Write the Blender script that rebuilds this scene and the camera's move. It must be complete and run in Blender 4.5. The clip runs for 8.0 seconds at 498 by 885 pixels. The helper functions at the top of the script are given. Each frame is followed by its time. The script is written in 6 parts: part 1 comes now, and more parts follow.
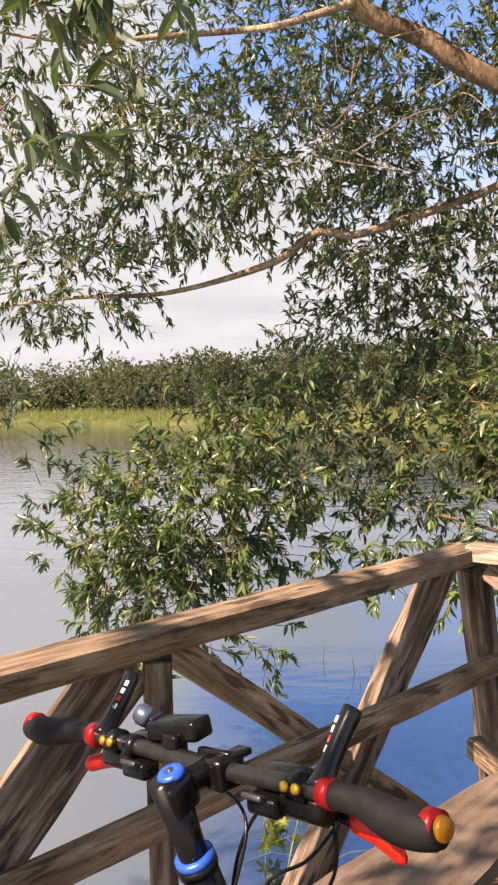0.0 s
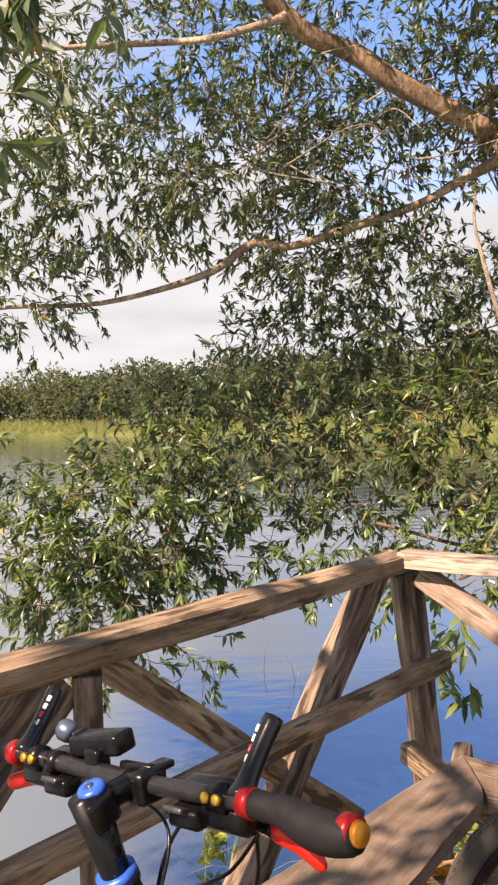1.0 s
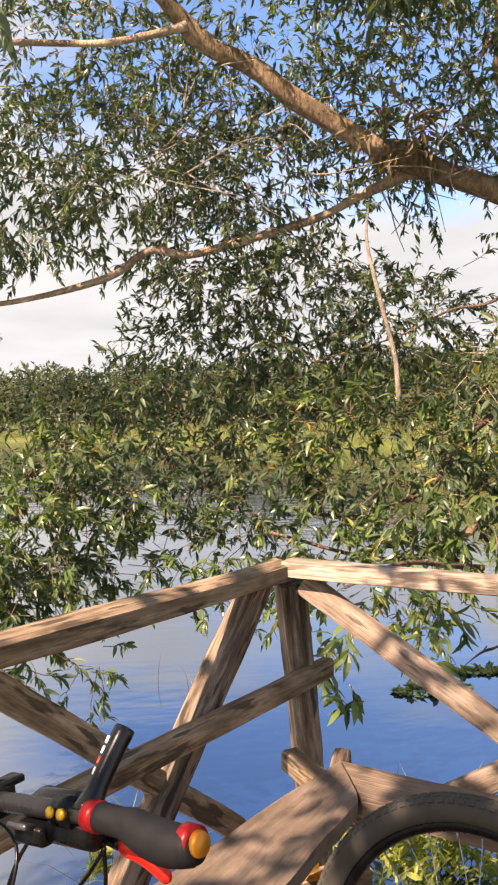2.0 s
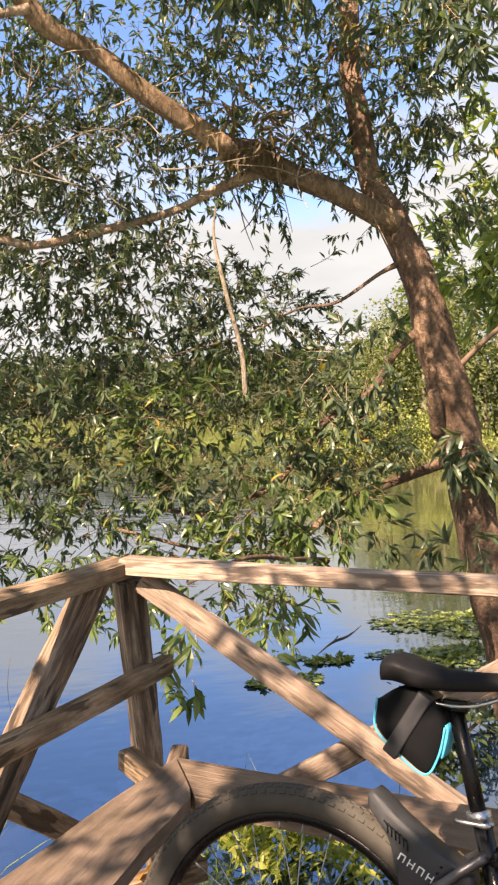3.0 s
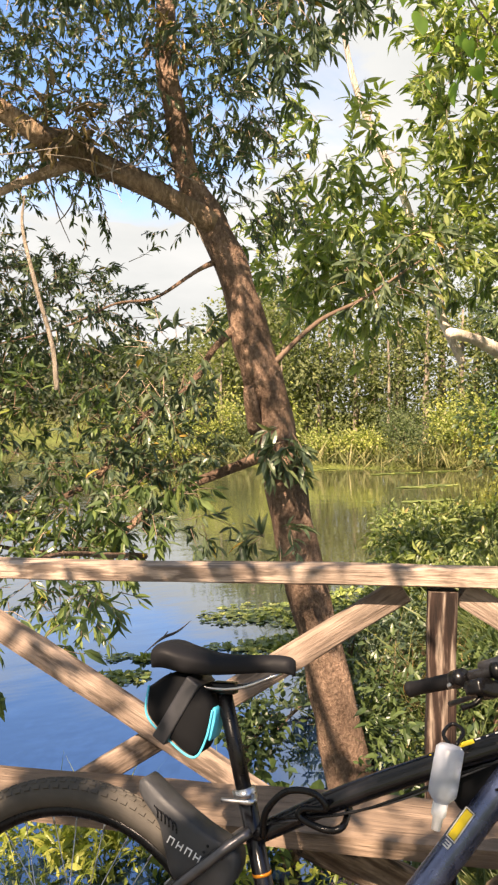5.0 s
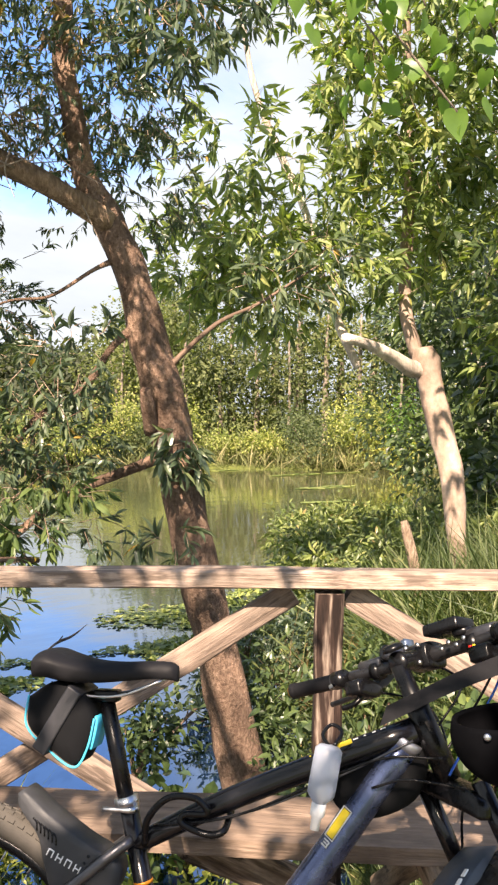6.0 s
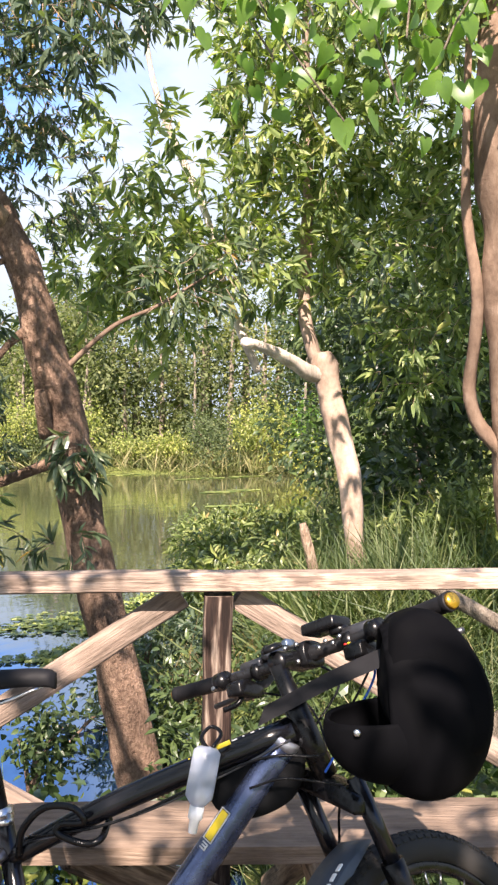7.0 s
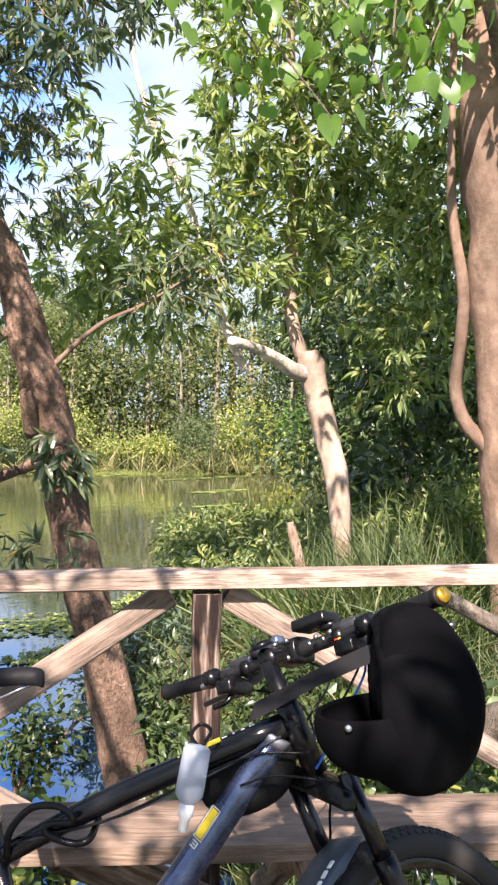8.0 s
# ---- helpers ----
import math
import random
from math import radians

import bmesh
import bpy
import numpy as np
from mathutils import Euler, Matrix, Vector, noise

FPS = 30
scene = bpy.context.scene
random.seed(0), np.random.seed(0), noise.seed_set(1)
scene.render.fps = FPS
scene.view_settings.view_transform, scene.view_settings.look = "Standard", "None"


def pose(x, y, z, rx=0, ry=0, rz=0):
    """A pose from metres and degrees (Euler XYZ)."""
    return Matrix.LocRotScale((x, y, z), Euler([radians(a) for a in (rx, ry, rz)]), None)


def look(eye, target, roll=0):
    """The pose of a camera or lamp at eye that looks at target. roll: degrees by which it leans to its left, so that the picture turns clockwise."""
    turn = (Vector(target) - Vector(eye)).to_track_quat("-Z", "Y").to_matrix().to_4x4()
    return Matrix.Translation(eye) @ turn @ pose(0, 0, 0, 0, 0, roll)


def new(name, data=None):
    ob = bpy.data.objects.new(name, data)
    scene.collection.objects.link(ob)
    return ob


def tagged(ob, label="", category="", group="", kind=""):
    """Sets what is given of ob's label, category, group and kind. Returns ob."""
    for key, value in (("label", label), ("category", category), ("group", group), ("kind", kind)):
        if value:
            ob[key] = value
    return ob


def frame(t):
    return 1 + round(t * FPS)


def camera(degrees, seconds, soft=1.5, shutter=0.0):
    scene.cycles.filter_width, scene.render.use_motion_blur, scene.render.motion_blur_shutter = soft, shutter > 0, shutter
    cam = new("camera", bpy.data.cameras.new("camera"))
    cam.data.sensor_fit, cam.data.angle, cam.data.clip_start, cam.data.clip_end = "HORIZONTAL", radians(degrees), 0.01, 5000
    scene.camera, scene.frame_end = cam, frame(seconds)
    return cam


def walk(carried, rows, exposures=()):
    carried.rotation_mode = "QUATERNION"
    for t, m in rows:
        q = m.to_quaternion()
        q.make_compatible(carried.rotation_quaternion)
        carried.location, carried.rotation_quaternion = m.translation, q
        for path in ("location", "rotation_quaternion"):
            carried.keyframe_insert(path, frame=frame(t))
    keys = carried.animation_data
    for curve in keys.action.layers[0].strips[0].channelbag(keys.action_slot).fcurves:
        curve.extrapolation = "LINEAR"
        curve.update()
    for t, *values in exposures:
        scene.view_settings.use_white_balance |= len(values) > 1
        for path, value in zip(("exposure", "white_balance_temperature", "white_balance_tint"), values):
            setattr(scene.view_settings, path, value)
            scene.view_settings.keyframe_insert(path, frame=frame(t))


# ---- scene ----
cam = camera(33.3, 8.0, 2.3)
PATH = [
    (0, (0.235, -0.173, 1.462), (0.187, 1.824, 1.366), -1.1),
    (0.5, (0.245, -0.175, 1.463), (0.261, 1.823, 1.378), -1.4),
    (1, (0.26, -0.173, 1.46), (0.353, 1.824, 1.386), -1.4),
    (1.2, (0.274, -0.179, 1.464), (0.416, 1.815, 1.391), -1.4),
    (2.3, (0.334, -0.177, 1.458), (0.762, 1.776, 1.406), -0.0),
    (2.5, (0.355, -0.178, 1.458), (0.87, 1.753, 1.397), -0.0),
    (3, (0.392, -0.186, 1.458), (1.032, 1.708, 1.392), -0.0),
    (3.5, (0.416, -0.188, 1.456), (1.118, 1.684, 1.387), -0.1),
    (4, (0.439, -0.205, 1.457), (1.227, 1.632, 1.387), 0.0),
    (4.5, (0.472, -0.214, 1.45), (1.37, 1.572, 1.375), -0.0),
    (4.7, (0.491, -0.235, 1.444), (1.425, 1.532, 1.371), -0.0),
    (6, (0.538, -0.274, 1.455), (1.722, 1.337, 1.387), 0.7),
    (6.5, (0.559, -0.288, 1.454), (1.852, 1.237, 1.396), 0.9),
    (7, (0.579, -0.303, 1.451), (1.936, 1.165, 1.396), 0.9),
    (7.5, (0.582, -0.294, 1.449), (1.956, 1.158, 1.399), 0.9),
    (8, (0.583, -0.292, 1.441), (1.964, 1.154, 1.387), 0.7),
]
walk(cam, [(t, look(eye, target, roll)) for t, eye, target, roll in PATH], exposures=[(0, 1.26, 8250, 29), (2.5, 1.40, 8550, 26), (4.5, 1.41, 8750, 23), (6.5, 1.60, 7250, 22), (8, 1.61, 6700, 23)])

# ---- world, sun, exposure ----
CLOUD_SEED = 4.6
SUN_TO = Vector((-0.76, -0.65, 0.95)).normalized()
world = bpy.data.worlds.new("sky")
scene.world = world
world.use_nodes = True
wn, wl = world.node_tree.nodes, world.node_tree.links
wn.clear()
w_out = wn.new("ShaderNodeOutputWorld")
w_bg = wn.new("ShaderNodeBackground")
w_sky = wn.new("ShaderNodeTexSky")
w_sky.sky_type = "NISHITA"
w_sky.sun_disc = False
w_sky.sun_elevation = math.asin(SUN_TO.z)
w_sky.sun_rotation = math.atan2(SUN_TO.x, SUN_TO.y)
w_sky.air_density, w_sky.dust_density, w_sky.ozone_density = 1.0, 0.3, 5.0
w_tc = wn.new("ShaderNodeTexCoord")
w_sep = wn.new("ShaderNodeSeparateXYZ")
wl.new(w_tc.outputs["Generated"], w_sep.inputs[0])


def w_math(op, a, b):
    nd = wn.new("ShaderNodeMath")
    nd.operation = op
    for sock, v in zip(nd.inputs, (a, b)):
        if isinstance(v, (int, float)):
            sock.default_value = v
        else:
            wl.new(v, sock)
    return nd.outputs[0]


# a flat cloud layer seen in perspective: thicker towards the horizon
w_den = w_math("ADD", w_math("MAXIMUM", w_sep.outputs["Z"], 0.0), 0.16)
w_com = wn.new("ShaderNodeCombineXYZ")
wl.new(w_math("DIVIDE", w_sep.outputs["X"], w_den), w_com.inputs["X"])
wl.new(w_math("DIVIDE", w_sep.outputs["Y"], w_den), w_com.inputs["Y"])
w_com.inputs["Z"].default_value = CLOUD_SEED
w_noise = wn.new("ShaderNodeTexNoise")
w_noise.inputs["Scale"].default_value = 0.75
w_noise.inputs["Detail"].default_value = 8
w_noise.inputs["Roughness"].default_value = 0.56
w_cov = w_math("ADD", w_noise.outputs["Fac"], w_math("MAXIMUM", w_math("MULTIPLY", w_math("SUBTRACT", 0.250, w_sep.outputs["Z"]), 1.7), -0.20))
w_gap = w_math("SUBTRACT", w_sep.outputs["X"], 0.22)
w_cov = w_math("ADD", w_cov, w_math("MINIMUM", w_math("MULTIPLY", w_math("MULTIPLY", w_gap, w_gap), 1.3), 0.25))
w_ramp = wn.new("ShaderNodeValToRGB")
w_ramp.color_ramp.elements[0].position, w_ramp.color_ramp.elements[1].position = 0.42, 0.55
w_mix = wn.new("ShaderNodeMix")
w_mix.data_type = "RGBA"
w_grey = wn.new("ShaderNodeMix")
w_grey.data_type = "RGBA"
w_grey.inputs[6].default_value, w_grey.inputs[7].default_value = (2.25, 2.85, 3.3, 1), (2.72, 3.36, 3.85, 1)
w_soft = wn.new("ShaderNodeTexNoise")
w_soft.inputs["Scale"].default_value, w_soft.inputs["Detail"].default_value = 1.7, 5
w_sr = wn.new("ShaderNodeMapRange")
w_sr.inputs["From Min"].default_value, w_sr.inputs["From Max"].default_value = 0.36, 0.64
wl.new(w_com.outputs["Vector"], w_soft.inputs["Vector"])
wl.new(w_soft.outputs["Fac"], w_sr.inputs["Value"])
wl.new(w_sr.outputs["Result"], w_grey.inputs[0])
wl.new(w_grey.outputs[2], w_mix.inputs[7])
w_bg.inputs["Strength"].default_value = 0.115
wl.new(w_com.outputs["Vector"], w_noise.inputs["Vector"])
wl.new(w_cov, w_ramp.inputs["Fac"])
wl.new(w_ramp.outputs["Color"], w_mix.inputs[0])
w_deep = wn.new("ShaderNodeMix")
w_deep.data_type, w_deep.blend_type = "RGBA", "MULTIPLY"
w_deep.inputs[0].default_value = 1.0
w_deep.inputs[7].default_value = (0.72, 0.96, 1.15, 1)
wl.new(w_sky.outputs["Color"], w_deep.inputs[6])
wl.new(w_deep.outputs[2], w_mix.inputs[6])
wl.new(w_mix.outputs[2], w_bg.inputs["Color"])
wl.new(w_bg.outputs["Background"], w_out.inputs["Surface"])

sun_data = bpy.data.lights.new("sun", "SUN")
sun_data.energy, sun_data.angle, sun_data.color = 5.0, radians(0.53), (1.0, 0.93, 0.82)
sun = new("sun", sun_data)
sun.matrix_world = look(SUN_TO * 50, (0, 0, 0))


# ---- materials ----
def mat_base(name, rough=0.6, metal=0.0, spec=0.5):
    m = bpy.data.materials.new(name)
    m.use_nodes = True
    b = m.node_tree.nodes["Principled BSDF"]
    b.inputs["Roughness"].default_value = rough
    b.inputs["Metallic"].default_value = metal
    b.inputs["Specular IOR Level"].default_value = spec
    return m, m.node_tree.nodes, m.node_tree.links, b


def ramp_node(nodes, stops):
    r = nodes.new("ShaderNodeValToRGB")
    el = r.color_ramp.elements
    while len(el) < len(stops):
        el.new(0.5)
    for e, (p, c) in zip(el, stops):
        e.position, e.color = p, (*c, 1)
    return r


def noise_node(nodes, links, scale, detail=4, stretch=(1, 1, 1), coord="Object", rough=0.55):
    tc = nodes.new("ShaderNodeTexCoord")
    mp = nodes.new("ShaderNodeMapping")
    mp.inputs["Scale"].default_value = stretch
    n = nodes.new("ShaderNodeTexNoise")
    n.inputs["Scale"].default_value, n.inputs["Detail"].default_value = scale, detail
    n.inputs["Roughness"].default_value = rough
    links.new(tc.outputs[coord], mp.inputs["Vector"])
    links.new(mp.outputs["Vector"], n.inputs["Vector"])
    return n


def mix_node(nodes, links, fac, a, b, mode="MIX"):
    m = nodes.new("ShaderNodeMix")
    m.data_type, m.blend_type = "RGBA", mode
    for sock, v in ((m.inputs[0], fac), (m.inputs[6], a), (m.inputs[7], b)):
        if isinstance(v, bpy.types.NodeSocket):
            links.new(v, sock)
        elif isinstance(v, (tuple, list)):
            sock.default_value = (*v, 1)
        else:
            sock.default_value = v
    return m.outputs[2]


def bump_node(nodes, links, b, height, strength, dist=0.01, prev=None):
    bp = nodes.new("ShaderNodeBump")
    bp.inputs["Strength"].default_value, bp.inputs["Distance"].default_value = strength, dist
    links.new(height, bp.inputs["Height"])
    if prev:
        links.new(prev, bp.inputs["Normal"])
    links.new(bp.outputs["Normal"], b.inputs["Normal"])
    return bp.outputs["Normal"]


def weathered_wood(name, dark, mid, light, mark=0.62, lo=0.22, hi=0.8, fine_mix=0.7):
    """Sawn, weathered timber with grain along the piece's own x, bark remnants and cracks."""
    m, n, l, b = mat_base(name, 0.78, 0, 0.3)
    grain = noise_node(n, l, 5, 6, (0.9, 9, 9))
    fine = noise_node(n, l, 20, 6, (0.8, 9, 9), rough=0.65)
    mottle_dapple = noise_node(n, l, 3.6, 7, (1, 2, 2), rough=0.62)
    r = ramp_node(n, [(lo, dark), ((lo + hi) / 2 - 0.04, mid), (hi, light)])
    l.new(grain.outputs["Fac"], r.inputs["Fac"])
    # besides the timber's mottling, these blotches imitate leaf-shadow dapple
    rb = ramp_node(n, [(0.34, (0.50, 0.475, 0.45)), (0.62, (1.14, 1.09, 1.05))])
    l.new(mottle_dapple.outputs["Fac"], rb.inputs["Fac"])
    c = mix_node(n, l, 1.0, r.outputs["Color"], rb.outputs["Color"], "MULTIPLY")
    rf = ramp_node(n, [(0.34, (0.56, 0.54, 0.52)), (0.5, (1.0, 1.0, 1.0)), (0.66, (1.22, 1.2, 1.18))])
    l.new(fine.outputs["Fac"], rf.inputs["Fac"])
    c = mix_node(n, l, fine_mix, c, mix_node(n, l, 1.0, c, rf.outputs["Color"], "MULTIPLY"))
    bark = noise_node(n, l, 5, 5, (1.3, 7, 7), rough=0.5)
    patch = noise_node(n, l, 1.7, 2, (1, 1.5, 1.5))
    both = n.new("ShaderNodeMath")
    both.operation = "MULTIPLY_ADD"
    both.inputs[1].default_value = 0.45
    l.new(patch.outputs["Fac"], both.inputs[0])
    l.new(bark.outputs["Fac"], both.inputs[2])
    rk = ramp_node(n, [(mark + 0.225, (0, 0, 0)), (mark + 0.30, (0.85, 0.85, 0.85))])
    l.new(both.outputs[0], rk.inputs["Fac"])
    c = mix_node(n, l, rk.outputs["Color"], c, tuple(0.6 * v for v in dark))
    crack = noise_node(n, l, 9, 5, (0.5, 11, 11), rough=0.6)
    rc = ramp_node(n, [(0.27, (0.7, 0.7, 0.7)), (0.36, (0, 0, 0))])
    l.new(crack.outputs["Fac"], rc.inputs["Fac"])
    c = mix_node(n, l, rc.outputs["Color"], c, tuple(0.45 * v for v in dark))
    info = n.new("ShaderNodeObjectInfo")
    rr = ramp_node(n, [(0, (0.85, 0.85, 0.86)), (1, (1.12, 1.08, 1.03))])
    l.new(info.outputs["Random"], rr.inputs["Fac"])
    c = mix_node(n, l, 1.0, c, rr.outputs["Color"], "MULTIPLY")
    l.new(c, b.inputs["Base Color"])
    nb = bump_node(n, l, b, grain.outputs["Fac"], 0.5, 0.012)
    nb = bump_node(n, l, b, crack.outputs["Fac"], 0.45, 0.008, nb)
    bump_node(n, l, b, fine.outputs["Fac"], 0.6, 0.005, nb)
    return m


def bark_mat(name, dark, mid, light, scale=1.0, streak=(3, 3, 0.9), relief=1.0):
    m, n, l, b = mat_base(name, 0.85, 0, 0.25)
    a = noise_node(n, l, 14 * scale, 8, streak, rough=0.68)
    p = noise_node(n, l, 2.2 * scale, 3, (1.5, 1.5, 0.8))
    r = ramp_node(n, [(0.25, dark), (0.5, mid), (0.75, light)])
    l.new(a.outputs["Fac"], r.inputs["Fac"])
    rp = ramp_node(n, [(0.36, (0.62, 0.60, 0.58)), (0.53, (1.05, 1.02, 0.99)), (0.64, (1.6, 1.55, 1.5))])
    l.new(p.outputs["Fac"], rp.inputs["Fac"])
    c = mix_node(n, l, 1.0, r.outputs["Color"], rp.outputs["Color"], "MULTIPLY")
    l.new(c, b.inputs["Base Color"])
    bump_node(n, l, b, a.outputs["Fac"], relief, 0.05)
    return m


def leaf_mat(name, stops, trans=0.45, gloss=0.42, per_object=0.0):
    """Leaves: colour varies leaf by leaf; part of the light passes through."""
    m, n, l, b = mat_base(name, gloss, 0, 0.5)
    g = n.new("ShaderNodeNewGeometry")
    r = ramp_node(n, stops)
    l.new(g.outputs["Random Per Island"], r.inputs["Fac"])
    big = noise_node(n, l, 0.9, 3)
    rb = ramp_node(n, [(0.3, (0.75, 0.8, 0.8)), (0.7, (1.2, 1.15, 1.0))])
    l.new(big.outputs["Fac"], rb.inputs["Fac"])
    c = mix_node(n, l, 1.0, r.outputs["Color"], rb.outputs["Color"], "MULTIPLY")
    info = n.new("ShaderNodeObjectInfo")
    ro = ramp_node(n, [(0, (0.72, 0.80, 0.85)), (0.5, (1.0, 1.0, 1.0)), (1, (1.30, 1.18, 0.85))])
    l.new(info.outputs["Random"], ro.inputs["Fac"])
    c = mix_node(n, l, per_object, c, mix_node(n, l, 1.0, c, ro.outputs["Color"], "MULTIPLY"))
    l.new(c, b.inputs["Base Color"])
    t = n.new("ShaderNodeBsdfTranslucent")
    warm = mix_node(n, l, 1.0, c, (1.25, 1.45, 0.5), "MULTIPLY")
    l.new(warm, t.inputs["Color"])
    ms = n.new("ShaderNodeMixShader")
    ms.inputs["Fac"].default_value = trans
    out = n["Material Output"]
    l.new(b.outputs["BSDF"], ms.inputs[1])
    l.new(t.outputs["BSDF"], ms.inputs[2])
    l.new(ms.outputs["Shader"], out.inputs["Surface"])
    return m


def plain(name, col, rough=0.5, metal=0.0, spec=0.5, grain=0.0, scale=40):
    """A plain material with slight mottling and scuffs."""
    m, n, l, b = mat_base(name, rough, metal, spec)
    a = noise_node(n, l, scale, 4)
    r = ramp_node(n, [(0.3, tuple(0.82 * v for v in col)), (0.7, tuple(min(1, 1.15 * v) for v in col))])
    l.new(a.outputs["Fac"], r.inputs["Fac"])
    l.new(r.outputs["Color"], b.inputs["Base Color"])
    rr = ramp_node(n, [(0.3, (rough * 0.85,) * 3), (0.7, (min(1, rough * 1.2),) * 3)])
    l.new(a.outputs["Fac"], rr.inputs["Fac"])
    l.new(rr.outputs["Color"], b.inputs["Roughness"])
    if grain:
        f = noise_node(n, l, 900, 2)
        bump_node(n, l, b, f.outputs["Fac"], grain, 0.001)
    return m


WOOD = weathered_wood("weathered_timber", (0.085, 0.057, 0.038), (0.275, 0.200, 0.135), (0.50, 0.405, 0.305), 0.555, 0.22, 0.80)
WOOD_BRACE = weathered_wood("greyed_timber", (0.16, 0.122, 0.098), (0.275, 0.222, 0.188), (0.39, 0.33, 0.288), 0.60, 0.12, 0.92, 0.5)
WOOD_RAIL = weathered_wood("bleached_knotty_timber", (0.23, 0.175, 0.142), (0.385, 0.316, 0.270), (0.53, 0.46, 0.41), 0.53, 0.08, 0.95, 0.4)
WOOD_DARK = weathered_wood("dark_timber", (0.045, 0.033, 0.025), (0.155, 0.114, 0.086), (0.44, 0.365, 0.295), 0.565, 0.27, 0.74)
WOOD_POST = weathered_wood("flaking_reddish_timber", (0.022, 0.013, 0.010), (0.048, 0.029, 0.023), (0.38, 0.315, 0.265), 0.70, 0.40, 0.68, 0.9)
WOOD_SEAT = weathered_wood("bench_timber", (0.105, 0.078, 0.060), (0.20, 0.155, 0.124), (0.30, 0.24, 0.196), 0.70, 0.1, 0.95, 0.35)
BARK = bark_mat("brown_bark", (0.085, 0.052, 0.036), (0.255, 0.168, 0.12), (0.45, 0.325, 0.24), 1.7, (2.2, 2.2, 1.5))
# tone lowered to carry the forked trunk's half shade
BARK_FORK = bark_mat("smooth_pinkish_bark", (0.085, 0.056, 0.040), (0.16, 0.110, 0.080), (0.24, 0.178, 0.136), 0.5, (1.4, 1.4, 1.0), 0.4)
BARK_LIMB = bark_mat("limb_bark", (0.10, 0.065, 0.042), (0.27, 0.185, 0.12), (0.48, 0.36, 0.25))
BARK_PALE = bark_mat("pale_bark", (0.22, 0.15, 0.10), (0.46, 0.34, 0.25), (0.66, 0.54, 0.43))
BARK_WHITE = bark_mat("bleached_bark", (0.20, 0.14, 0.105), (0.345, 0.26, 0.205), (0.49, 0.40, 0.335), 0.45, (1.4, 1.4, 1.2), 0.3)
BARK_FAR = bark_mat("grey_bark", (0.10, 0.083, 0.066), (0.23, 0.195, 0.155), (0.38, 0.335, 0.28))
DRYWOOD = bark_mat("dry_twig", (0.21, 0.17, 0.13), (0.37, 0.315, 0.25), (0.52, 0.455, 0.38))
LEAF = leaf_mat("leaf_dark_green", [(0.0, (0.044, 0.072, 0.048)), (0.5, (0.080, 0.118, 0.072)), (0.9, (0.135, 0.175, 0.100)), (0.985, (0.16, 0.20, 0.08)), (0.9985, (0.42, 0.24, 0.05))], 0.30, 0.36)
LEAF_LIGHT = leaf_mat("leaf_bright_green", [(0.0, (0.040, 0.070, 0.032)), (0.5, (0.086, 0.135, 0.050)), (0.95, (0.165, 0.222, 0.080)), (0.985, (0.25, 0.29, 0.08)), (0.998, (0.42, 0.28, 0.06))], 0.34, 0.32)
LEAF_HEART = leaf_mat("leaf_heart_green", [(0.0, (0.10, 0.20, 0.045)), (1.0, (0.19, 0.32, 0.075))], 0.58, 0.35)
LEAF_FAR = leaf_mat("leaf_far_green", [(0.0, (0.05, 0.068, 0.03)), (0.5, (0.13, 0.16, 0.07)), (1.0, (0.23, 0.255, 0.125))], 0.42, 0.7, 1.0)
# deep green, darkened so the near-bank trees read as shaded
LEAF_DEEP_SHADE = leaf_mat("leaf_deep_shade_green", [(0.0, (0.025, 0.045, 0.018)), (0.5, (0.050, 0.082, 0.030)), (1.0, (0.105, 0.150, 0.055))], 0.25, 0.4)
# distance haze is put into these greyed, low-contrast leaf tones
LEAF_HAZE = leaf_mat("leaf_hazy_shore", [(0.0, (0.075, 0.090, 0.066)), (0.5, (0.088, 0.104, 0.074)), (1.0, (0.115, 0.128, 0.09))], 0.45, 0.95, 0.4)
LEAF_BANK = leaf_mat("leaf_bank_green", [(0.0, (0.10, 0.13, 0.035)), (0.5, (0.28, 0.32, 0.08)), (0.85, (0.43, 0.43, 0.14)), (1.0, (0.42, 0.36, 0.20))], 0.35, 0.6, 1.0)
LEAF_CROWN = leaf_mat("leaf_pale_tree_green", [(0.0, (0.07, 0.115, 0.05)), (0.5, (0.215, 0.28, 0.11)), (0.93, (0.37, 0.42, 0.18)), (0.997, (0.34, 0.33, 0.11))], 0.40, 0.26)
LEAF_BUSH = leaf_mat("leaf_bush_green", [(0.0, (0.07, 0.10, 0.035)), (0.5, (0.155, 0.205, 0.065)), (0.93, (0.28, 0.32, 0.12)), (1.0, (0.34, 0.25, 0.12))], 0.3, 0.4)
GRASS_FINE = leaf_mat("grass_fresh_green", [(0.0, (0.05, 0.085, 0.03)), (0.6, (0.11, 0.155, 0.055)), (1.0, (0.24, 0.26, 0.12))], 0.4, 0.5)
# bare wood whitened further so the stub looks overexposed by the sun
BAREWOOD = bark_mat("bare_wood_sun_white", (0.48, 0.40, 0.32), (0.70, 0.62, 0.53), (0.82, 0.76, 0.68))
# greens lowered to carry the shade behind the railing
GRASS = leaf_mat("grass_green", [(0.0, (0.03, 0.055, 0.02)), (0.5, (0.055, 0.09, 0.032)), (0.85, (0.10, 0.135, 0.05)), (1.0, (0.28, 0.24, 0.13))], 0.3, 0.5)
REED = leaf_mat("reed_straw", [(0.0, (0.12, 0.15, 0.05)), (0.5, (0.22, 0.23, 0.09)), (1.0, (0.40, 0.34, 0.2))], 0.3, 0.6)
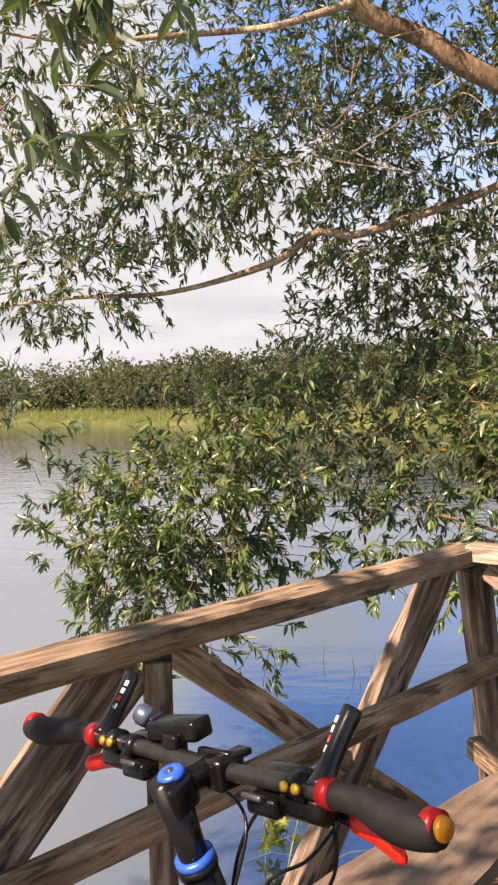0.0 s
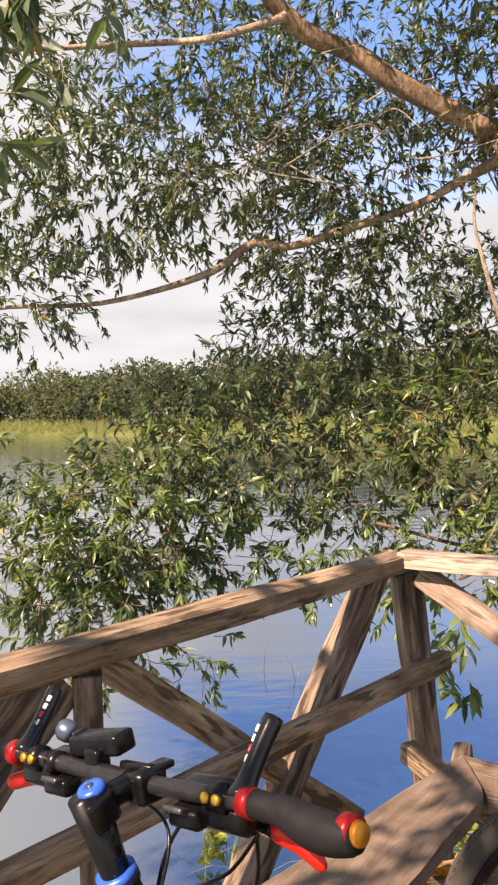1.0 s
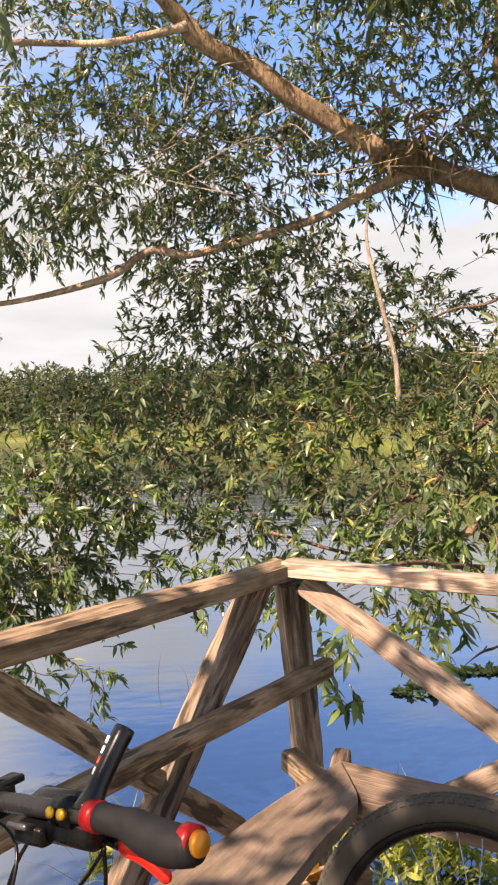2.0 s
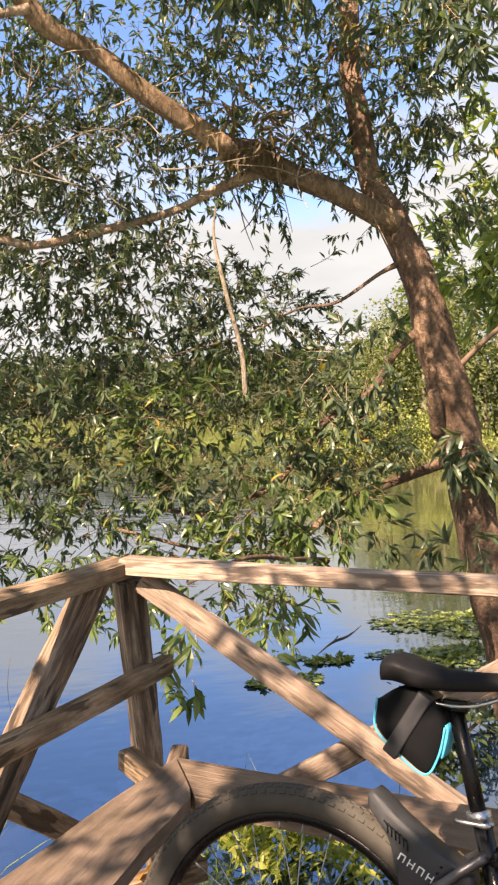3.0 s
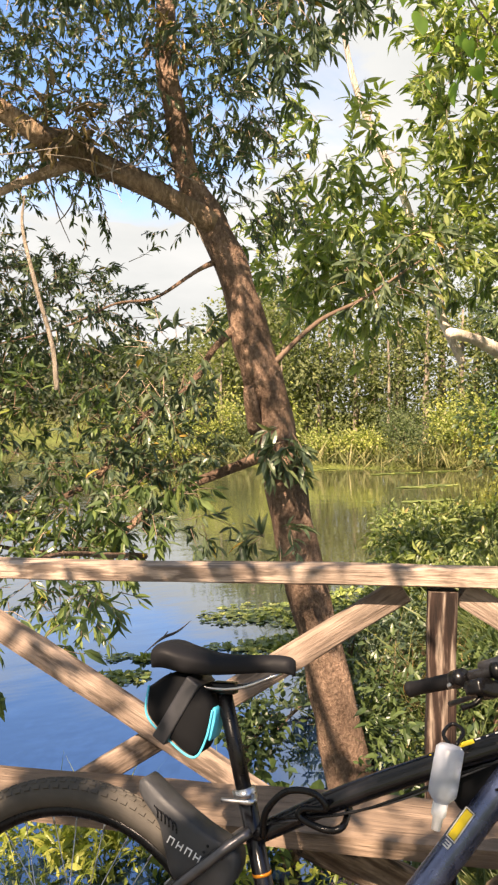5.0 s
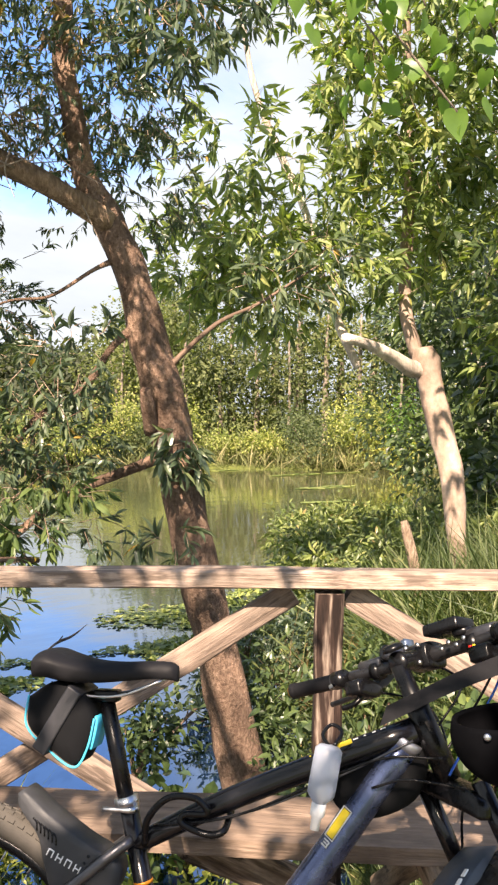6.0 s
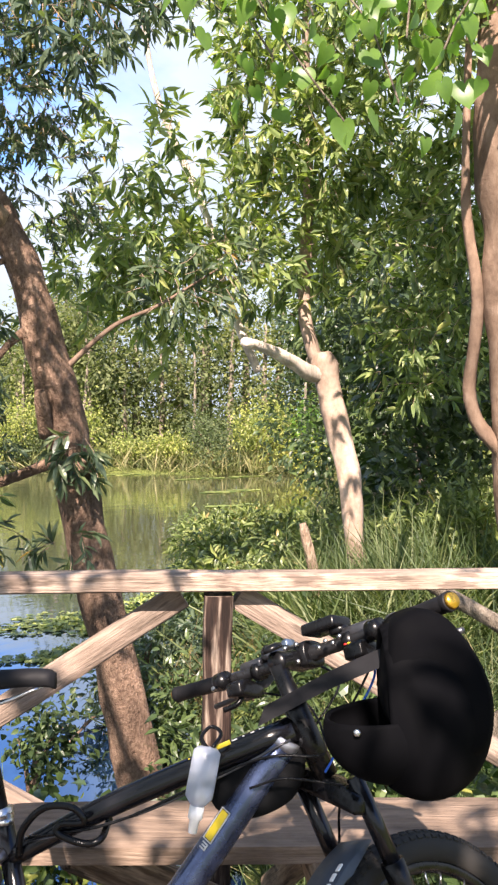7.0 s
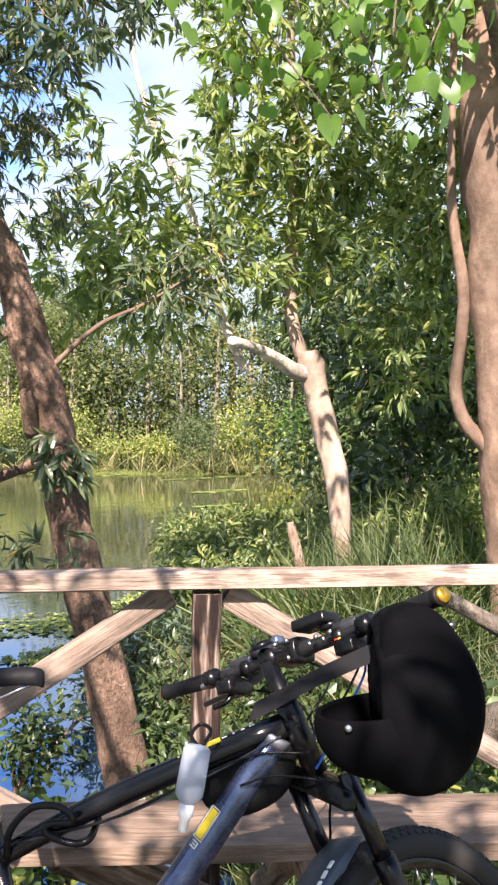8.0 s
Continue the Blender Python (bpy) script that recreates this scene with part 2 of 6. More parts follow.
PAD = leaf_mat("floating_leaf", [(0.0, (0.10, 0.15, 0.04)), (0.6, (0.20, 0.255, 0.07)), (1.0, (0.40, 0.42, 0.15))], 0.15, 0.45)
DRYLEAF = leaf_mat("leaf_dry_brown", [(0.0, (0.10, 0.07, 0.045)), (0.7, (0.20, 0.14, 0.08)), (1.0, (0.38, 0.26, 0.12))], 0.25, 0.7)
ORANGELEAF = leaf_mat("leaf_dead_orange", [(0.0, (0.45, 0.17, 0.03)), (1.0, (0.60, 0.30, 0.07))], 0.3, 0.6)
SHORE = leaf_mat("shore_grass_green", [(0.0, (0.13, 0.16, 0.05)), (0.6, (0.19, 0.21, 0.07)), (1.0, (0.30, 0.28, 0.13))], 0.3, 0.6)
WEED = leaf_mat("weed_yellow_green", [(0.0, (0.11, 0.15, 0.03)), (0.6, (0.21, 0.25, 0.05)), (1.0, (0.36, 0.35, 0.09))], 0.4, 0.45)


def ground_mat():
    m, n, l, b = mat_base("grassy_earth", 0.95, 0, 0.2)
    a = noise_node(n, l, 0.35, 6)
    f = noise_node(n, l, 14, 5)
    r = ramp_node(n, [(0.35, (0.10, 0.13, 0.04)), (0.55, (0.17, 0.20, 0.06)), (0.7, (0.24, 0.23, 0.10))])
    l.new(a.outputs["Fac"], r.inputs["Fac"])
    rf = ramp_node(n, [(0.3, (0.55, 0.55, 0.5)), (0.7, (1.2, 1.2, 1.1))])
    l.new(f.outputs["Fac"], rf.inputs["Fac"])
    l.new(mix_node(n, l, 1.0, r.outputs["Color"], rf.outputs["Color"], "MULTIPLY"), b.inputs["Base Color"])
    bump_node(n, l, b, f.outputs["Fac"], 0.8, 0.08)
    return m


def water_mat():
    m, n, l, b = mat_base("lake_water", 0.03, 0, 0.5)
    b.inputs["IOR"].default_value = 2.7
    b.inputs["Specular Tint"].default_value = (0.62, 0.82, 1.0, 1)
    # sky reflection put into colour: blue off platform, grey open lake; silty green inlet
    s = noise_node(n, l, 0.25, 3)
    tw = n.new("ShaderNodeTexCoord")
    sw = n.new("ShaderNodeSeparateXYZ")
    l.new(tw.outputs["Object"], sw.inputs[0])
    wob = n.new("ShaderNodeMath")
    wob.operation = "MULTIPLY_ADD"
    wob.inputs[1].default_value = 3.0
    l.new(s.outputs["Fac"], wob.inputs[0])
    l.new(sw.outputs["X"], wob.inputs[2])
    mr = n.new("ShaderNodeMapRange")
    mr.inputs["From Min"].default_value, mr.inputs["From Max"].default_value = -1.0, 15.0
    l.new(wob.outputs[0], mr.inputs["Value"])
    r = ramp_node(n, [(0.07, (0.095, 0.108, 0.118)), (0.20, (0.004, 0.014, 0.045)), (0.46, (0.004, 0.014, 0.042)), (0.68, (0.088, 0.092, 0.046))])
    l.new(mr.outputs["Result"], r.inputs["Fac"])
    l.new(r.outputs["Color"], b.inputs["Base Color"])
    big = noise_node(n, l, 1.1, 3, (0.7, 1.5, 1))
    small = noise_node(n, l, 5.5, 3, (0.5, 1.4, 1))
    # calm in the shelter of the trees, wind ripples further out
    tc = n.new("ShaderNodeTexCoord")
    sp = n.new("ShaderNodeSeparateXYZ")
    l.new(tc.outputs["Object"], sp.inputs[0])
    far = n.new("ShaderNodeMapRange")
    far.inputs["From Min"].default_value, far.inputs["From Max"].default_value = 3.4, 26.0
    far.inputs["To Min"].default_value, far.inputs["To Max"].default_value = 0.012, 0.09
    lean = n.new("ShaderNodeMath")
    lean.operation = "MULTIPLY_ADD"
    lean.inputs[1].default_value = -0.75
    l.new(sp.outputs["X"], lean.inputs[0])
    l.new(sp.outputs["Y"], lean.inputs[2])
    l.new(lean.outputs[0], far.inputs["Value"])
    for src, dist, prev in ((big, 0.25, None), (small, 0.05, 1)):
        bp = n.new("ShaderNodeBump")
        bp.inputs["Distance"].default_value = dist
        l.new(far.outputs["Result"], bp.inputs["Strength"])
        l.new(src.outputs["Fac"], bp.inputs["Height"])
        if prev:
            l.new(nb, bp.inputs["Normal"])
        nb = bp.outputs["Normal"]
    l.new(nb, b.inputs["Normal"])
    # extra coat added to brighten the surface's reflections
    b.inputs["Coat Weight"].default_value, b.inputs["Coat IOR"].default_value, b.inputs["Coat Roughness"].default_value = 0.65, 2.0, 0.03
    l.new(nb, b.inputs["Coat Normal"])
    return m


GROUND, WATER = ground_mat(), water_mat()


# ---- building helpers ----
def rng(seed):
    return np.random.default_rng(seed)


def part(name, bm, material, parent=None, label="", smooth=True, m=None):
    """Links a bmesh as one mesh object under a thing or a part."""
    me = bpy.data.meshes.new(name)
    bm.to_mesh(me)
    bm.free()
    me.materials.append(material)
    if smooth:
        me.shade_smooth()
    ob = new(name, me)
    if parent:
        ob.parent = parent
    if m is not None:
        ob.matrix_basis = m
    if label:
        ob["label"] = label
    return ob


def arrays(name, verts, faces, material, parent=None, label="", smooth=True):
    me = bpy.data.meshes.new(name)
    me.from_pydata(verts, [], faces)
    me.materials.append(material)
    if smooth:
        me.shade_smooth()
    ob = new(name, me)
    if parent:
        ob.parent = parent
    if label:
        ob["label"] = label
    return ob


def thing(name, label, category, group="", kind="", m=None):
    ob = new(name)
    ob.empty_display_size = 0.1
    if m is not None:
        ob.matrix_basis = m
    return tagged(ob, label, category, group, kind)


def spline(points, n):
    """A smooth line of n points through a few given ones (Catmull-Rom); extra columns ride along."""
    p = np.array(points, float)
    p = np.vstack([2 * p[0] - p[1], p, 2 * p[-1] - p[-2]])
    k = len(p) - 3
    out = []
    for s in np.linspace(0, k - 1e-9, n):
        i, t = int(s), s - int(s)
        a, b, c, d = p[i : i + 4]
        out.append(0.5 * (2 * b + (c - a) * t + (2 * a - 5 * b + 4 * c - d) * t**2 + (3 * b - a - 3 * c + d) * t**3))
    return np.array(out)


def tube_arrays(line, radii, sides=10, rough=0.0, seed=0, cap=True):
    """Verts and faces of a tube along a line, with an uneven skin."""
    line = np.array(line, float)
    n = len(line)
    radii = np.full(n, radii) if np.isscalar(radii) else np.array(radii, float)
    tan = np.gradient(line, axis=0)
    tan /= np.linalg.norm(tan, axis=1)[:, None] + 1e-12
    ref = np.array([0, 0, 1.0]) if abs(tan[0][2]) < 0.9 else np.array([1.0, 0, 0])
    u = np.cross(ref, tan[0])
    verts, faces = [], []
    for i in range(n):
        u = u - tan[i] * np.dot(u, tan[i])
        u /= np.linalg.norm(u) + 1e-12
        v = np.cross(tan[i], u)
        for k in range(sides):
            a = 2 * math.pi * k / sides
            dv = u * math.cos(a) + v * math.sin(a)
            q = 1.0
            if rough:
                q += rough * noise.noise(Vector(line[i] * 3.5 + dv * 1.7) + Vector((seed, 0, 0)))
            verts.append(tuple(line[i] + dv * radii[i] * q))
    for i in range(n - 1):
        for k in range(sides):
            k2 = (k + 1) % sides
            faces.append((i * sides + k, i * sides + k2, (i + 1) * sides + k2, (i + 1) * sides + k))
    if cap:
        faces.append(tuple(range(sides - 1, -1, -1)))
        faces.append(tuple(range((n - 1) * sides, n * sides)))
    return verts, faces


def add_tube(bm, line, radii, sides=10, rough=0.0, seed=0):
    v, f = tube_arrays(line, radii, sides, rough, seed)
    vs = [bm.verts.new(p) for p in v]
    for q in f:
        bm.faces.new([vs[i] for i in q])
    return bm


def tube(line, radii, sides=10, rough=0.0, seed=0):
    return add_tube(bmesh.new(), line, radii, sides, rough, seed)


def add_box(bm, size, m=None, bevel=0.0):
    r = bmesh.ops.create_cube(bm, size=1.0, matrix=(m or Matrix()) @ Matrix.Diagonal((*size, 1)))
    if bevel:
        es = list({e for v in r["verts"] for e in v.link_edges})
        bmesh.ops.bevel(bm, geom=es, offset=bevel, segments=2, affect="EDGES", profile=0.6)
    return bm


def box(size, m=None, bevel=0.0):
    return add_box(bmesh.new(), size, m, bevel)


def lathe(profile, sides=24, axis="z", m=None):
    """A turned shape: profile of (radius, height)."""
    bm = bmesh.new()
    rings = []
    for r, h in profile:
        ring = []
        for k in range(sides):
            a = 2 * math.pi * k / sides
            p = Vector((r * math.cos(a), r * math.sin(a), h))
            if axis == "y":
                p = Vector((p.x, p.z, p.y))
            if axis == "x":
                p = Vector((p.z, p.x, p.y))
            ring.append(bm.verts.new(m @ p if m else p))
        rings.append(ring)
    for a, b in zip(rings, rings[1:]):
        for k in range(sides):
            bm.faces.new((a[k], a[(k + 1) % sides], b[(k + 1) % sides], b[k]))
    bm.faces.new(rings[0][::-1])
    bm.faces.new(rings[-1])
    bmesh.ops.recalc_face_normals(bm, faces=bm.faces)
    return bm


def beam(name, p0, p1, w, h, material, parent, seed=0, uphint=(0, 0, 1), taper=1.0, rough=0.10, label="", bow=0.0):
    """A hand-cut timber from p0 to p1: w across, h along the up hint; edges worn, sides uneven."""
    p0, p1 = Vector(p0), Vector(p1)
    ax = (p1 - p0).normalized()
    up = Vector(uphint)
    up = (up - ax * up.dot(ax)).normalized()
    side = up.cross(ax)
    length = (p1 - p0).length
    n = max(6, int(length / 0.05))
    bm = bmesh.new()
    c = 0.22
    prof = [(-1, -1 + c), (-1, 1 - c), (-1 + c, 1), (0, 1.0), (1 - c, 1), (1, 1 - c), (1, -1 + c), (1 - c, -1), (0, -1.0), (-1 + c, -1)]
    rings = []
    for i in range(n + 1):
        s = i / n
        x = s * length
        k = 1 + (taper - 1) * s
        oy = 0.06 * w * noise.noise(Vector((x * 1.6, seed * 3.1, 0.3)))
        oz = 0.10 * h * noise.noise(Vector((x * 1.4, seed * 2.3, 7.7))) + bow * 4 * s * (1 - s)
        ring = []
        for j, (a, b) in enumerate(prof):
            q = 1 + rough * (noise.noise(Vector((x * 2.2, a * 1.4 + seed * 5.0, b * 1.4))) + 0.5 * noise.noise(Vector((x * 8, a * 2 + seed, b * 2))))
            end = 0.006 * noise.noise(Vector((a * 3, b * 3, seed + s * 9))) if i in (0, n) else 0
            ring.append(bm.verts.new((x + end, oy + a * w / 2 * k * q, oz + b * h / 2 * k * q)))
        rings.append(ring)
    m = len(prof)
    for r0, r1 in zip(rings, rings[1:]):
        for j in range(m):
            bm.faces.new((r0[j], r1[j], r1[(j + 1) % m], r0[(j + 1) % m]))
    bm.faces.new(rings[0])
    bm.faces.new(rings[-1][::-1])
    bmesh.ops.recalc_face_normals(bm, faces=bm.faces)
    mat = Matrix((ax, side, up)).transposed().to_4x4()
    mat.translation = p0
    ob = part(name, bm, material, parent, label, True, mat)
    ob.data.set_sharp_from_angle(angle=radians(50))
    return ob


# ---- leaves ----
def leaf_template(width, fold, droop, segs=3, tip=0.0):
    """One blade along +x, one long: base point, rows of left, middle, right, tip."""
    v = [(0, 0, 0)]
    for i in range(1, segs + 1):
        s = i / (segs + 1)
        wd = width * math.sin(math.pi * min(1, s**0.85)) ** 0.9 * 0.5
        z = -droop * s * s
        v += [(s, wd, z + fold * wd), (s, 0, z), (s, -wd, z + fold * wd)]
    v.append((1, 0, -droop))
    f = [(0, 2, 1), (0, 3, 2)]
    for i in range(segs - 1):
        a, b = 1 + 3 * i, 4 + 3 * i
        f += [(a, a + 1, b + 1, b), (a + 1, a + 2, b + 2, b + 1)]
    a, t = 1 + 3 * (segs - 1), len(v) - 1
    f += [(a, a + 1, t), (a + 1, a + 2, t)]
    return np.array(v), f


def place_leaves(base, direction, length, template, g, spin=0.6):
    """Verts and faces of many leaves at once."""
    tv, tf = template
    n = len(base)
    d = direction / (np.linalg.norm(direction, axis=1)[:, None] + 1e-9)
    up = np.tile([0, 0, 1.0], (n, 1)) + g.normal(0, spin, (n, 3))
    y = np.cross(up, d)
    y /= np.linalg.norm(y, axis=1)[:, None] + 1e-9
    z = np.cross(d, y)
    L = length[:, None, None]
    v = base[:, None, :] + L * (tv[None, :, 0:1] * d[:, None, :] + tv[None, :, 1:2] * y[:, None, :] + tv[None, :, 2:3] * z[:, None, :])
    k = len(tv)
    off = np.arange(n) * k
    faces = []
    for q in tf:
        q = np.array(q)
        faces.append((off[:, None] + q[None, :]).tolist())
    return v.reshape(-1, 3), [f for grp in faces for f in grp]


def leaves_object(name, base, direction, length, template, material, seed, parent=None, label="", spin=0.6):
    g = rng(seed)
    v, f = place_leaves(base, direction, length, template, g, spin)
    ob = arrays(name, v.tolist(), f, material, parent, label, False)
    return tagged(ob, kind="stuff")


BLADE = leaf_template(0.28, 0.35, 0.32, 2)
BLADE_WIDE = leaf_template(0.36, 0.3, 0.30, 2)
BLADE_BROAD = leaf_template(0.62, 0.25, 0.25, 2)
BLADE_FAR = leaf_template(0.55, 0.3, 0.2, 1)
GRASSBLADE_FAR = leaf_template(0.035, 0.5, 0.35, 1)
GRASSBLADE = leaf_template(0.013, 0.5, 0.6, 2)
GRASSBLADE_BROAD = leaf_template(0.017, 0.5, 0.75, 2)


def clump_points(clumps, g, shell=0.35):
    """Twig roots inside ellipsoid clumps (x, y, z, rx, ry, rz, count)."""
    pts, outs = [], []
    for x, y, z, rx, ry, rz, count in clumps:
        d = g.normal(0, 1, (count, 3))
        d /= np.linalg.norm(d, axis=1)[:, None]
        r = (shell + (1 - shell) * g.random(count) ** 0.6)[:, None]
        wob = 1 + 0.25 * np.sin(d @ np.array([3.1, 4.7, 2.3]) + x * 3)[:, None]
        pts.append(np.array([x, y, z]) + d * r * wob * np.array([rx, ry, rz]))
        outs.append(d)
    return np.vstack(pts), np.vstack(outs)


def sprays(clumps, seed, per=11, twig=0.22, size=(0.075, 0.125), down=0.35, out=0.7, whorl=False):
    """Leafy twigs filling clumps: returns leaf bases, directions, lengths and twig ends."""
    g = rng(seed)
    root, od = clump_points(clumps, g)
    n = len(root)
    d = out * od + g.normal(0, 0.55, (n, 3)) + np.array([0, 0, -down])
    d /= np.linalg.norm(d, axis=1)[:, None]
    lens = twig * (0.6 + 0.8 * g.random(n))
    tipp = root + d * lens[:, None]
    s = 1.0 - 0.55 * g.random((n, per)) if whorl else g.random((n, per)) ** 0.7
    base = root[:, None, :] + d[:, None, :] * (lens[:, None] * s)[:, :, None]
    ld = (0.6 if whorl else 0.75) * d[:, None, :] + g.normal(0, 0.45 if whorl else 0.55, (n, per, 3)) + np.array([0, 0, -0.22 if whorl else -0.25])
    length = size[0] + (size[1] - size[0]) * g.random((n, per))
    return base.reshape(-1, 3), ld.reshape(-1, 3), length.reshape(-1), root, tipp


def twig_object(name, root, tip, radius, material, parent, seed=0):
    """Thin three-sided twigs from roots to tips, slightly bent."""
    g = rng(seed)
    n = len(root)
    mid = (root + tip) / 2 + g.normal(0, 0.012, (n, 3))
    d = tip - root
    d /= np.linalg.norm(d, axis=1)[:, None] + 1e-9
    u = np.cross(d, np.array([0.3, 0.5, 0.8]))
    u /= np.linalg.norm(u, axis=1)[:, None] + 1e-9
    w = np.cross(d, u)
    verts, faces = [], []
    rings = []
    for p, r in ((root, radius), (mid, radius * 0.75), (tip, radius * 0.4)):
        rings.append(np.stack([p + r * (u * math.cos(a) + w * math.sin(a)) for a in (0, 2.094, 4.189)], 1))
    v = np.stack(rings, 1).reshape(-1, 3)
    for i in range(n):
        o = 9 * i
        for r in (0, 3):
            for k in range(3):
                faces.append((o + r + k, o + r + (k + 1) % 3, o + r + 3 + (k + 1) % 3, o + r + 3 + k))
    return tagged(arrays(name, v.tolist(), faces, material, parent), kind="stuff")


def limb(name, points, parent, material, seed=0, sides=10, n=26, rough=0.22, label=""):
    """A trunk or bough: points of (x, y, z, radius)."""
    p = spline(points, n)
    g = rng(seed)
    w = np.array([noise.noise_vector(Vector(q[:3]) * 1.6 + Vector((seed, 0, 0))) for q in p]) * p[:, 3:4] * 0.35
    v, f = tube_arrays(p[:, :3] + w, p[:, 3], sides, rough, seed)
    return arrays(name, v, f, material, parent, label)


# ---- ground and water ----
WATER_Z = -0.96
LAKE = [(2.5, 0.9), (3.1, 2.2), (3.9, 3.5), (4.6, 4.6), (6.0, 6.6), (8.9, 10.6), (10.8, 10.9), (14, 11.6), (21, 15.6), (28.6, 21), (32, 23.5), (25, 27), (17.8, 32.4), (15, 41),
        (23, 48), (30, 56), (19, 71), (-17, 104), (-38, 120), (-150, 150), (-220, 60), (-200, -40), (-30, -9), (-6, -5), (1.5, -3.5), (2.3, -1.0)]


def lake_distance(xy):
    """Distance to the shore: positive on land, negative on the lake."""
    p = np.array(LAKE, float)
    q = np.roll(p, -1, axis=0)
    best = np.full(len(xy), 1e9)
    inside = np.zeros(len(xy), bool)
    for a, b in zip(p, q):
        ab = b - a
        t = np.clip(((xy - a) @ ab) / (ab @ ab), 0, 1)
        best = np.minimum(best, np.linalg.norm(xy - (a + t[:, None] * ab), axis=1))
        cross = ((a[1] > xy[:, 1]) != (b[1] > xy[:, 1])) & (xy[:, 0] < (b[0] - a[0]) * (xy[:, 1] - a[1]) / (b[1] - a[1] + 1e-12) + a[0])
        inside ^= cross
    return np.where(inside, -best, best)


def ground_height(xy):
    d = lake_distance(xy)
    land = 0.75 * (1 - np.exp(-np.maximum(d, 0) / 1.6)) + 0.012 * np.minimum(np.maximum(d, 0), 60)
    bed = -1.1 * (1 - np.exp(np.minimum(d, 0) / 2.0))
    wob = 0.06 * np.sin(xy[:, 0] * 1.9 + 1.3 * np.sin(xy[:, 1] * 1.1)) * np.sin(xy[:, 1] * 1.6 + 0.7)
    return WATER_Z + np.where(d > 0, land + 0.03, bed - 0.05) + wob * np.clip(d + 0.5, 0, 1)


def build_ground():
    rings = np.concatenate([[0.0], np.geomspace(0.4, 2500, 110)])
    sides = 200
    pts = [(0.5, 1.0)]
    for r in rings[1:]:
        for k in range(sides):
            a = 2 * math.pi * k / sides
            pts.append((0.5 + r * math.cos(a), 1.0 + r * math.sin(a)))
    xy = np.array(pts)
    z = ground_height(xy)
    faces = [(0, 1 + k, 1 + (k + 1) % sides) for k in range(sides)]
    for i in range(len(rings) - 2):
        o = 1 + i * sides
        for k in range(sides):
            k2 = (k + 1) % sides
            faces.append((o + k, o + sides + k, o + sides + k2, o + k2))
    ob = arrays("ground", np.column_stack([xy, z]).tolist(), faces, GROUND)
    return tagged(ob, "grassy earth bank around the lake", "ground", kind="structure")


build_ground()
bm = bmesh.new()
bmesh.ops.create_grid(bm, x_segments=2, y_segments=2, size=400, matrix=Matrix.Translation((-60, 60, WATER_Z)))
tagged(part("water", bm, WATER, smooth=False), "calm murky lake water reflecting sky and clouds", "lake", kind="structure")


# ---- platform: deck, bench and rails ----
deck = tagged(thing("deck", "worn timber platform deck on posts over the water", "deck"), kind="structure")
CORNER = (0.842, 2.44)
left_in = Vector((0.714, -0.70, 0))
front_dir = Vector((0.78, -0.63, 0)).normalized()
front_in = Vector((-0.63, -0.78, 0)).normalized()
outer = Vector((0.955, 2.13, 0))
for i in range(13):
    o = outer + front_in * (0.17 + 0.19 * i)
    a = o + front_dir * (-0.02 - 0.19 * i * 0.12 + 0.0)
    a = a + left_in * 0.0
    start = a - front_dir * (0.02 * i)
    beam("board", start + Vector((0, 0, -0.02)), start + front_dir * 2.7 + Vector((0, 0, -0.02)), 0.18, 0.04, WOOD_DARK, deck, 300 + i, rough=0.03)
for i, (x, y) in enumerate([(0.98, 2.0), (2.1, 1.1), (0.1, 1.1), (-0.6, 0.2), (2.9, 0.4), (1.2, 0.2)]):
    beam("post", (x, y, -1.9), (x, y, -0.05), 0.12, 0.12, WOOD_DARK, deck, 330 + i)
beam("edge_joist", (0.92, 2.17, -0.06), (2.75, 0.70, -0.06), 0.07, 0.12, WOOD_DARK, deck, 341)
beam("edge_joist", (0.90, 2.14, -0.06), (-0.75, 0.46, -0.06), 0.07, 0.12, WOOD_DARK, deck, 342)

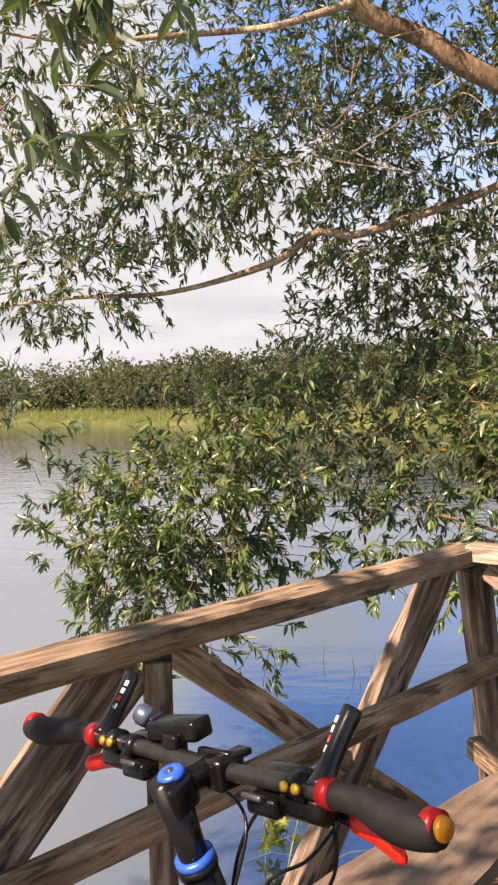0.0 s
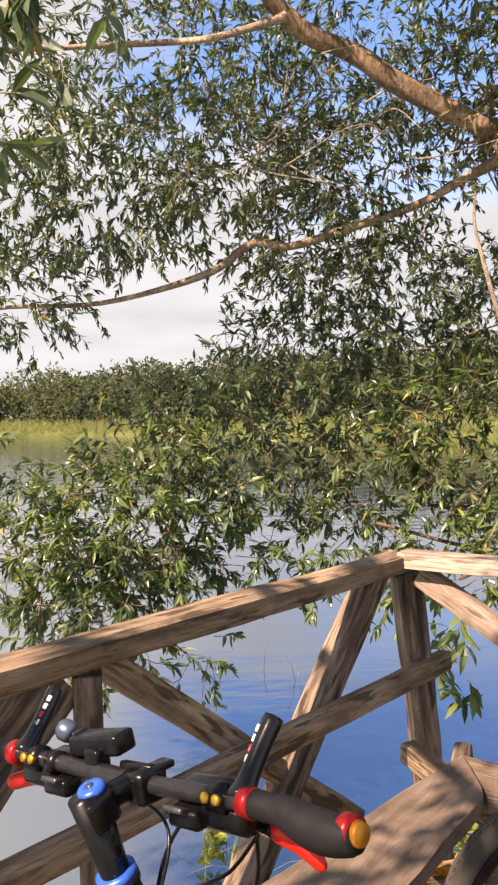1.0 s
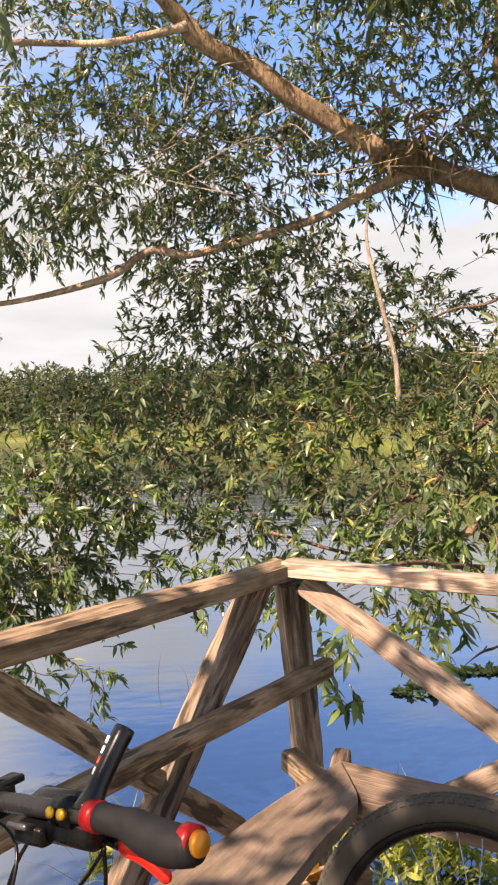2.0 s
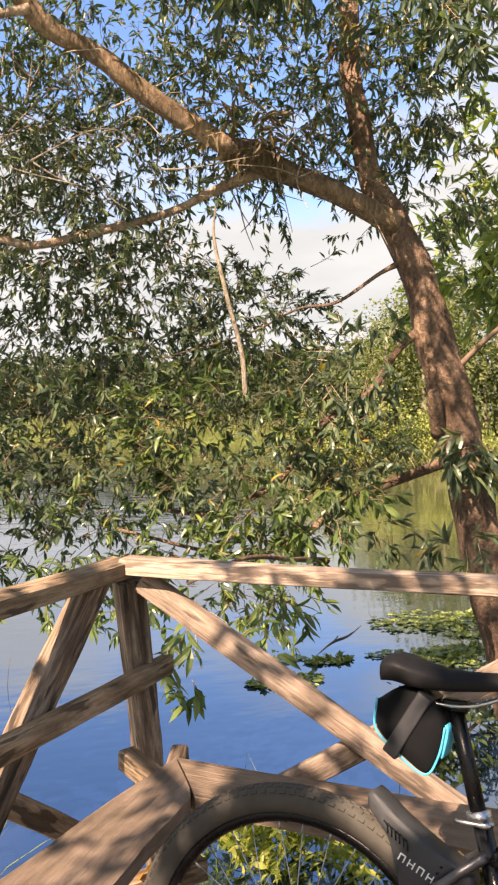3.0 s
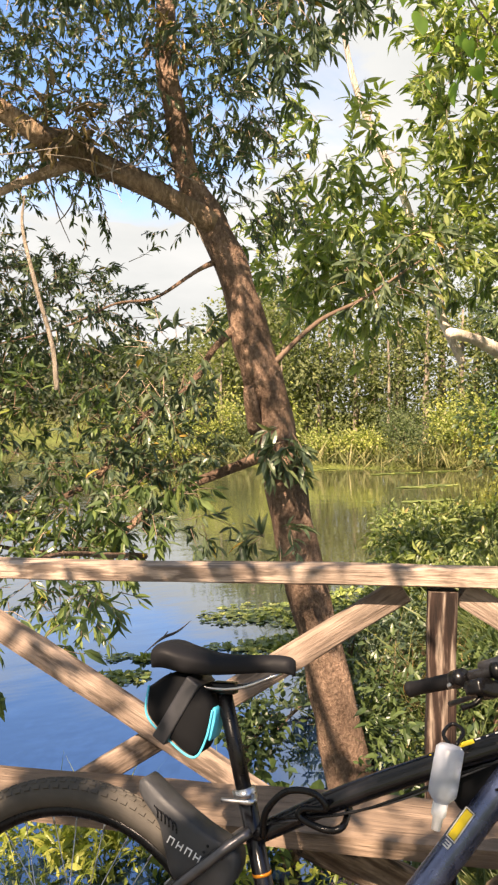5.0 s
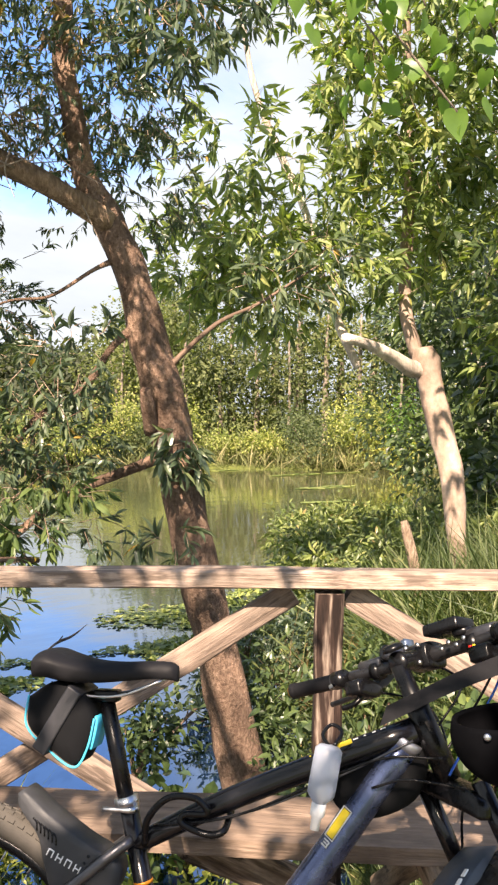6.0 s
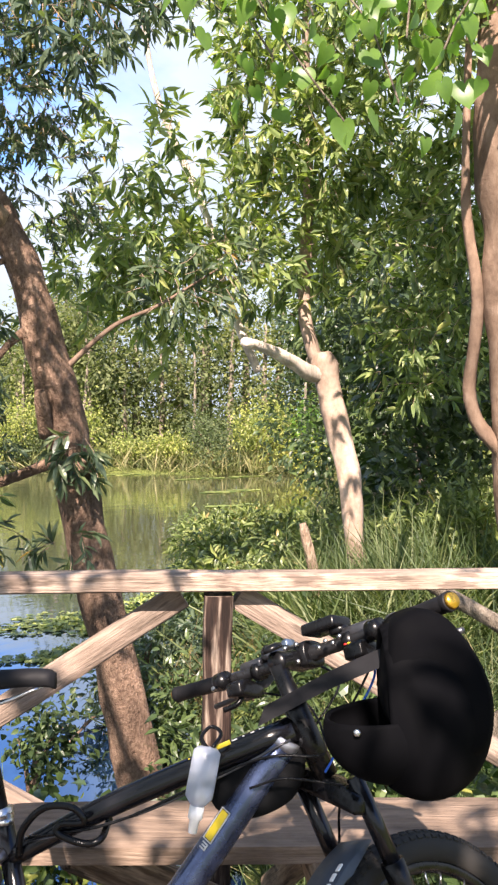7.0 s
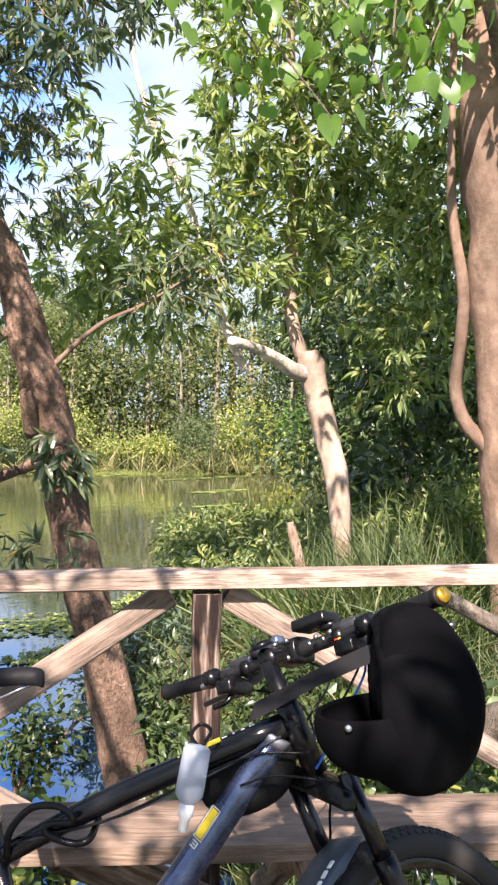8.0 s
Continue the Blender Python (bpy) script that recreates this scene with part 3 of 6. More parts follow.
# bench planks, mitred at the corner
def plank(name, corners, top, thick, material, parent, seed):
    """A wide plank with uneven edges from four plan corners (a-b one long edge, d-c the other)."""
    a, b, c, d = (np.array(p, float) for p in corners)
    ax = Vector((*(b - a), 0)).normalized()
    side = Vector((-ax.y, ax.x, 0))
    org = Vector((*a, top))
    nu, nv = 34, 8
    bm = bmesh.new()
    grid = {}
    for lay, z in ((0, 0.0), (1, -thick)):
        for i in range(nu + 1):
            for j in range(nv + 1):
                s, t = i / nu, j / nv
                q = (a + (b - a) * s) * (1 - t) + (d + (c - d) * s) * t
                rel = Vector((*q, top)) - org
                x, y = rel.dot(ax), rel.dot(side)
                w = 0.012 * noise.noise(Vector((x * 2.5, t * 2, seed))) + 0.006 * noise.noise(Vector((x * 8, t * 4, seed)))
                edge = min(j, nv - j)
                dz = 0.007 * noise.noise(Vector((x * 3, y * 9, seed + 5))) - (0.008 if edge == 0 else 0.0)
                grid[lay, i, j] = bm.verts.new((x, y + (w if edge == 0 else 0), z + (dz if lay == 0 else 0.5 * dz)))
    for i in range(nu):
        for j in range(nv):
            bm.faces.new([grid[0, i, j], grid[0, i + 1, j], grid[0, i + 1, j + 1], grid[0, i, j + 1]])
            bm.faces.new([grid[1, i, j], grid[1, i, j + 1], grid[1, i + 1, j + 1], grid[1, i + 1, j]])
        for j in (0, nv):
            bm.faces.new([grid[0, i, j], grid[1, i, j], grid[1, i + 1, j], grid[0, i + 1, j]])
    for j in range(nv):
        for i in (0, nu):
            bm.faces.new([grid[0, i, j], grid[0, i, j + 1], grid[1, i, j + 1], grid[1, i, j]])
    bmesh.ops.recalc_face_normals(bm, faces=bm.faces)
    m = Matrix((ax, side, Vector((0, 0, 1)))).transposed().to_4x4()
    m.translation = org
    ob = part(name, bm, material, parent, "", True, m)
    ob.data.set_sharp_from_angle(angle=radians(45))
    return ob


bench = thing("bench", "long weathered plank bench turning the corner of the platform", "bench", m=Matrix.Translation((0, 0, 0)))
SEAT_Z = 0.475
plank("seat_plank", [(0.94, 1.875), (3.05, 0.065), (3.22, 0.29), (0.955, 2.13)], SEAT_Z, 0.045, WOOD_SEAT, bench, 3)
plank("seat_plank", [(-0.50, 0.05), (0.932, 1.873), (0.947, 2.13), (-0.75, 0.43)], SEAT_Z + 0.004, 0.045, WOOD_SEAT, bench, 9)
for i, (x, y) in enumerate([(0.93, 1.97), (2.02, 1.10), (2.85, 0.38), (0.25, 1.30), (-0.45, 0.42)]):
    beam("leg", (x, y, -0.05), (x, y, SEAT_Z - 0.045), 0.09, 0.09, WOOD_DARK, bench, 350 + i)
beam("bearer", (0.845, 2.32, 0.405), (0.98, 1.92, 0.385), 0.06, 0.065, WOOD, bench, 360)
beam("bearer", (1.00, 2.27, 0.42), (0.86, 1.92, 0.388), 0.055, 0.06, WOOD_DARK, bench, 361)
beam("brace", (1.60, 1.42, 0.425), (2.25, 1.37, -0.03), 0.10, 0.10, WOOD_DARK, bench, 363, rough=0.2)
beam("brace", (2.10, 1.06, 0.40), (2.46, 1.60, -0.07), 0.05, 0.07, WOOD, bench, 364)
beam("bearer", (0.74, 2.02, 0.165), (1.02, 2.10, 0.15), 0.07, 0.06, WOOD, bench, 365)
beam("bearer", (2.32, 1.36, 0.385), (1.98, 0.92, 0.385), 0.08, 0.08, WOOD, bench, 362)

dl = np.array([(0.84, 2.03, 0.20), (0.87, 2.05, 0.205), (0.85, 2.02, 0.21), (0.90, 2.06, 0.20)])
tagged(leaves_object("dead_leaves", dl, np.array([(1, -0.6, 0.1), (-0.8, -0.7, 0.3), (0.4, -1, 0.5), (0.9, 0.2, 0.2)]), np.array([0.10, 0.09, 0.08, 0.09]), BLADE_BROAD, ORANGELEAF, 77), "curled orange dead leaves caught under the bench corner", "leaves", kind="stuff")

rail_left = thing("railing", "rustic timber railing with crossed braces and bark remnants", "railing")
LD = Vector((0.698, 0.716, 0))
def lp(s, z, out=0.0):
    """A point on the left railing: metres back from the corner, height, offset outwards."""
    return Vector((CORNER[0], CORNER[1], z)) - LD * s + Vector((-0.716, 0.698, 0)) * out


beam("top_rail", lp(-0.03, 0.972), lp(2.9, 0.966), 0.10, 0.058, WOOD, rail_left, 1, bow=0.0)
beam("middle_rail", lp(-0.205, 0.615, -0.055), lp(2.9, 0.60, -0.055), 0.05, 0.062, WOOD, rail_left, 2)
beam("post", lp(-0.62, -1.9), lp(-0.045, 0.93), 0.09, 0.085, WOOD_DARK, rail_left, 4, uphint=(1, 0.2, 0), rough=0.16)
beam("post", lp(1.22, -1.9), lp(1.22, 0.92), 0.07, 0.06, WOOD_DARK, rail_left, 5, uphint=(1, 0.2, 0))
beam("post", lp(2.55, -1.9), lp(2.55, 0.92), 0.09, 0.08, WOOD_DARK, rail_left, 15, uphint=(1, 0.2, 0))
beam("brace", lp(0.085, 0.95, 0.03), lp(1.04, -0.12, 0.03), 0.075, 0.09, WOOD_DARK, rail_left, 6, uphint=LD)
beam("brace", lp(1.16, 0.93, 0.04), lp(0.20, 0.20, 0.04), 0.05, 0.07, WOOD, rail_left, 7, uphint=LD)
beam("brace", lp(1.28, 0.92, 0.03), lp(2.3, 0.02, 0.03), 0.07, 0.13, WOOD_DARK, rail_left, 8, uphint=LD)

rail_front = thing("railing", "pale weathered timber railing with diagonal braces on mid post", "railing")
FD = Vector((2.95 - 0.857, 1.0 - 2.44, 0)).normalized()
FN = Vector((-FD.y, FD.x, 0))
if FN.y < 0:
    FN = -FN
def fp(s, z, out=0.0):
    """A point on the front railing: metres from the corner, height, offset outwards."""
    return Vector((CORNER[0], CORNER[1], z)) + FD * s + FN * out


beam("top_rail", fp(0.02, 0.983), fp(3.6, 0.975), 0.095, 0.052, WOOD_RAIL, rail_front, 21)
beam("post", fp(1.60, -1.9), fp(1.60, 0.94), 0.085, 0.08, WOOD_POST, rail_front, 22, uphint=FD, rough=0.15)
beam("post", fp(3.25, -1.2), fp(3.25, 0.94), 0.085, 0.08, WOOD_POST, rail_front, 28, uphint=FD, rough=0.15)
beam("brace", fp(0.07, 0.935, 0.02), fp(1.22, 0.22, 0.02), 0.045, 0.072, WOOD_BRACE, rail_front, 23, uphint=(0, 0, 1))
beam("brace", fp(1.50, 0.925, 0.05), fp(0.45, 0.26, 0.05), 0.045, 0.075, WOOD_BRACE, rail_front, 24, uphint=(0, 0, 1))
beam("brace", fp(1.66, 0.93, 0.03), fp(2.75, 0.26, 0.03), 0.05, 0.075, WOOD_BRACE, rail_front, 25, uphint=(0, 0, 1))
beam("bottom_rail", fp(1.3, 0.30, -0.02), fp(2.9, -0.10, 0.35), 0.06, 0.06, WOOD_DARK, rail_front, 27)


# ---- trees on the water's edge ----
def leafy(parent, clumps, seed, material=None, per=11, twig=0.22, size=(0.075, 0.125), template=None, down=0.35, label="", whorl=False, bark=None):
    b, d, L, r0, r1 = sprays(clumps, seed, per, twig, size, down, whorl=whorl)
    leaves_object("crown", b, d, L, template or BLADE, material or LEAF, seed, parent, label)
    twig_object("twig", r0, r1, 0.003, bark or BARK_PALE, parent, seed)


tree = thing("lakeside_tree", "leaning brown-barked tree with narrow leaves, boughs over the lake", "tree", m=Matrix.Translation((0, 0, 0)))
limb("trunk", [(3.74, 3.88, -1.6, 0.165), (3.63, 3.93, -0.88, 0.15), (3.41, 4.08, 0.35, 0.132), (3.31, 4.14, 0.85, 0.13), (3.20, 4.21, 1.41, 0.135), (3.13, 4.26, 1.76, 0.125),
              (3.04, 4.31, 2.18, 0.10), (2.90, 4.39, 2.58, 0.10), (2.77, 4.45, 2.87, 0.075), (2.68, 4.49, 3.29, 0.07), (2.63, 4.52, 3.63, 0.065), (2.62, 4.52, 4.6, 0.05), (2.5, 4.4, 6.0, 0.03)], tree, BARK, 1, 16, 90)
limb("bough", [(2.86, 4.35, 2.60, 0.07), (2.54, 4.34, 2.74, 0.062), (2.25, 4.40, 2.85, 0.062), (2.04, 4.42, 2.93, 0.085), (1.90, 4.37, 2.95, 0.085), (1.80, 4.33, 2.96, 0.06), (1.71, 4.30, 2.99, 0.056), (1.36, 4.30, 3.17, 0.056), (1.04, 4.28, 3.37, 0.052),
               (0.85, 4.2, 3.41, 0.048), (0.62, 4.11, 3.56, 0.044), (0.2, 3.9, 3.9, 0.035), (-0.3, 3.6, 4.3, 0.02)], tree, BARK_LIMB, 2, 12, 70, 0.3)
limb("bough", [(2.06, 4.45, 2.90, 0.05), (1.8, 4.6, 2.79, 0.028), (1.53, 4.69, 2.66, 0.026), (1.15, 4.76, 2.54, 0.026), (0.77, 4.80, 2.44, 0.024), (0.54, 4.82, 2.46, 0.023), (0.27, 4.83, 2.29, 0.020), (-0.34, 4.79, 2.12, 0.015), (-0.92, 4.69, 2.09, 0.011), (-1.5, 4.55, 2.0, 0.006)], tree, BARK_PALE, 3, 9, 60)
limb("bough", [(0.70, 4.12, 3.46, 0.026), (0.5, 4.12, 3.40, 0.020), (0.25, 4.13, 3.35, 0.018), (-0.18, 4.11, 3.32, 0.015), (-0.72, 4.01, 3.26, 0.010), (-1.2, 3.9, 3.3, 0.005)], tree, BARK_PALE, 4, 8, 40)
limb("bough", [(2.98, 4.34, 2.42, 0.03), (2.8, 4.4, 2.33, 0.013), (2.55, 4.5, 2.15, 0.010), (2.3, 4.55, 2.1, 0.008), (2.0, 4.6, 1.95, 0.006), (1.5, 4.7, 1.8, 0.004)], tree, BARK, 5, 8, 40)
limb("bough", [(3.06, 4.28, 2.02, 0.04), (2.9, 4.38, 1.86, 0.022), (2.74, 4.46, 1.59, 0.024), (2.49, 4.58, 1.41, 0.024), (2.32, 4.65, 1.16, 0.022), (2.16, 4.70, 0.99, 0.02), (1.8, 4.75, 0.85, 0.016), (1.4, 4.8, 0.9, 0.008)], tree, BARK, 6, 8, 40)
limb("bough", [(3.28, 4.17, 1.22, 0.045), (2.9, 4.38, 1.06, 0.032), (2.68, 4.50, 0.95, 0.030), (2.52, 4.57, 0.83, 0.028), (2.29, 4.66, 0.64, 0.024), (1.9, 4.7, 0.6, 0.015), (1.2, 4.6, 0.8, 0.008)], tree, BARK, 7, 8, 40)
# darker bark here stands in for the leaf shade on this bough
limb("bough", [(3.16, 4.24, 1.66, 0.04), (3.25, 4.18, 1.79, 0.020), (3.46, 4.05, 2.02, 0.014), (3.75, 3.98, 2.17, 0.010), (4.2, 3.95, 2.45, 0.006)], tree, BARK_FORK, 8, 8, 30)
limb("stub", [(3.10, 4.24, 1.35, 0.055), (3.02, 4.15, 1.50, 0.045), (2.98, 4.10, 1.60, 0.03)], tree, BARK, 9, 9, 10)
limb("dead_twig", [(1.60, 3.92, 2.52, 0.005), (1.57, 3.85, 2.34, 0.008), (1.63, 3.83, 2.06, 0.011), (1.70, 3.81, 1.78, 0.012), (1.72, 3.80, 1.56, 0.014)], tree, DRYWOOD, 10, 7, 30)
leafy(tree, [(1.92, 4.28, 3.02, 0.16, 0.14, 0.10, 26), (1.75, 4.25, 3.05, 0.10, 0.10, 0.12, 10), (2.62, 4.40, 3.75, 0.14, 0.14, 0.22, 12)], 16, DRYLEAF, 7, 0.12, (0.06, 0.12))
gt = rng(404)
for i in range(60):
    q = np.array([2.6 - 2.1 * gt.random(), 4.3 + 0.3 * gt.random(), 2.75 + 0.5 * gt.random()])
    d = gt.normal(0, 1, 3) * np.array([1, 0.6, 0.8])
    d /= np.linalg.norm(d)
    L = 0.2 + 0.45 * gt.random()
    limb("bare_twig", [(*q, 0.006), (*(q + d * L * 0.5 + gt.normal(0, 0.05, 3)), 0.004), (*(q + d * L), 0.002)], tree, DRYWOOD, 50 + i, 5, 10)
CROWN = [
    # upper canopy over the water
    (-0.9, 4.3, 3.2, 0.8, 0.7, 0.6, 163), (-0.3, 4.8, 2.8, 0.8, 0.7, 0.5, 176), (0.4, 4.9, 3.0, 0.7, 0.7, 0.5, 176), (0.9, 5.0, 2.5, 0.5, 0.5, 0.4, 85),
    (1.3, 5.1, 2.9, 0.6, 0.6, 0.5, 163), (0.3, 5.2, 3.7, 0.9, 0.8, 0.5, 176), (1.3, 4.9, 3.7, 0.9, 0.8, 0.5, 190), (2.2, 4.9, 3.4, 0.8, 0.6, 0.6, 190),
    (2.8, 4.5, 3.5, 0.7, 0.6, 0.5, 115), (-1.0, 4.8, 2.2, 0.6, 0.5, 0.35, 108), (1.5, 5.1, 2.2, 0.7, 0.5, 0.35, 125), (0.9, 5.3, 1.95, 0.6, 0.5, 0.35, 90),
    (2.2, 5.0, 2.1, 0.5, 0.5, 0.35, 122), (3.2, 4.6, 3.0, 0.5, 0.5, 0.5, 70), (2.0, 4.0, 4.0, 1.0, 0.8, 0.4, 176), (0.0, 4.0, 4.2, 1.2, 0.8, 0.4, 176),
    # hanging boughs above the rail
    (0.5, 5.0, 1.25, 0.9, 0.6, 0.45, 195), (-0.1, 4.6, 0.9, 0.55, 0.5, 0.45, 127), (-0.3, 4.5, 0.45, 0.45, 0.4, 0.35, 82), (0.7, 4.6, 0.66, 0.6, 0.4, 0.25, 60), (-0.85, 4.7, 0.78, 0.30, 0.3, 0.32, 34), (-0.62, 4.6, 0.12, 0.18, 0.2, 0.22, 14), (-1.3, 4.6, 1.35, 0.2, 0.2, 0.32, 18), (-0.55, 4.6, 0.55, 0.4, 0.3, 0.4, 80),
    (1.2, 4.8, 0.95, 0.7, 0.5, 0.5, 125), (1.9, 4.7, 1.3, 0.7, 0.5, 0.45, 157), (2.15, 4.4, 1.0, 0.42, 0.4, 0.36, 80), (1.7, 4.3, 0.6, 0.6, 0.4, 0.25, 90),
    (2.5, 4.3, 1.35, 0.28, 0.28, 0.32, 45), (0.1, 4.5, 0.2, 0.2, 0.2, 0.2, 16), (1.5, 5.0, 1.6, 0.5, 0.5, 0.35, 90),
]
leafy(tree, [(*c[:6], int(c[6] * (1.5 if c[0] > 1.0 and c[2] > 2.8 else 1.55))) for c in CROWN[:16]], 11, per=14, twig=0.18, size=(0.038, 0.076), down=0.25)
# unseen clump put sunward of the main bough to shade its inner end
leafy(tree, [(1.75, 3.8, 3.9, 0.5, 0.4, 0.25, 110)], 17)
leafy(tree, [(3.35, 4.4, 4.2, 0.5, 0.4, 0.3, 70), (3.9, 4.3, 4.5, 0.5, 0.4, 0.3, 60), (3.2, 4.6, 3.55, 0.35, 0.4, 0.3, 36), (2.85, 3.6, 3.55, 0.35, 0.25, 0.2, 20)], 21, per=11, size=(0.075, 0.135), template=BLADE, down=0.6)
leafy(tree, [(2.3, 4.0, 0.95, 0.35, 0.2, 0.14, 20), (1.95, 4.05, 0.85, 0.3, 0.2, 0.12, 14)], 22, LEAF_LIGHT, 9, 0.16, (0.08, 0.135), template=BLADE, down=0.8)
leafy(tree, [(*c[:6], int(c[6] * (1.55 if c[0] < 0.6 else 0.95))) for c in CROWN[16::2]], 14, per=14, size=(0.05, 0.095), down=0.0, whorl=True, bark=BARK)
# brighter green on every other hanging clump stands in for sunlit leaves
leafy(tree, [(*c[:6], int(c[6] * (1.55 if c[0] < 0.6 else 0.95))) for c in CROWN[17::2]], 15, LEAF_LIGHT, per=14, size=(0.05, 0.095), down=0.0, whorl=True, bark=BARK)
leafy(tree, [(2.55, 4.3, 1.78, 0.30, 0.22, 0.22, 26), (2.35, 4.35, 1.45, 0.26, 0.25, 0.25, 20), (2.62, 4.1, 0.82, 0.12, 0.1, 0.08, 6)], 19, LEAF, 10, 0.18, (0.07, 0.12), whorl=True)
leafy(tree, [(3.8, 3.95, 2.28, 0.3, 0.2, 0.16, 20), (4.2, 3.95, 2.5, 0.3, 0.2, 0.2, 22)], 20, LEAF, 9, 0.16, (0.07, 0.12), whorl=True)
leafy(tree, [(3.16, 3.98, 1.24, 0.13, 0.10, 0.12, 18), (3.05, 3.85, 0.72, 0.12, 0.10, 0.06, 6)], 18, LEAF, 9, 0.12, (0.08, 0.15), down=0.9)
limb("bough", [(2.35, 4.2, 0.62, 0.02), (1.9, 3.6, 0.75, 0.014), (1.5, 3.15, 0.85, 0.010), (1.2, 2.95, 0.80, 0.006)], tree, BARK, 12, 7, 16)
leafy(tree, [(1.13, 2.92, 0.66, 0.10, 0.10, 0.12, 7), (1.20, 2.90, 0.42, 0.08, 0.08, 0.10, 5), (1.40, 2.90, 0.50, 0.06, 0.08, 0.08, 3), (1.72, 3.2, 0.72, 0.14, 0.12, 0.10, 10)], 13, LEAF_LIGHT, 6, 0.15, (0.08, 0.125))

tree2 = thing("pale_tree", "pale-barked tree with a bare sawn branch stub on the bank", "tree", m=Matrix.Translation((0, 0, 0)))
limb("trunk", [(6.40, 4.42, -0.6, 0.10), (6.32, 4.46, 0.18, 0.085), (6.30, 4.49, 0.70, 0.095), (6.25, 4.54, 1.05, 0.105), (6.18, 4.63, 1.50, 0.118), (6.13, 4.70, 1.80, 0.108), (6.10, 4.73, 1.95, 0.115), (6.09, 4.74, 2.05, 0.08)], tree2, BARK_WHITE, 21, 14, 40)
limb("stub", [(6.10, 4.72, 1.87, 0.085), (5.93, 4.72, 1.88, 0.072), (5.70, 4.70, 1.95, 0.058), (5.30, 4.60, 2.03, 0.046), (4.95, 4.5, 2.06, 0.036)], tree2, BAREWOOD, 22, 10, 20)
limb("stem", [(6.10, 4.79, 1.95, 0.06), (6.02, 4.87, 2.4, 0.06), (6.02, 4.88, 3.11, 0.055), (6.03, 4.86, 3.51, 0.05), (5.9, 4.8, 4.5, 0.04), (5.8, 4.7, 5.6, 0.025)], tree2, BARK_WHITE, 23, 9, 24)
leafy(tree2, [(4.7, 5.4, 2.8, 0.6, 0.5, 0.4, 70), (5.3, 5.3, 3.2, 0.8, 0.6, 0.6, 90), (6.1, 5.1, 3.2, 0.6, 0.5, 0.7, 76), (6.6, 4.2, 2.9, 0.6, 0.5, 0.8, 88), (5.6, 4.9, 4.1, 0.75, 0.6, 0.55, 95),
              (6.4, 4.5, 4.0, 0.9, 0.6, 0.6, 110), (5.0, 5.6, 2.45, 0.5, 0.4, 0.3, 49), (6.7, 4.0, 2.1, 0.4, 0.4, 0.5, 75), (5.7, 4.9, 4.75, 0.8, 0.6, 0.4, 110), (6.5, 4.4, 4.8, 0.8, 0.6, 0.45, 110), (5.2, 4.9, 2.75, 0.55, 0.35, 0.22, 50), (6.9, 3.9, 3.5, 0.5, 0.4, 0.6, 70), (4.2, 5.4, 2.7, 0.5, 0.4, 0.5, 50), (5.75, 4.45, 3.75, 0.5, 0.3, 0.45, 60), (6.0, 4.6, 3.0, 0.25, 0.15, 0.25, 12), (4.5, 5.3, 3.65, 0.6, 0.5, 0.4, 30)], 25, LEAF_CROWN, per=10, size=(0.095, 0.185), template=BLADE, down=-0.15)
stump = thing("dead_stump", "short leaning dead stem at the foot of a pale tree", "stump", m=Matrix.Translation((0, 0, 0)))
limb("stem", [(5.66, 4.28, -0.5, 0.05), (5.56, 4.28, 0.20, 0.045), (5.48, 4.30, 0.52, 0.04), (5.46, 4.32, 0.62, 0.028)], stump, BARK_PALE, 26, 9, 20)

tree3 = thing("forked_tree", "brown forked tree standing in long grass", "tree", m=Matrix.Translation((0, 0, 0)))
limb("trunk", [(5.87, 2.58, -0.6, 0.19), (5.826, 2.626, 0.74, 0.145), (5.80, 2.667, 1.24, 0.15), (5.785, 2.70, 2.02, 0.15), (5.76, 2.74, 2.5, 0.16), (5.745, 2.77, 3.0, 0.175), (5.74, 2.78, 3.57, 0.17), (5.74, 2.77, 4.3, 0.14), (5.8, 2.6, 6.2, 0.05)], tree3, BARK_FORK, 31, 14, 50)
limb("stem", [(5.82, 2.64, 1.12, 0.085), (5.72, 2.72, 1.28, 0.065), (5.64, 2.84, 1.44, 0.05), (5.607, 2.896, 1.67, 0.046), (5.62, 2.88, 1.98, 0.042), (5.625, 2.867, 2.25, 0.045), (5.613, 2.887, 2.49, 0.042), (5.59, 2.92, 2.76, 0.035), (5.575, 2.945, 3.19, 0.03), (5.6, 2.95, 5.0, 0.018)], tree3, BARK_FORK, 32, 9, 30)
leafy(tree3, [(5.3, 2.6, 4.6, 1.0, 0.8, 0.6, 150), (6.2, 2.2, 4.6, 1.0, 0.8, 0.7, 150), (5.7, 3.3, 4.8, 1.0, 0.8, 0.6, 150), (6.6, 3.4, 3.3, 0.5, 0.4, 1.0, 110)], 35, LEAF_CROWN, size=(0.085, 0.155), template=BLADE_WIDE)

limb("dead_branch", [(5.115, 6.179, 5.3, 0.022), (5.215, 6.107, 4.6, 0.028), (5.344, 6.012, 4.14, 0.032), (5.493, 5.897, 3.73, 0.034), (5.64, 5.778, 3.31, 0.032), (5.787, 5.652, 2.58, 0.04), (5.95, 5.4, 1.9, 0.04)], tree2, BAREWOOD, 24, 8, 24)

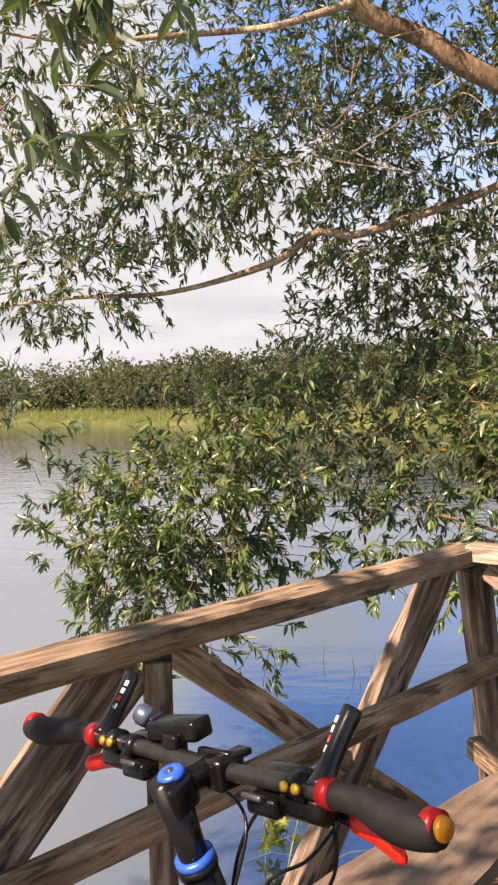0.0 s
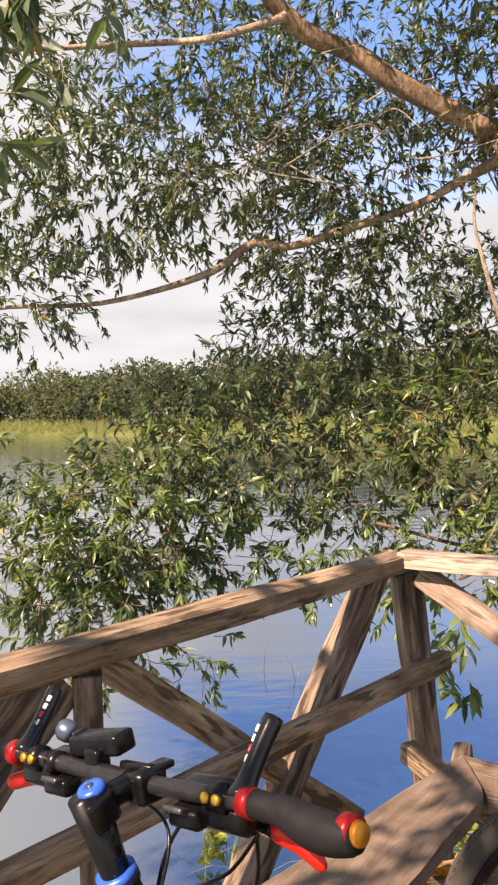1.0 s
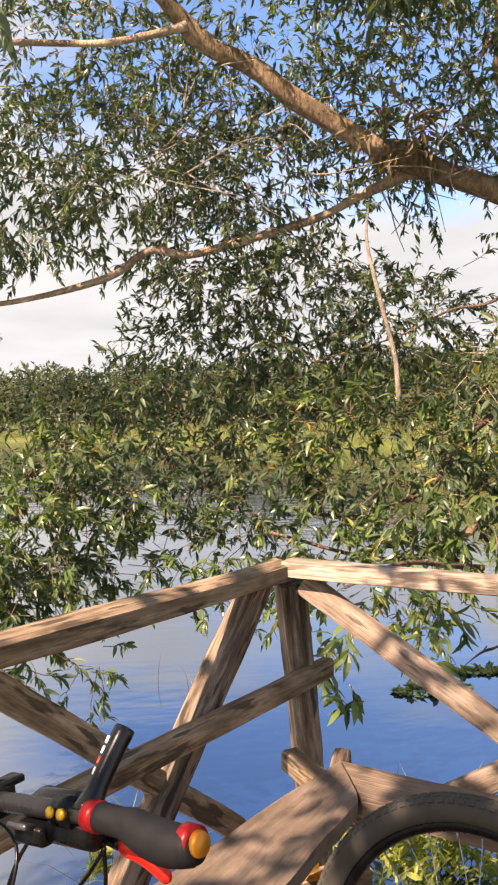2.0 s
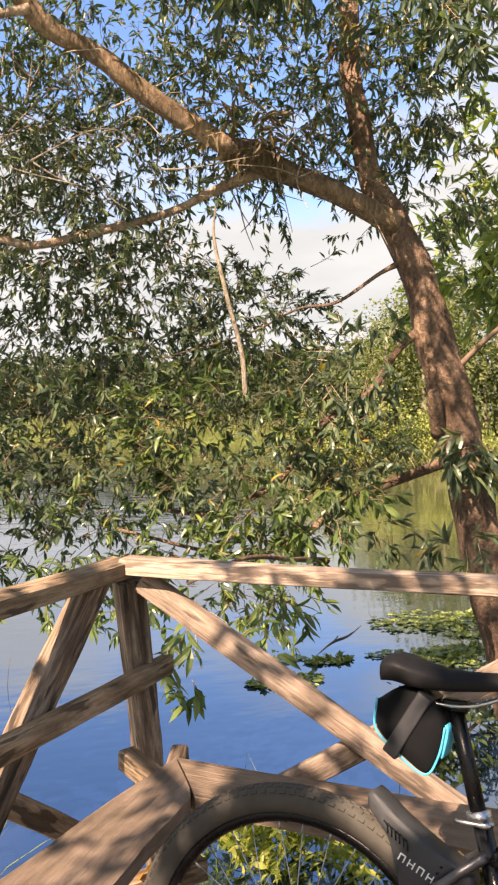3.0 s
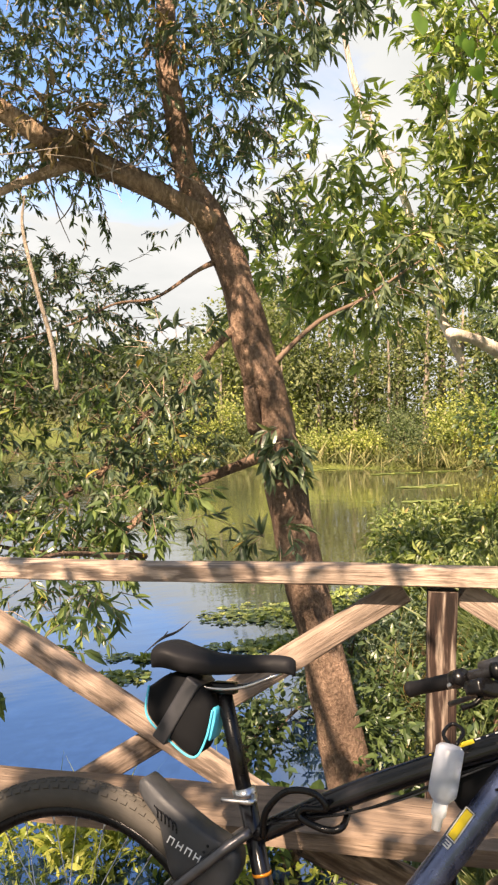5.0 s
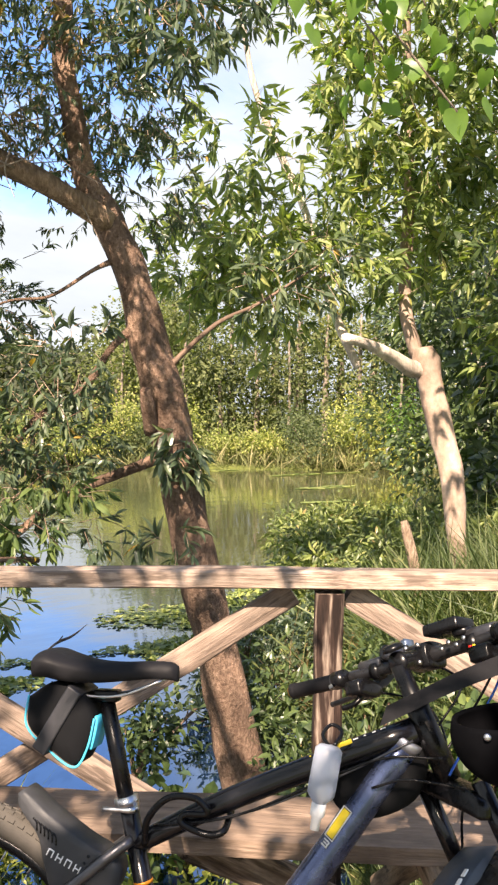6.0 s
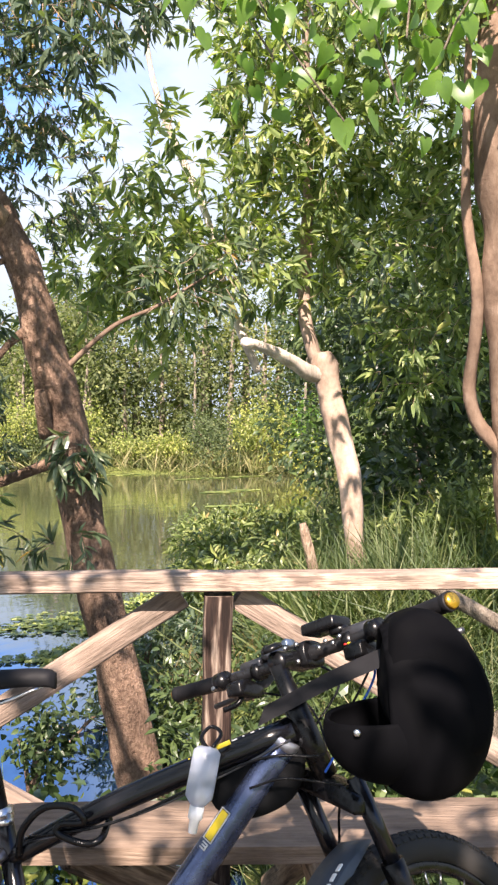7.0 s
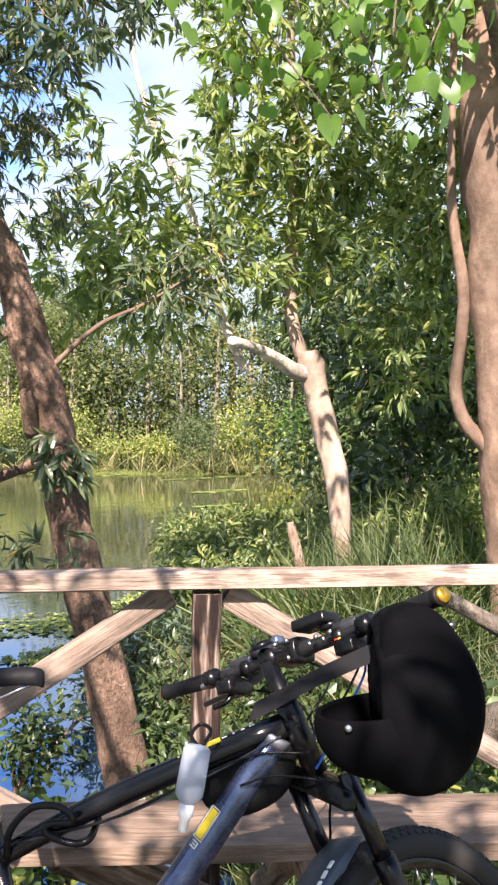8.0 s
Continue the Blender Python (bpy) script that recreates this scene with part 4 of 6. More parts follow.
# the tree whose crown hangs over the platform
shade_tree = thing("shade_tree", "spreading tree with long drooping leaves over the platform", "tree", m=Matrix.Translation((0, 0, 0)))
limb("trunk", [(-2.6, -4.4, -0.6, 0.2), (-2.5, -4.2, 1.5, 0.18), (-2.2, -3.6, 3.2, 0.15), (-2.2, -2.6, 4.3, 0.12), (-2.4, -1.6, 4.9, 0.08), (-2.6, 0.0, 5.1, 0.04)], shade_tree, BARK, 41, 12, 40)
limb("bough", [(-2.2, -2.6, 4.3, 0.07), (-1.3, -0.8, 4.4, 0.05), (-0.8, 0.8, 3.8, 0.035), (-0.4, 1.7, 3.0, 0.02), (-0.25, 1.98, 2.6, 0.008)], shade_tree, BARK, 42, 9, 30)
# unseen clumps placed sunward so their shade dapples bench and rails
SHADE = [(x + 1.44, y + 1.23, 3.2 + 0.2 * math.sin(3 * x + y), 0.42, 0.42, 0.28, n) for x, y, n in [(-2.8, -1.3, 32), (-3.5, -2.1, 26), (-2.5, -2.1, 36), (-3.7, -0.5, 14), (-2.1, -0.8, 34), (-4.3, -1.3, 30), (-1.4, -2.3, 42), (-1.3, -1.2, 24), (-0.7, -2.8, 40),
                                                                                                 (-2.0, -3.1, 45), (-1.85, -1.85, 45), (-1.8, -2.6, 35), (-0.3, -1.7, 16), (-4.2, 0.3, 25), (-2.9, 0.2, 16), (-4.8, -0.4, 25), (-1.6, -0.1, 36)]]
leafy(shade_tree, [(*c[:6], int(c[6] * 0.8)) for c in SHADE], 43, LEAF, 11, 0.24, (0.09, 0.145))
# unseen bough and leaves added to dapple the lakeside tree's trunk
limb("bough", [(-1.3, -0.8, 4.4, 0.05), (-0.4, 0.6, 4.25, 0.035), (0.4, 1.8, 4.15, 0.022), (1.0, 2.4, 4.1, 0.014), (1.65, 3.1, 4.1, 0.006)], shade_tree, BARK, 47, 8, 40)
leafy(shade_tree, [(0.0, 1.45, 4.05, 0.32, 0.3, 0.15, 16), (0.45, 1.85, 4.05, 0.32, 0.3, 0.15, 18), (0.85, 2.2, 4.05, 0.32, 0.3, 0.15, 18), (1.2, 2.6, 4.05, 0.32, 0.3, 0.15, 18), (1.55, 3.0, 4.05, 0.32, 0.3, 0.15, 18)], 48, LEAF, 10, 0.2, (0.08, 0.13))
limb("bough", [(-2.35, -3.9, 2.6, 0.08), (-1.9, -2.3, 3.1, 0.06), (-1.3, -0.9, 3.25, 0.04), (-1.4, 0.4, 3.25, 0.025), (-1.8, 1.2, 3.2, 0.01)], shade_tree, BARK, 45, 8, 30)
limb("bough", [(-1.9, -2.3, 3.1, 0.05), (-0.9, -1.6, 3.2, 0.035), (0.2, -1.2, 3.15, 0.02), (0.9, -0.9, 3.1, 0.01)], shade_tree, BARK, 46, 8, 30)
leafy(shade_tree, [(-0.42, 1.95, 2.44, 0.14, 0.12, 0.16, 8), (-0.36, 2.0, 2.16, 0.09, 0.12, 0.2, 6), (-0.42, 2.0, 1.94, 0.05, 0.1, 0.1, 4), (-0.42, 1.93, 2.20, 0.06, 0.1, 0.12, 6), (-0.12, 2.0, 2.60, 0.16, 0.1, 0.07, 7), (-0.26, 1.95, 2.44, 0.10, 0.1, 0.12, 4)], 44, LEAF, 7, 0.15, (0.07, 0.13))


# ---- far vegetation ----
def scatter_tree(name, x, y, z, height, width, seed, material, label, leaf=0.35, count=900, group="trees along the far shore", trunk=True):
    t = thing(name, label, "tree", group, m=Matrix.Translation((0, 0, 0)))
    g = rng(seed)
    if trunk:
        limb("trunk", [(x, y, z - 0.3, 0.03 * height), (x + g.normal(0, 0.2), y, z + height * 0.4, 0.02 * height), (x + g.normal(0, 0.4), y, z + height * 0.85, 0.006 * height)], t, BARK_FAR, seed, 7, 10)
    if group == "trees across the inlet" and seed % 6 == 0:
        limb("bare_trunk", [(x - 1.6, y - 1.5, z - 0.4, 0.10), (x - 1.5 + g.normal(0, 0.2), y - 1.4, z + 2.6, 0.08), (x - 1.3 + g.normal(0, 0.5), y - 1.2, z + 5.5, 0.05)], t, BARK_FAR, seed + 1, 7, 12)
    k = 13
    cl = []
    for i in range(k):
        a = g.random() * 6.28
        r = width * 0.38 * math.sqrt(g.random())
        h = height * (0.10 + 0.80 * g.random())
        q = width * (0.15 + 0.13 * g.random())
        cl.append((x + r * math.cos(a), y + r * math.sin(a), z + h, q, q, q * 0.8, count // k))
    p, o = clump_points(cl, g, 0.7)
    d = o + g.normal(0, 0.6, p.shape) + np.array([0, 0, -0.2])
    leaves_object("crown", p, d, leaf * (0.6 + 0.8 * g.random(len(p))), BLADE_FAR, material, seed, t)
    return t


g0 = rng(77)
# wooded far shore
shore = [(-120, 150), (-80, 140), (-38, 124), (-17, 108), (2, 92), (19, 75), (34, 60)]
sp = spline(shore, 90)
for i, (sx, sy) in enumerate(sp):
    dx = 6 + 10 * g0.random() + (i % 2) * 8
    nx, ny = 0.6, 0.8
    scatter_tree("far_tree", sx + nx * dx, sy + ny * dx, -0.5 + 0.05 * dx, 5.8 + 2.6 * g0.random(), 8 + 3 * g0.random(), 1000 + i, LEAF_HAZE, "distant green tree on the wooded lake shore", 0.68, 1250, trunk=False)
# nearer wood across the inlet
inlet = [(27, 50), (22, 42), (21, 36), (27, 31.5), (34, 27), (40, 21), (44, 14)]
sp = spline(inlet, 26)
for i, (sx, sy) in enumerate(sp):
    for row in range(2):
        dx = 2 + 2.5 * g0.random() + row * 5
        scatter_tree("bank_tree", sx + 0.7 * dx, sy + 0.6 * dx, -0.2, (6 if row == 0 else 9) + 3 * g0.random(), 5 + 2 * g0.random(), 1200 + 2 * i + row, LEAF_FAR, "leafy tree in the wood across the inlet", 0.25, 2100, "trees across the inlet")

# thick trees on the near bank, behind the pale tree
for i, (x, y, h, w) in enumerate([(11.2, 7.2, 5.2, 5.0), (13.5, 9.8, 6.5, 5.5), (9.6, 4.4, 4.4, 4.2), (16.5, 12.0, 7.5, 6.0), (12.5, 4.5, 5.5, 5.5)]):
    scatter_tree("bank_tree", x, y, -0.2, h, w, 1400 + i, LEAF_DEEP_SHADE, "dense green tree on the near bank, shade put into its leaves", 0.17, 6500, "trees on the near bank")


def tuft_field(name, label, category, pts, seed, height, spread, material, per=14, template=None, kind="stuff"):
    g = rng(seed)
    n = len(pts)
    xy = np.array(pts)
    z = ground_height(xy)
    base = np.column_stack([xy, np.maximum(z, WATER_Z) - 0.03])
    b = np.repeat(base, per, 0) + g.normal(0, spread * 0.25, (n * per, 3)) * np.array([1, 1, 0])
    d = g.normal(0, 0.5, (n * per, 3)) + np.array([0, 0, 1.0])
    L = height * (0.45 + 0.75 * g.random(n * per))
    return tagged(leaves_object(name, b, d, L, template or GRASSBLADE, material, seed, None, "", 1.0), label, category, kind=kind)


def land_points(g, n, x0, x1, y0, y1, dmin, dmax):
    out = []
    while len(out) < n:
        p = np.column_stack([x0 + (x1 - x0) * g.random(n), y0 + (y1 - y0) * g.random(n)])
        d = lake_distance(p)
        out += p[(d > dmin) & (d < dmax)].tolist()
    return out[:n]


ga, gp = rng(5), rng(58)
tuft_field("long_grass", "tall grass round the foot of the pale tree", "grass", [(6.35 + 0.6 * ga.normal(), 4.2 + 0.45 * ga.normal()) for _ in range(300)], 54, 0.6, 0.4, GRASS_FINE, 26, GRASSBLADE_BROAD)
tuft_field("long_grass", "tall grass hiding the pale tree's roots", "grass", [(5.95 + 0.42 * gp.normal(), 3.75 + 0.35 * gp.normal()) for _ in range(260)], 57, 0.85, 0.4, GRASS_FINE, 24, GRASSBLADE_BROAD)
tuft_field("long_grass", "long green grass on the near bank", "grass", [p for p in land_points(ga, 3400, 3.0, 15, -1.0, 12, 0.1, 6.0) if math.atan2(p[1] + 0.29, p[0] - 0.58) < radians(42.5) or math.hypot(p[0], p[1]) < 5.5], 51, 0.6, 0.5, GRASS, 18)
tuft_field("long_grass", "tall fine grass under the forked tree", "grass", [(7.6 + 0.9 * ga.normal(), 3.7 + 0.7 * ga.normal()) for _ in range(420)], 55, 0.95, 0.5, GRASS_FINE, 28, GRASSBLADE_BROAD)
tuft_field("reeds", "dry and green reeds along the inlet shore", "reeds", land_points(ga, 320, 16, 36, 20, 42, -0.3, 1.0), 52, 1.25, 1.3, REED, 14, GRASSBLADE_FAR)
tuft_field("dry_stems", "clump of dry brown stems on the near bank", "reeds", [(4.75 + 0.16 * ga.normal(), 4.5 + 0.14 * ga.normal()) for _ in range(14)], 56, 0.7, 0.3, DRYLEAF, 10)
tuft_field("shore_grass", "bright strip of grass on the far shore", "grass", land_points(ga, 2000, -120, 30, 60, 150, 0.0, 6), 53, 1.5, 3.0, SHORE, 10, GRASSBLADE_FAR)


def bush(name, x, y, height, width, seed, material, label, leaf=0.1, count=900, template=None):
    t = thing(name, label, "bush", m=Matrix.Translation((0, 0, 0)))
    g = rng(seed)
    z = float(ground_height(np.array([[x, y]]))[0])
    z = max(z, WATER_Z)
    cl = []
    for i in range(8):
        a = g.random() * 6.28
        r = width * 0.33 * math.sqrt(g.random())
        q = width * (0.18 + 0.14 * g.random())
        cl.append((x + r * math.cos(a), y + r * math.sin(a), z + height * (0.25 + 0.5 * g.random()), q, q, height * 0.28, count // 8))
    p, o = clump_points(cl, g, 0.4)
    p[:, 2] = np.maximum(p[:, 2] + height * (g.exponential(0.10, len(p)) - 0.06), z + 0.02)
    d = o + g.normal(0, 0.7, p.shape)
    leaves_object("foliage", p, d, leaf * (0.6 + 0.8 * g.random(len(p))), template or BLADE_WIDE, material, seed, t)
    for c in cl[:6]:
        part("stem", tube([(x, y, z - 0.1), ((x + c[0]) / 2, (y + c[1]) / 2, (z + c[2]) / 2 + 0.1), c[:3]], [0.02, 0.014, 0.006], 5), BARK, t)
    return t


for i, (x, y, h, w) in enumerate([(7.5, 7.8, 0.70, 1.7), (8.9, 8.9, 0.62, 1.9), (6.5, 6.5, 0.72, 1.4), (10.6, 9.9, 0.55, 2.2), (7.6, 6.0, 1.0, 1.9), (7.2, 3.9, 1.15, 1.2), (8.2, 3.9, 1.25, 1.6), (7.7, 4.9, 1.0, 1.3)]):
    bush("bank_bush", x, y, h, w, 600 + i, LEAF_BUSH, "low leafy green bush at the water's edge", 0.10, 2600)
for i, (x, y, h, w) in enumerate([(4.1, 4.4, 0.75, 0.9), (4.6, 5.3, 0.7, 1.1), (3.5, 3.0, 0.7, 0.9), (4.3, 3.4, 0.8, 0.9), (5.1, 4.9, 0.8, 1.0), (3.9, 2.1, 0.8, 0.9), (3.6, 1.2, 0.7, 0.9)]):
    bush("waterside_bush", x, y, h, w, 620 + i, LEAF_DEEP_SHADE if i in (2, 3, 0) else LEAF_LIGHT if i > 4 else LEAF, "leafy undergrowth beside the platform", 0.075, 1300, BLADE_BROAD if i > 4 else None)
for i, (sx, sy) in enumerate(spline([(17, 38), (18.2, 33.4), (25.5, 27.9), (32, 24.6), (38, 22)], 22)):
    bush("shore_bush", sx - 0.9 + ga.random(), sy - 0.7 + ga.random(), 1.0 + 2.6 * ga.random(), 2.3 + 1.6 * ga.random(), 640 + i, LEAF_FAR if i % 4 == 2 else LEAF_BANK, "yellow-green creeper-covered bush on the inlet shore", 0.13, 3100, BLADE_FAR)

bush("shore_bush", 27.6, 25.6, 3.5, 3.0, 690, LEAF_HEART, "rounded fresh green bush on the inlet shore", 0.16, 1500, BLADE_FAR)
bush("water_shrub", 3.16, 4.50, 0.55, 0.70, 691, LEAF_DEEP_SHADE, "small leafy shrub growing out of the shallows", 0.055, 700, BLADE_BROAD)
bush("broad_leaved_plant", 2.85, 3.42, 0.42, 0.70, 692, LEAF_LIGHT, "broad-leaved green plant under the bench", 0.10, 190, BLADE_BROAD)
for label, pts in (("dark fallen stick half sunk in the shallows", [(3.66, 4.98, -0.97, 0.010), (3.98, 5.2, -0.93, 0.014), (4.34, 5.38, -0.86, 0.009)]), ("thin dark branch floating on the water", [(3.62, 7.38, -0.966, 0.008), (4.05, 7.85, -0.958, 0.012), (4.30, 8.02, -0.958, 0.011), (4.66, 8.40, -0.964, 0.006)])):
    stick = thing("driftwood", label, "driftwood", m=Matrix.Translation((0, 0, 0)))
    limb("branch", pts, stick, BARK_FORK, 95, 7, 18, 0.3)
    limb("twig", [(*pts[1][:3], 0.006), (pts[1][0] + 0.16, pts[1][1] + 0.22, -0.955, 0.003)], stick, BARK_FORK, 96, 5, 8)

# floating leaves and weeds
def pads(name, label, spots, seed, size, material):
    g = rng(seed)
    v, f = [], []
    for x, y, rx, ry, count in spots:
        for _ in range(count):
            a, r = g.random() * 6.28, math.sqrt(g.random())
            cx, cy = x + rx * r * math.cos(a), y + ry * r * math.sin(a)
            s, rot = size * (0.5 + g.random()), g.random() * 6.28
            o = len(v)
            z = WATER_Z + 0.006 + 0.01 * g.random()
            v.append((cx, cy, z))
            for k in range(9):
                b = rot + 0.35 + (2 * math.pi - 0.5) * k / 8
                v.append((cx + s * math.cos(b), cy + 0.85 * s * math.sin(b), z + 0.012 * g.random()))
            f += [(o, o + 1 + k, o + 2 + k) for k in range(8)]
    return tagged(arrays(name, v, f, material, smooth=False), label, "water plants", kind="stuff")


pads("floating_leaves", "floating green water plants in patches on the lake", [(6.1, 8.0, 0.9, 0.6, 320), (6.6, 7.4, 0.7, 0.5, 320), (5.4, 8.5, 0.6, 0.3, 120), (4.95, 7.1, 0.5, 0.2, 100), (3.1, 6.8, 0.35, 0.2, 72), (3.75, 7.25, 0.25, 0.12, 52),
     (7.2, 8.2, 0.9, 0.7, 320), (5.6, 6.0, 0.9, 0.5, 340), (4.9, 5.2, 0.5, 0.4, 160), (5.2, 6.9, 0.7, 0.4, 180), (4.4, 7.25, 0.25, 0.10, 40), (4.8, 7.05, 0.35, 0.10, 60), (5.2, 8.2, 0.5, 0.3, 140), (3.4, 7.4, 0.16, 0.12, 30)], 71, 0.034, PAD)
pads("floating_leaves", "thin line of floating plants along the inlet shore", [(19, 20.5, 1.2, 0.3, 30), (23, 25.5, 2.5, 0.3, 40), (29, 21.6, 2.0, 0.3, 40), (20, 29, 1.5, 0.3, 30), (16, 17, 0.8, 0.15, 16)], 72, 0.16, PAD)
gr = rng(123)
rp = []
for x, y, rx, ry, count in [(6.1, 8.0, 0.9, 0.6, 120), (6.6, 7.4, 0.7, 0.5, 120), (4.95, 7.1, 0.5, 0.2, 40), (3.1, 6.8, 0.35, 0.2, 36), (3.75, 7.25, 0.25, 0.12, 26), (7.2, 8.2, 0.9, 0.7, 120), (5.6, 6.0, 0.9, 0.5, 120), (5.2, 6.9, 0.7, 0.4, 70)]:
    for _ in range(count):
        a, r = gr.random() * 6.28, math.sqrt(gr.random())
        rp.append((x + rx * r * math.cos(a), y + ry * r * math.sin(a), WATER_Z))
rp = np.repeat(np.array(rp), 6, 0)
tagged(leaves_object("water_lettuce", rp, gr.normal(0, 0.8, rp.shape) * np.array([1, 1, 0.3]) + np.array([0, 0, 0.45]), 0.04 + 0.045 * gr.random(len(rp)), BLADE_BROAD, PAD, 76), "small leafy rosettes floating on the lake", "water plants", kind="stuff")
gw = rng(9)
wp = np.column_stack([1.45 + 1.75 * gw.random(90), np.zeros(90)])
wp[:, 1] = 5.1 - 0.62 * wp[:, 0] + gw.normal(0, 0.28, 90)
wb = np.repeat(np.column_stack([wp, np.full(90, WATER_Z)]), 12, 0)
wb = wb + gw.normal(0, 0.05, wb.shape) + np.array([0, 0, 1]) * (0.16 * gw.random(len(wb)))[:, None]
tagged(leaves_object("water_weeds", wb, gw.normal(0, 0.7, wb.shape) + np.array([0, 0, 0.5]), 0.035 + 0.05 * gw.random(len(wb)), BLADE_WIDE, WEED, 73), "bright yellow-green weeds growing out of the shallows", "weeds", kind="stuff")

spots = [(1.68, 4.18), (1.80, 3.87), (1.74, 3.95), (2.09, 3.98), (2.26, 3.82), (2.17, 3.56), (0.30, 4.10), (2.05, 3.9), (1.85, 3.75)]
weed_plants = []
for i, (x, y) in enumerate(spots):
    for k in range(7):
        weed_plants.append((x + gw.normal(0, 0.07), y + gw.normal(0, 0.07), 0.12 + 0.25 * gw.random()))
wq = np.array(weed_plants)
wb = np.repeat(np.column_stack([wq[:, 0], wq[:, 1], np.full(len(wq), WATER_Z)]), 14, 0)
hh = np.repeat(wq[:, 2], 14) * (0.35 + 0.65 * gw.random(len(wb)))
wb = wb + np.column_stack([gw.normal(0, 0.02, len(wb)), gw.normal(0, 0.02, len(wb)), hh])
tagged(leaves_object("shallow_weeds", wb, gw.normal(0, 0.6, wb.shape) + np.array([0, 0, 0.15]), 0.04 + 0.06 * gw.random(len(wb)), BLADE_WIDE, WEED, 74), "clumps of yellow-green leafy weeds under the bench", "weeds", kind="stuff")
gl = np.array([(0.26 + 0.12 * gw.normal(), 4.0 + 0.15 * gw.normal()) for _ in range(26)] + [(1.9 + 0.3 * gw.normal(), 3.9 + 0.15 * gw.normal()) for _ in range(40)])
tagged(leaves_object("shallow_grass", np.column_stack([gl, np.full(len(gl), WATER_Z)]), gw.normal(0, 0.25, (len(gl), 3)) + np.array([0, 0, 1.0]), 0.3 + 0.3 * gw.random(len(gl)), GRASSBLADE, WEED, 75), "thin grass blades standing in the shallows", "grass", kind="stuff")

# thin stalks standing in the lake
stalks = tagged(thing("reed_stalks", "few thin dark stalks standing in the water", "reeds"), kind="")
gs = rng(31)
for i in range(6):
    x, y = 0.1 + 1.0 * gs.random(), 6.8 + 0.7 * gs.random()
    h = 0.10 + 0.22 * gs.random()
    x2, y2 = x + gs.normal(0, 0.07), y + gs.normal(0, 0.05)
    part("stalk", tube([(x, y, WATER_Z - 0.2), (x + 0.55 * (x2 - x), y + 0.5 * (y2 - y), WATER_Z + h * 0.6), (x2, y2, WATER_Z + h)], [0.003, 0.0022, 0.0015], 5), BARK, stalks)


# heart-leaved vine hanging in front of the trees
def heart_mesh():
    me = bpy.data.meshes.new("leaf")
    half = [(0.0, 0.0), (-0.14, 0.10), (-0.18, 0.24), (-0.10, 0.40), (0.08, 0.48), (0.30, 0.46), (0.52, 0.34), (0.72, 0.20), (0.88, 0.08), (1.0, 0.0)]
    v, f = [], []
    for x, w in half:
        z = -0.25 * x * x
        v += [(x if w else x, w, z + 0.18 * w), (max(x, 0.0), 0, z), (x, -w, z + 0.18 * w)]
    for i in range(len(half) - 1):
        a, b = 3 * i, 3 * i + 3
        f += [(a, a + 1, b + 1, b), (a + 1, a + 2, b + 2, b + 1)]
    me.from_pydata(v, [], f)
    me.materials.append(LEAF_HEART)
    me.shade_smooth()
    return me


vine = thing("heart_leaf_vine", "bright green climbing vine with heart-shaped leaves", "vine", m=Matrix.Translation((0, 0, 0)))
HEART = heart_mesh()
gv = rng(88)
limb("bough", [(5.78, 2.66, 3.7, 0.05), (5.0, 2.35, 3.95, 0.04), (4.0, 1.9, 3.9, 0.032), (3.1, 1.35, 3.55, 0.024), (2.55, 1.48, 3.42, 0.018), (2.0, 1.98, 3.36, 0.008)], tree3, BARK_FAR, 33, 8, 40)
# unseen leaves added along this bough to shade the pale trunk and grass
leafy(tree3, [(3.75, 2.35, 4.15, 0.5, 0.4, 0.2, 20), (4.3, 2.7, 4.25, 0.45, 0.4, 0.2, 16)], 36, LEAF_CROWN, size=(0.085, 0.155), template=BLADE_WIDE)
for i, pts in enumerate([[(2.02, 1.96, 3.36), (2.25, 1.70, 2.95), (2.42, 1.55, 2.62), (2.60, 1.42, 2.35)], [(2.55, 1.48, 3.42), (2.52, 1.47, 2.9), (2.60, 1.36, 2.66), (2.66, 1.28, 2.40)], [(3.05, 1.34, 3.55), (2.84, 1.12, 2.9), (2.74, 1.17, 2.62), (2.70, 1.24, 2.42)],
                         [(2.3, 1.7, 3.38), (2.30, 1.65, 2.80), (2.38, 1.56, 2.56)], [(3.1, 1.34, 3.55), (2.90, 0.98, 2.85), (2.86, 1.00, 2.5)], [(2.8, 1.4, 3.5), (2.68, 1.27, 2.9), (2.66, 1.27, 2.62)], [(3.15, 1.36, 3.55), (2.98, 0.92, 2.95), (2.92, 0.94, 2.62)],
                         [(2.5, 1.5, 3.42), (2.42, 1.55, 2.95), (2.48, 1.49, 2.70)]]):
    line = spline(pts, 24)
    part("stem", tube(line, 0.0035, 6), BARK_FAR, vine)
    for k in range(30):
        q = line[4 + int(19 * gv.random())] + gv.normal(0, 0.10, 3)
        lf = new("leaf", HEART)
        lf.parent = vine
        sz = 0.038 + 0.06 * gv.random() ** 1.6
        dn = Vector((gv.normal(0, 0.4), gv.normal(0, 0.4), -1)).normalized()
        lf.matrix_basis = Matrix.Translation(q) @ dn.to_track_quat("X", "Z").to_matrix().to_4x4() @ Matrix.Rotation(gv.random() * 6.28, 4, "X") @ Matrix.Diagonal((sz, sz, sz, 1))

